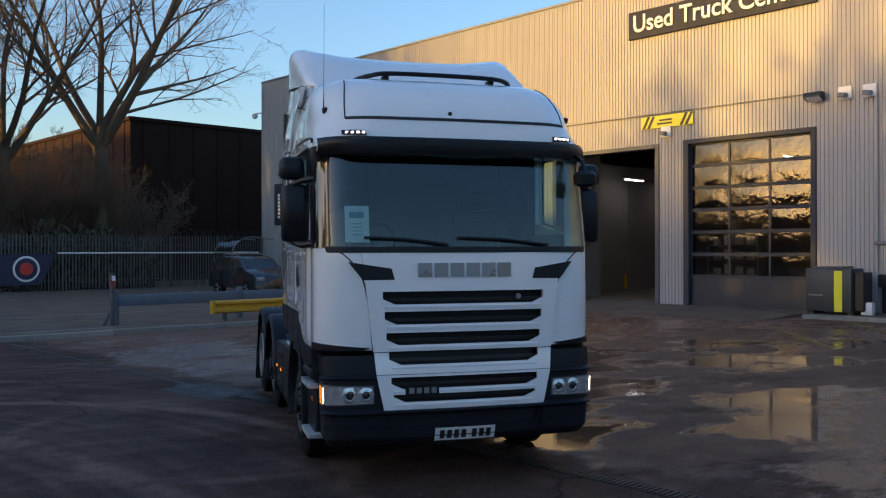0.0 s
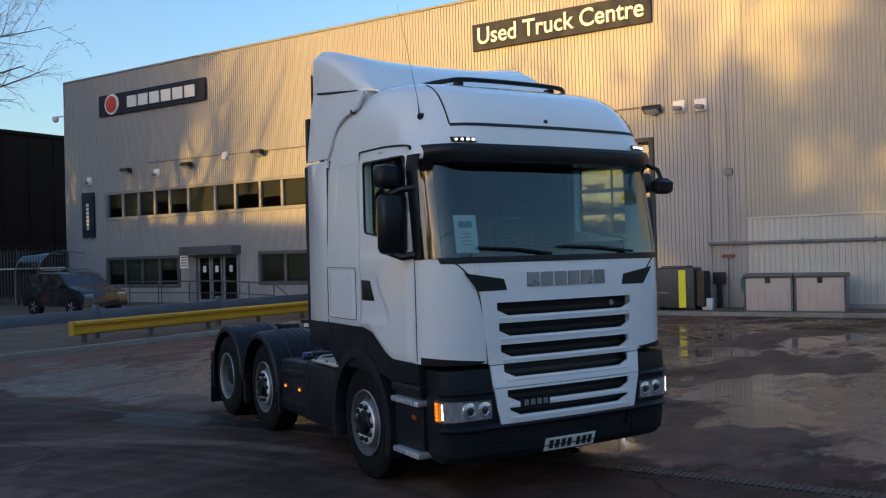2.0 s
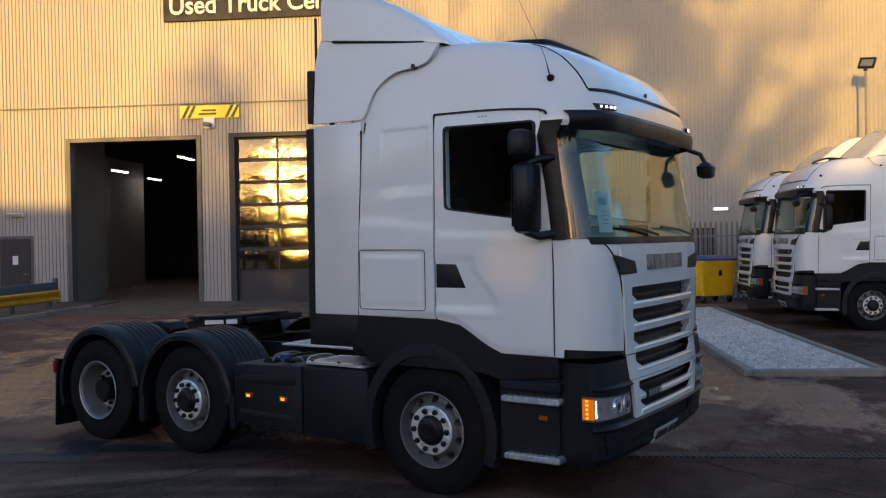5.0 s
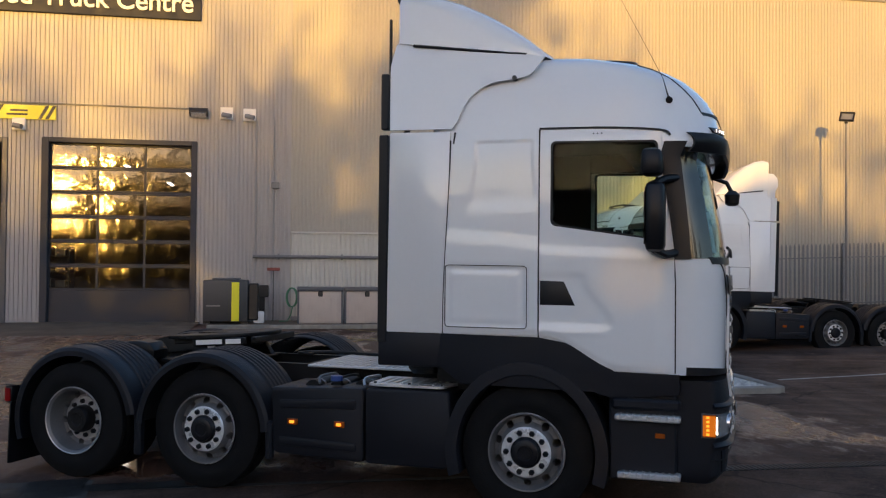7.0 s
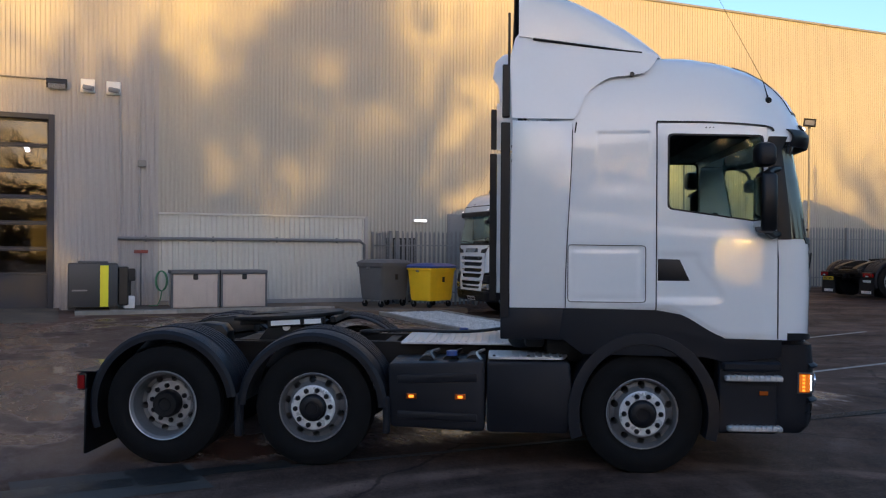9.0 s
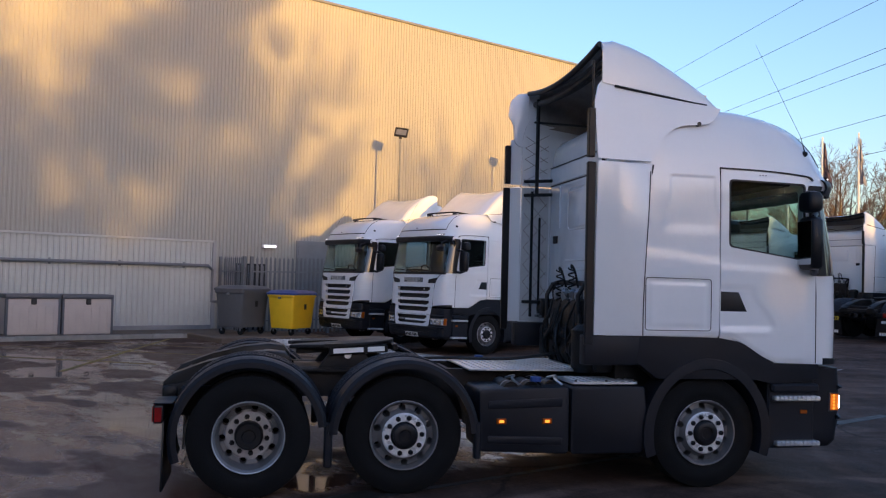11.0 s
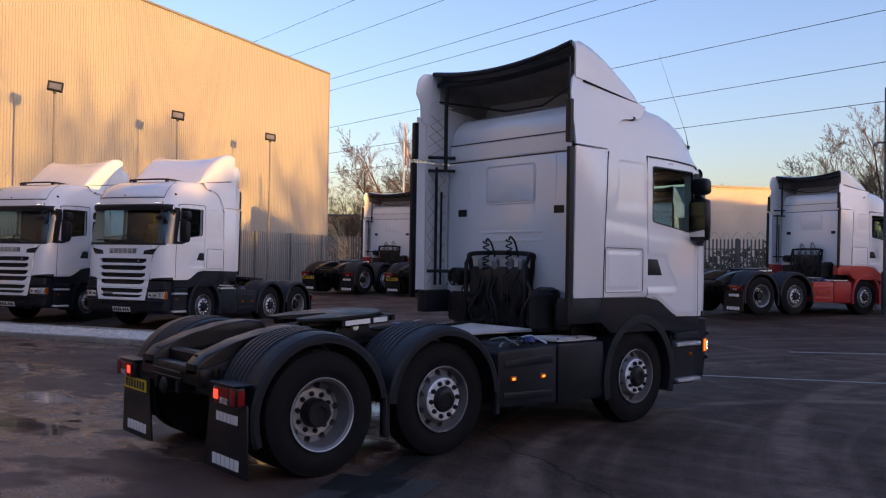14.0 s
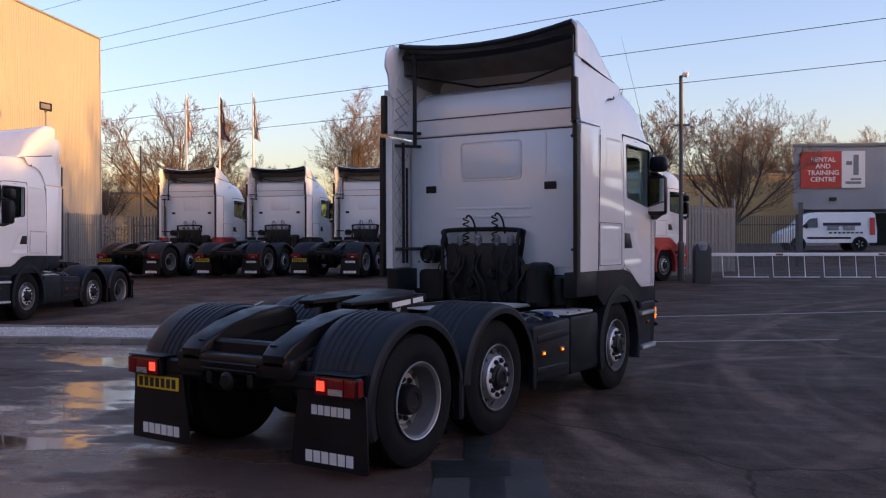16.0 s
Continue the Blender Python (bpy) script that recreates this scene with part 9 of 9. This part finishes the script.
def kerbs(name, label, a, b, z=0.0):
    a, b = Vector(a), Vector(b)
    d = b - a
    n = max(1, round(d.length / 0.915))
    turn = math.degrees(math.atan2(d.y, d.x))
    th = tagged(thing(name, label, "kerb", kind="structure"))
    for i in range(n):
        p = a + d * ((i + 0.5) / n)
        o = part("kerb_stone", KERB, None, th)
        o.matrix_basis = pose(p.x, p.y, z + random.uniform(-0.008, 0.006), random.uniform(-0.8, 0.8), random.uniform(-0.6, 0.6), turn + random.uniform(-0.4, 0.4))


kerbs("kerb_1", "worn concrete kerb stones along the office paving", (4.0, 20.25), (24.8, 20.25))
kerbs("kerb_2", "concrete kerb stones along the hall wall", (24.68, 2.2), (24.68, 11.2))
kerbs("kerb_3", "pale concrete kerb along the gravel strip", (10.8, 3.22), (24.3, 3.22), -0.02)
kerbs("kerb_4", "pale concrete kerb behind the gravel strip", (10.8, 1.38), (24.3, 1.38), -0.02)
kerbs("kerb_5", "pale concrete kerb at the end of the gravel strip", (10.78, 1.45), (10.78, 3.15), -0.02)
rnd = random.Random(3)
v, f = [], []
for i in range(9000):
    c = Vector((rnd.uniform(10.9, 24.2), rnd.uniform(1.5, 3.1), 0.072))
    s = rnd.uniform(0.015, 0.035)
    k = len(v)
    a = rnd.uniform(0, 6.28)
    for j in range(4):
        v.append((c.x + s * math.cos(a + j * 1.57) * rnd.uniform(0.7, 1.2), c.y + s * math.sin(a + j * 1.57) * rnd.uniform(0.7, 1.2), c.z + rnd.uniform(-0.004, 0.004)))
    v.append((c.x + s * 0.2, c.y, c.z + s * rnd.uniform(0.6, 1.0)))
    f += [(k + j, k + (j + 1) % 4, k + 4) for j in range(4)]
me = bpy.data.meshes.new("gravel_stones")
me.from_pydata(v, [], f)
me.materials.append(M["gravel"])
tagged(new("gravel_stones", me), "loose white gravel on the strip", "gravel", kind="stuff")

# painted lines and gullies
def line(name, label, a, b, w, material, z=0.006):
    a, b = Vector(a), Vector(b)
    n = (b - a).normalized()
    n = Vector((-n.y, n.x)) * w / 2
    bm = bmesh.new()
    k = max(1, int((b - a).length / 1.5))
    rows = []
    for i in range(k + 1):
        p = a + (b - a) * (i / k)
        rows.append([(q.x, q.y, ground_z(q.x, q.y) + z) for q in (p + n, p - n)])
    rings(bm, rows, False, False)
    tagged(new(name, mesh_of(name, bm, material, True)), label, "road marking", kind="structure")


for a, b in (((18.5, 5.2), (24.4, 9.9)), ((17.6, 7.4), (21.5, 10.6)), ((20.8, 4.6), (24.4, 7.2)), ((17.0, 9.4), (24.4, 4.5))):
    line("yellow_line", "worn yellow hatching on the yard", a, b, 0.1, "line_yellow")
for a, b in (((4.6, 2.55), (0.6, 1.9)), ((3.4, -1.6), (-2.5, -3.0)), ((9.5, -4.5), (9.0, 0.8)), ((12.6, -4.5), (12.2, 0.6)), ((6.5, 21.2), (9.5, 21.1)), ((5, 26), (24, 26))):
    line("white_line", "worn white bay line on the yard", a, b, 0.1, "line_white", 0.006 if a[1] < 20 else 0.106)
for name, label, quad, material, z in (
    ("repair_slab", "pale square concrete slab let into the yard", ((5.7, 10.42), (6.5, 10.5), (6.45, 11.9), (5.62, 11.8)), "slab", 0.005),
    ("tar_patch", "black tar patch over a filled trench", ((5.95, 10.5), (6.55, 10.56), (6.48, 11.04), (5.92, 10.94)), "patch", 0.009),
    ("tar_patch", "black tar strip over a filled trench", ((6.15, 9.68), (6.36, 9.72), (6.3, 10.55), (6.1, 10.52)), "patch", 0.009),
    ("tar_patch", "black tar strip over a filled trench", ((5.98, 10.98), (6.22, 11.0), (6.16, 12.0), (5.92, 11.98)), "patch", 0.009),
):
    bm = bmesh.new()
    rings(bm, [[(x, y, ground_z(x, y) + z) for x, y in quad[:2]], [(x, y, ground_z(x, y) + z) for x, y in (quad[3], quad[2])]], False, False)
    tagged(new(name, mesh_of(name, bm, material, True)), label, "paving", kind="structure")
bars = thing("drain_grating", "iron bar grating over the slot drain", "drain", pose(6.15, 0, 0.0))
BAR = mesh_of("grating_bar", boxed(-0.09, 0.09, -0.012, 0.012, 0.0, 0.012), "drain", True)
for i in range(78):
    o = part("grating_bar", BAR, None, bars)
    o.location = (0, 2.2 + i * 0.055, 0.0)
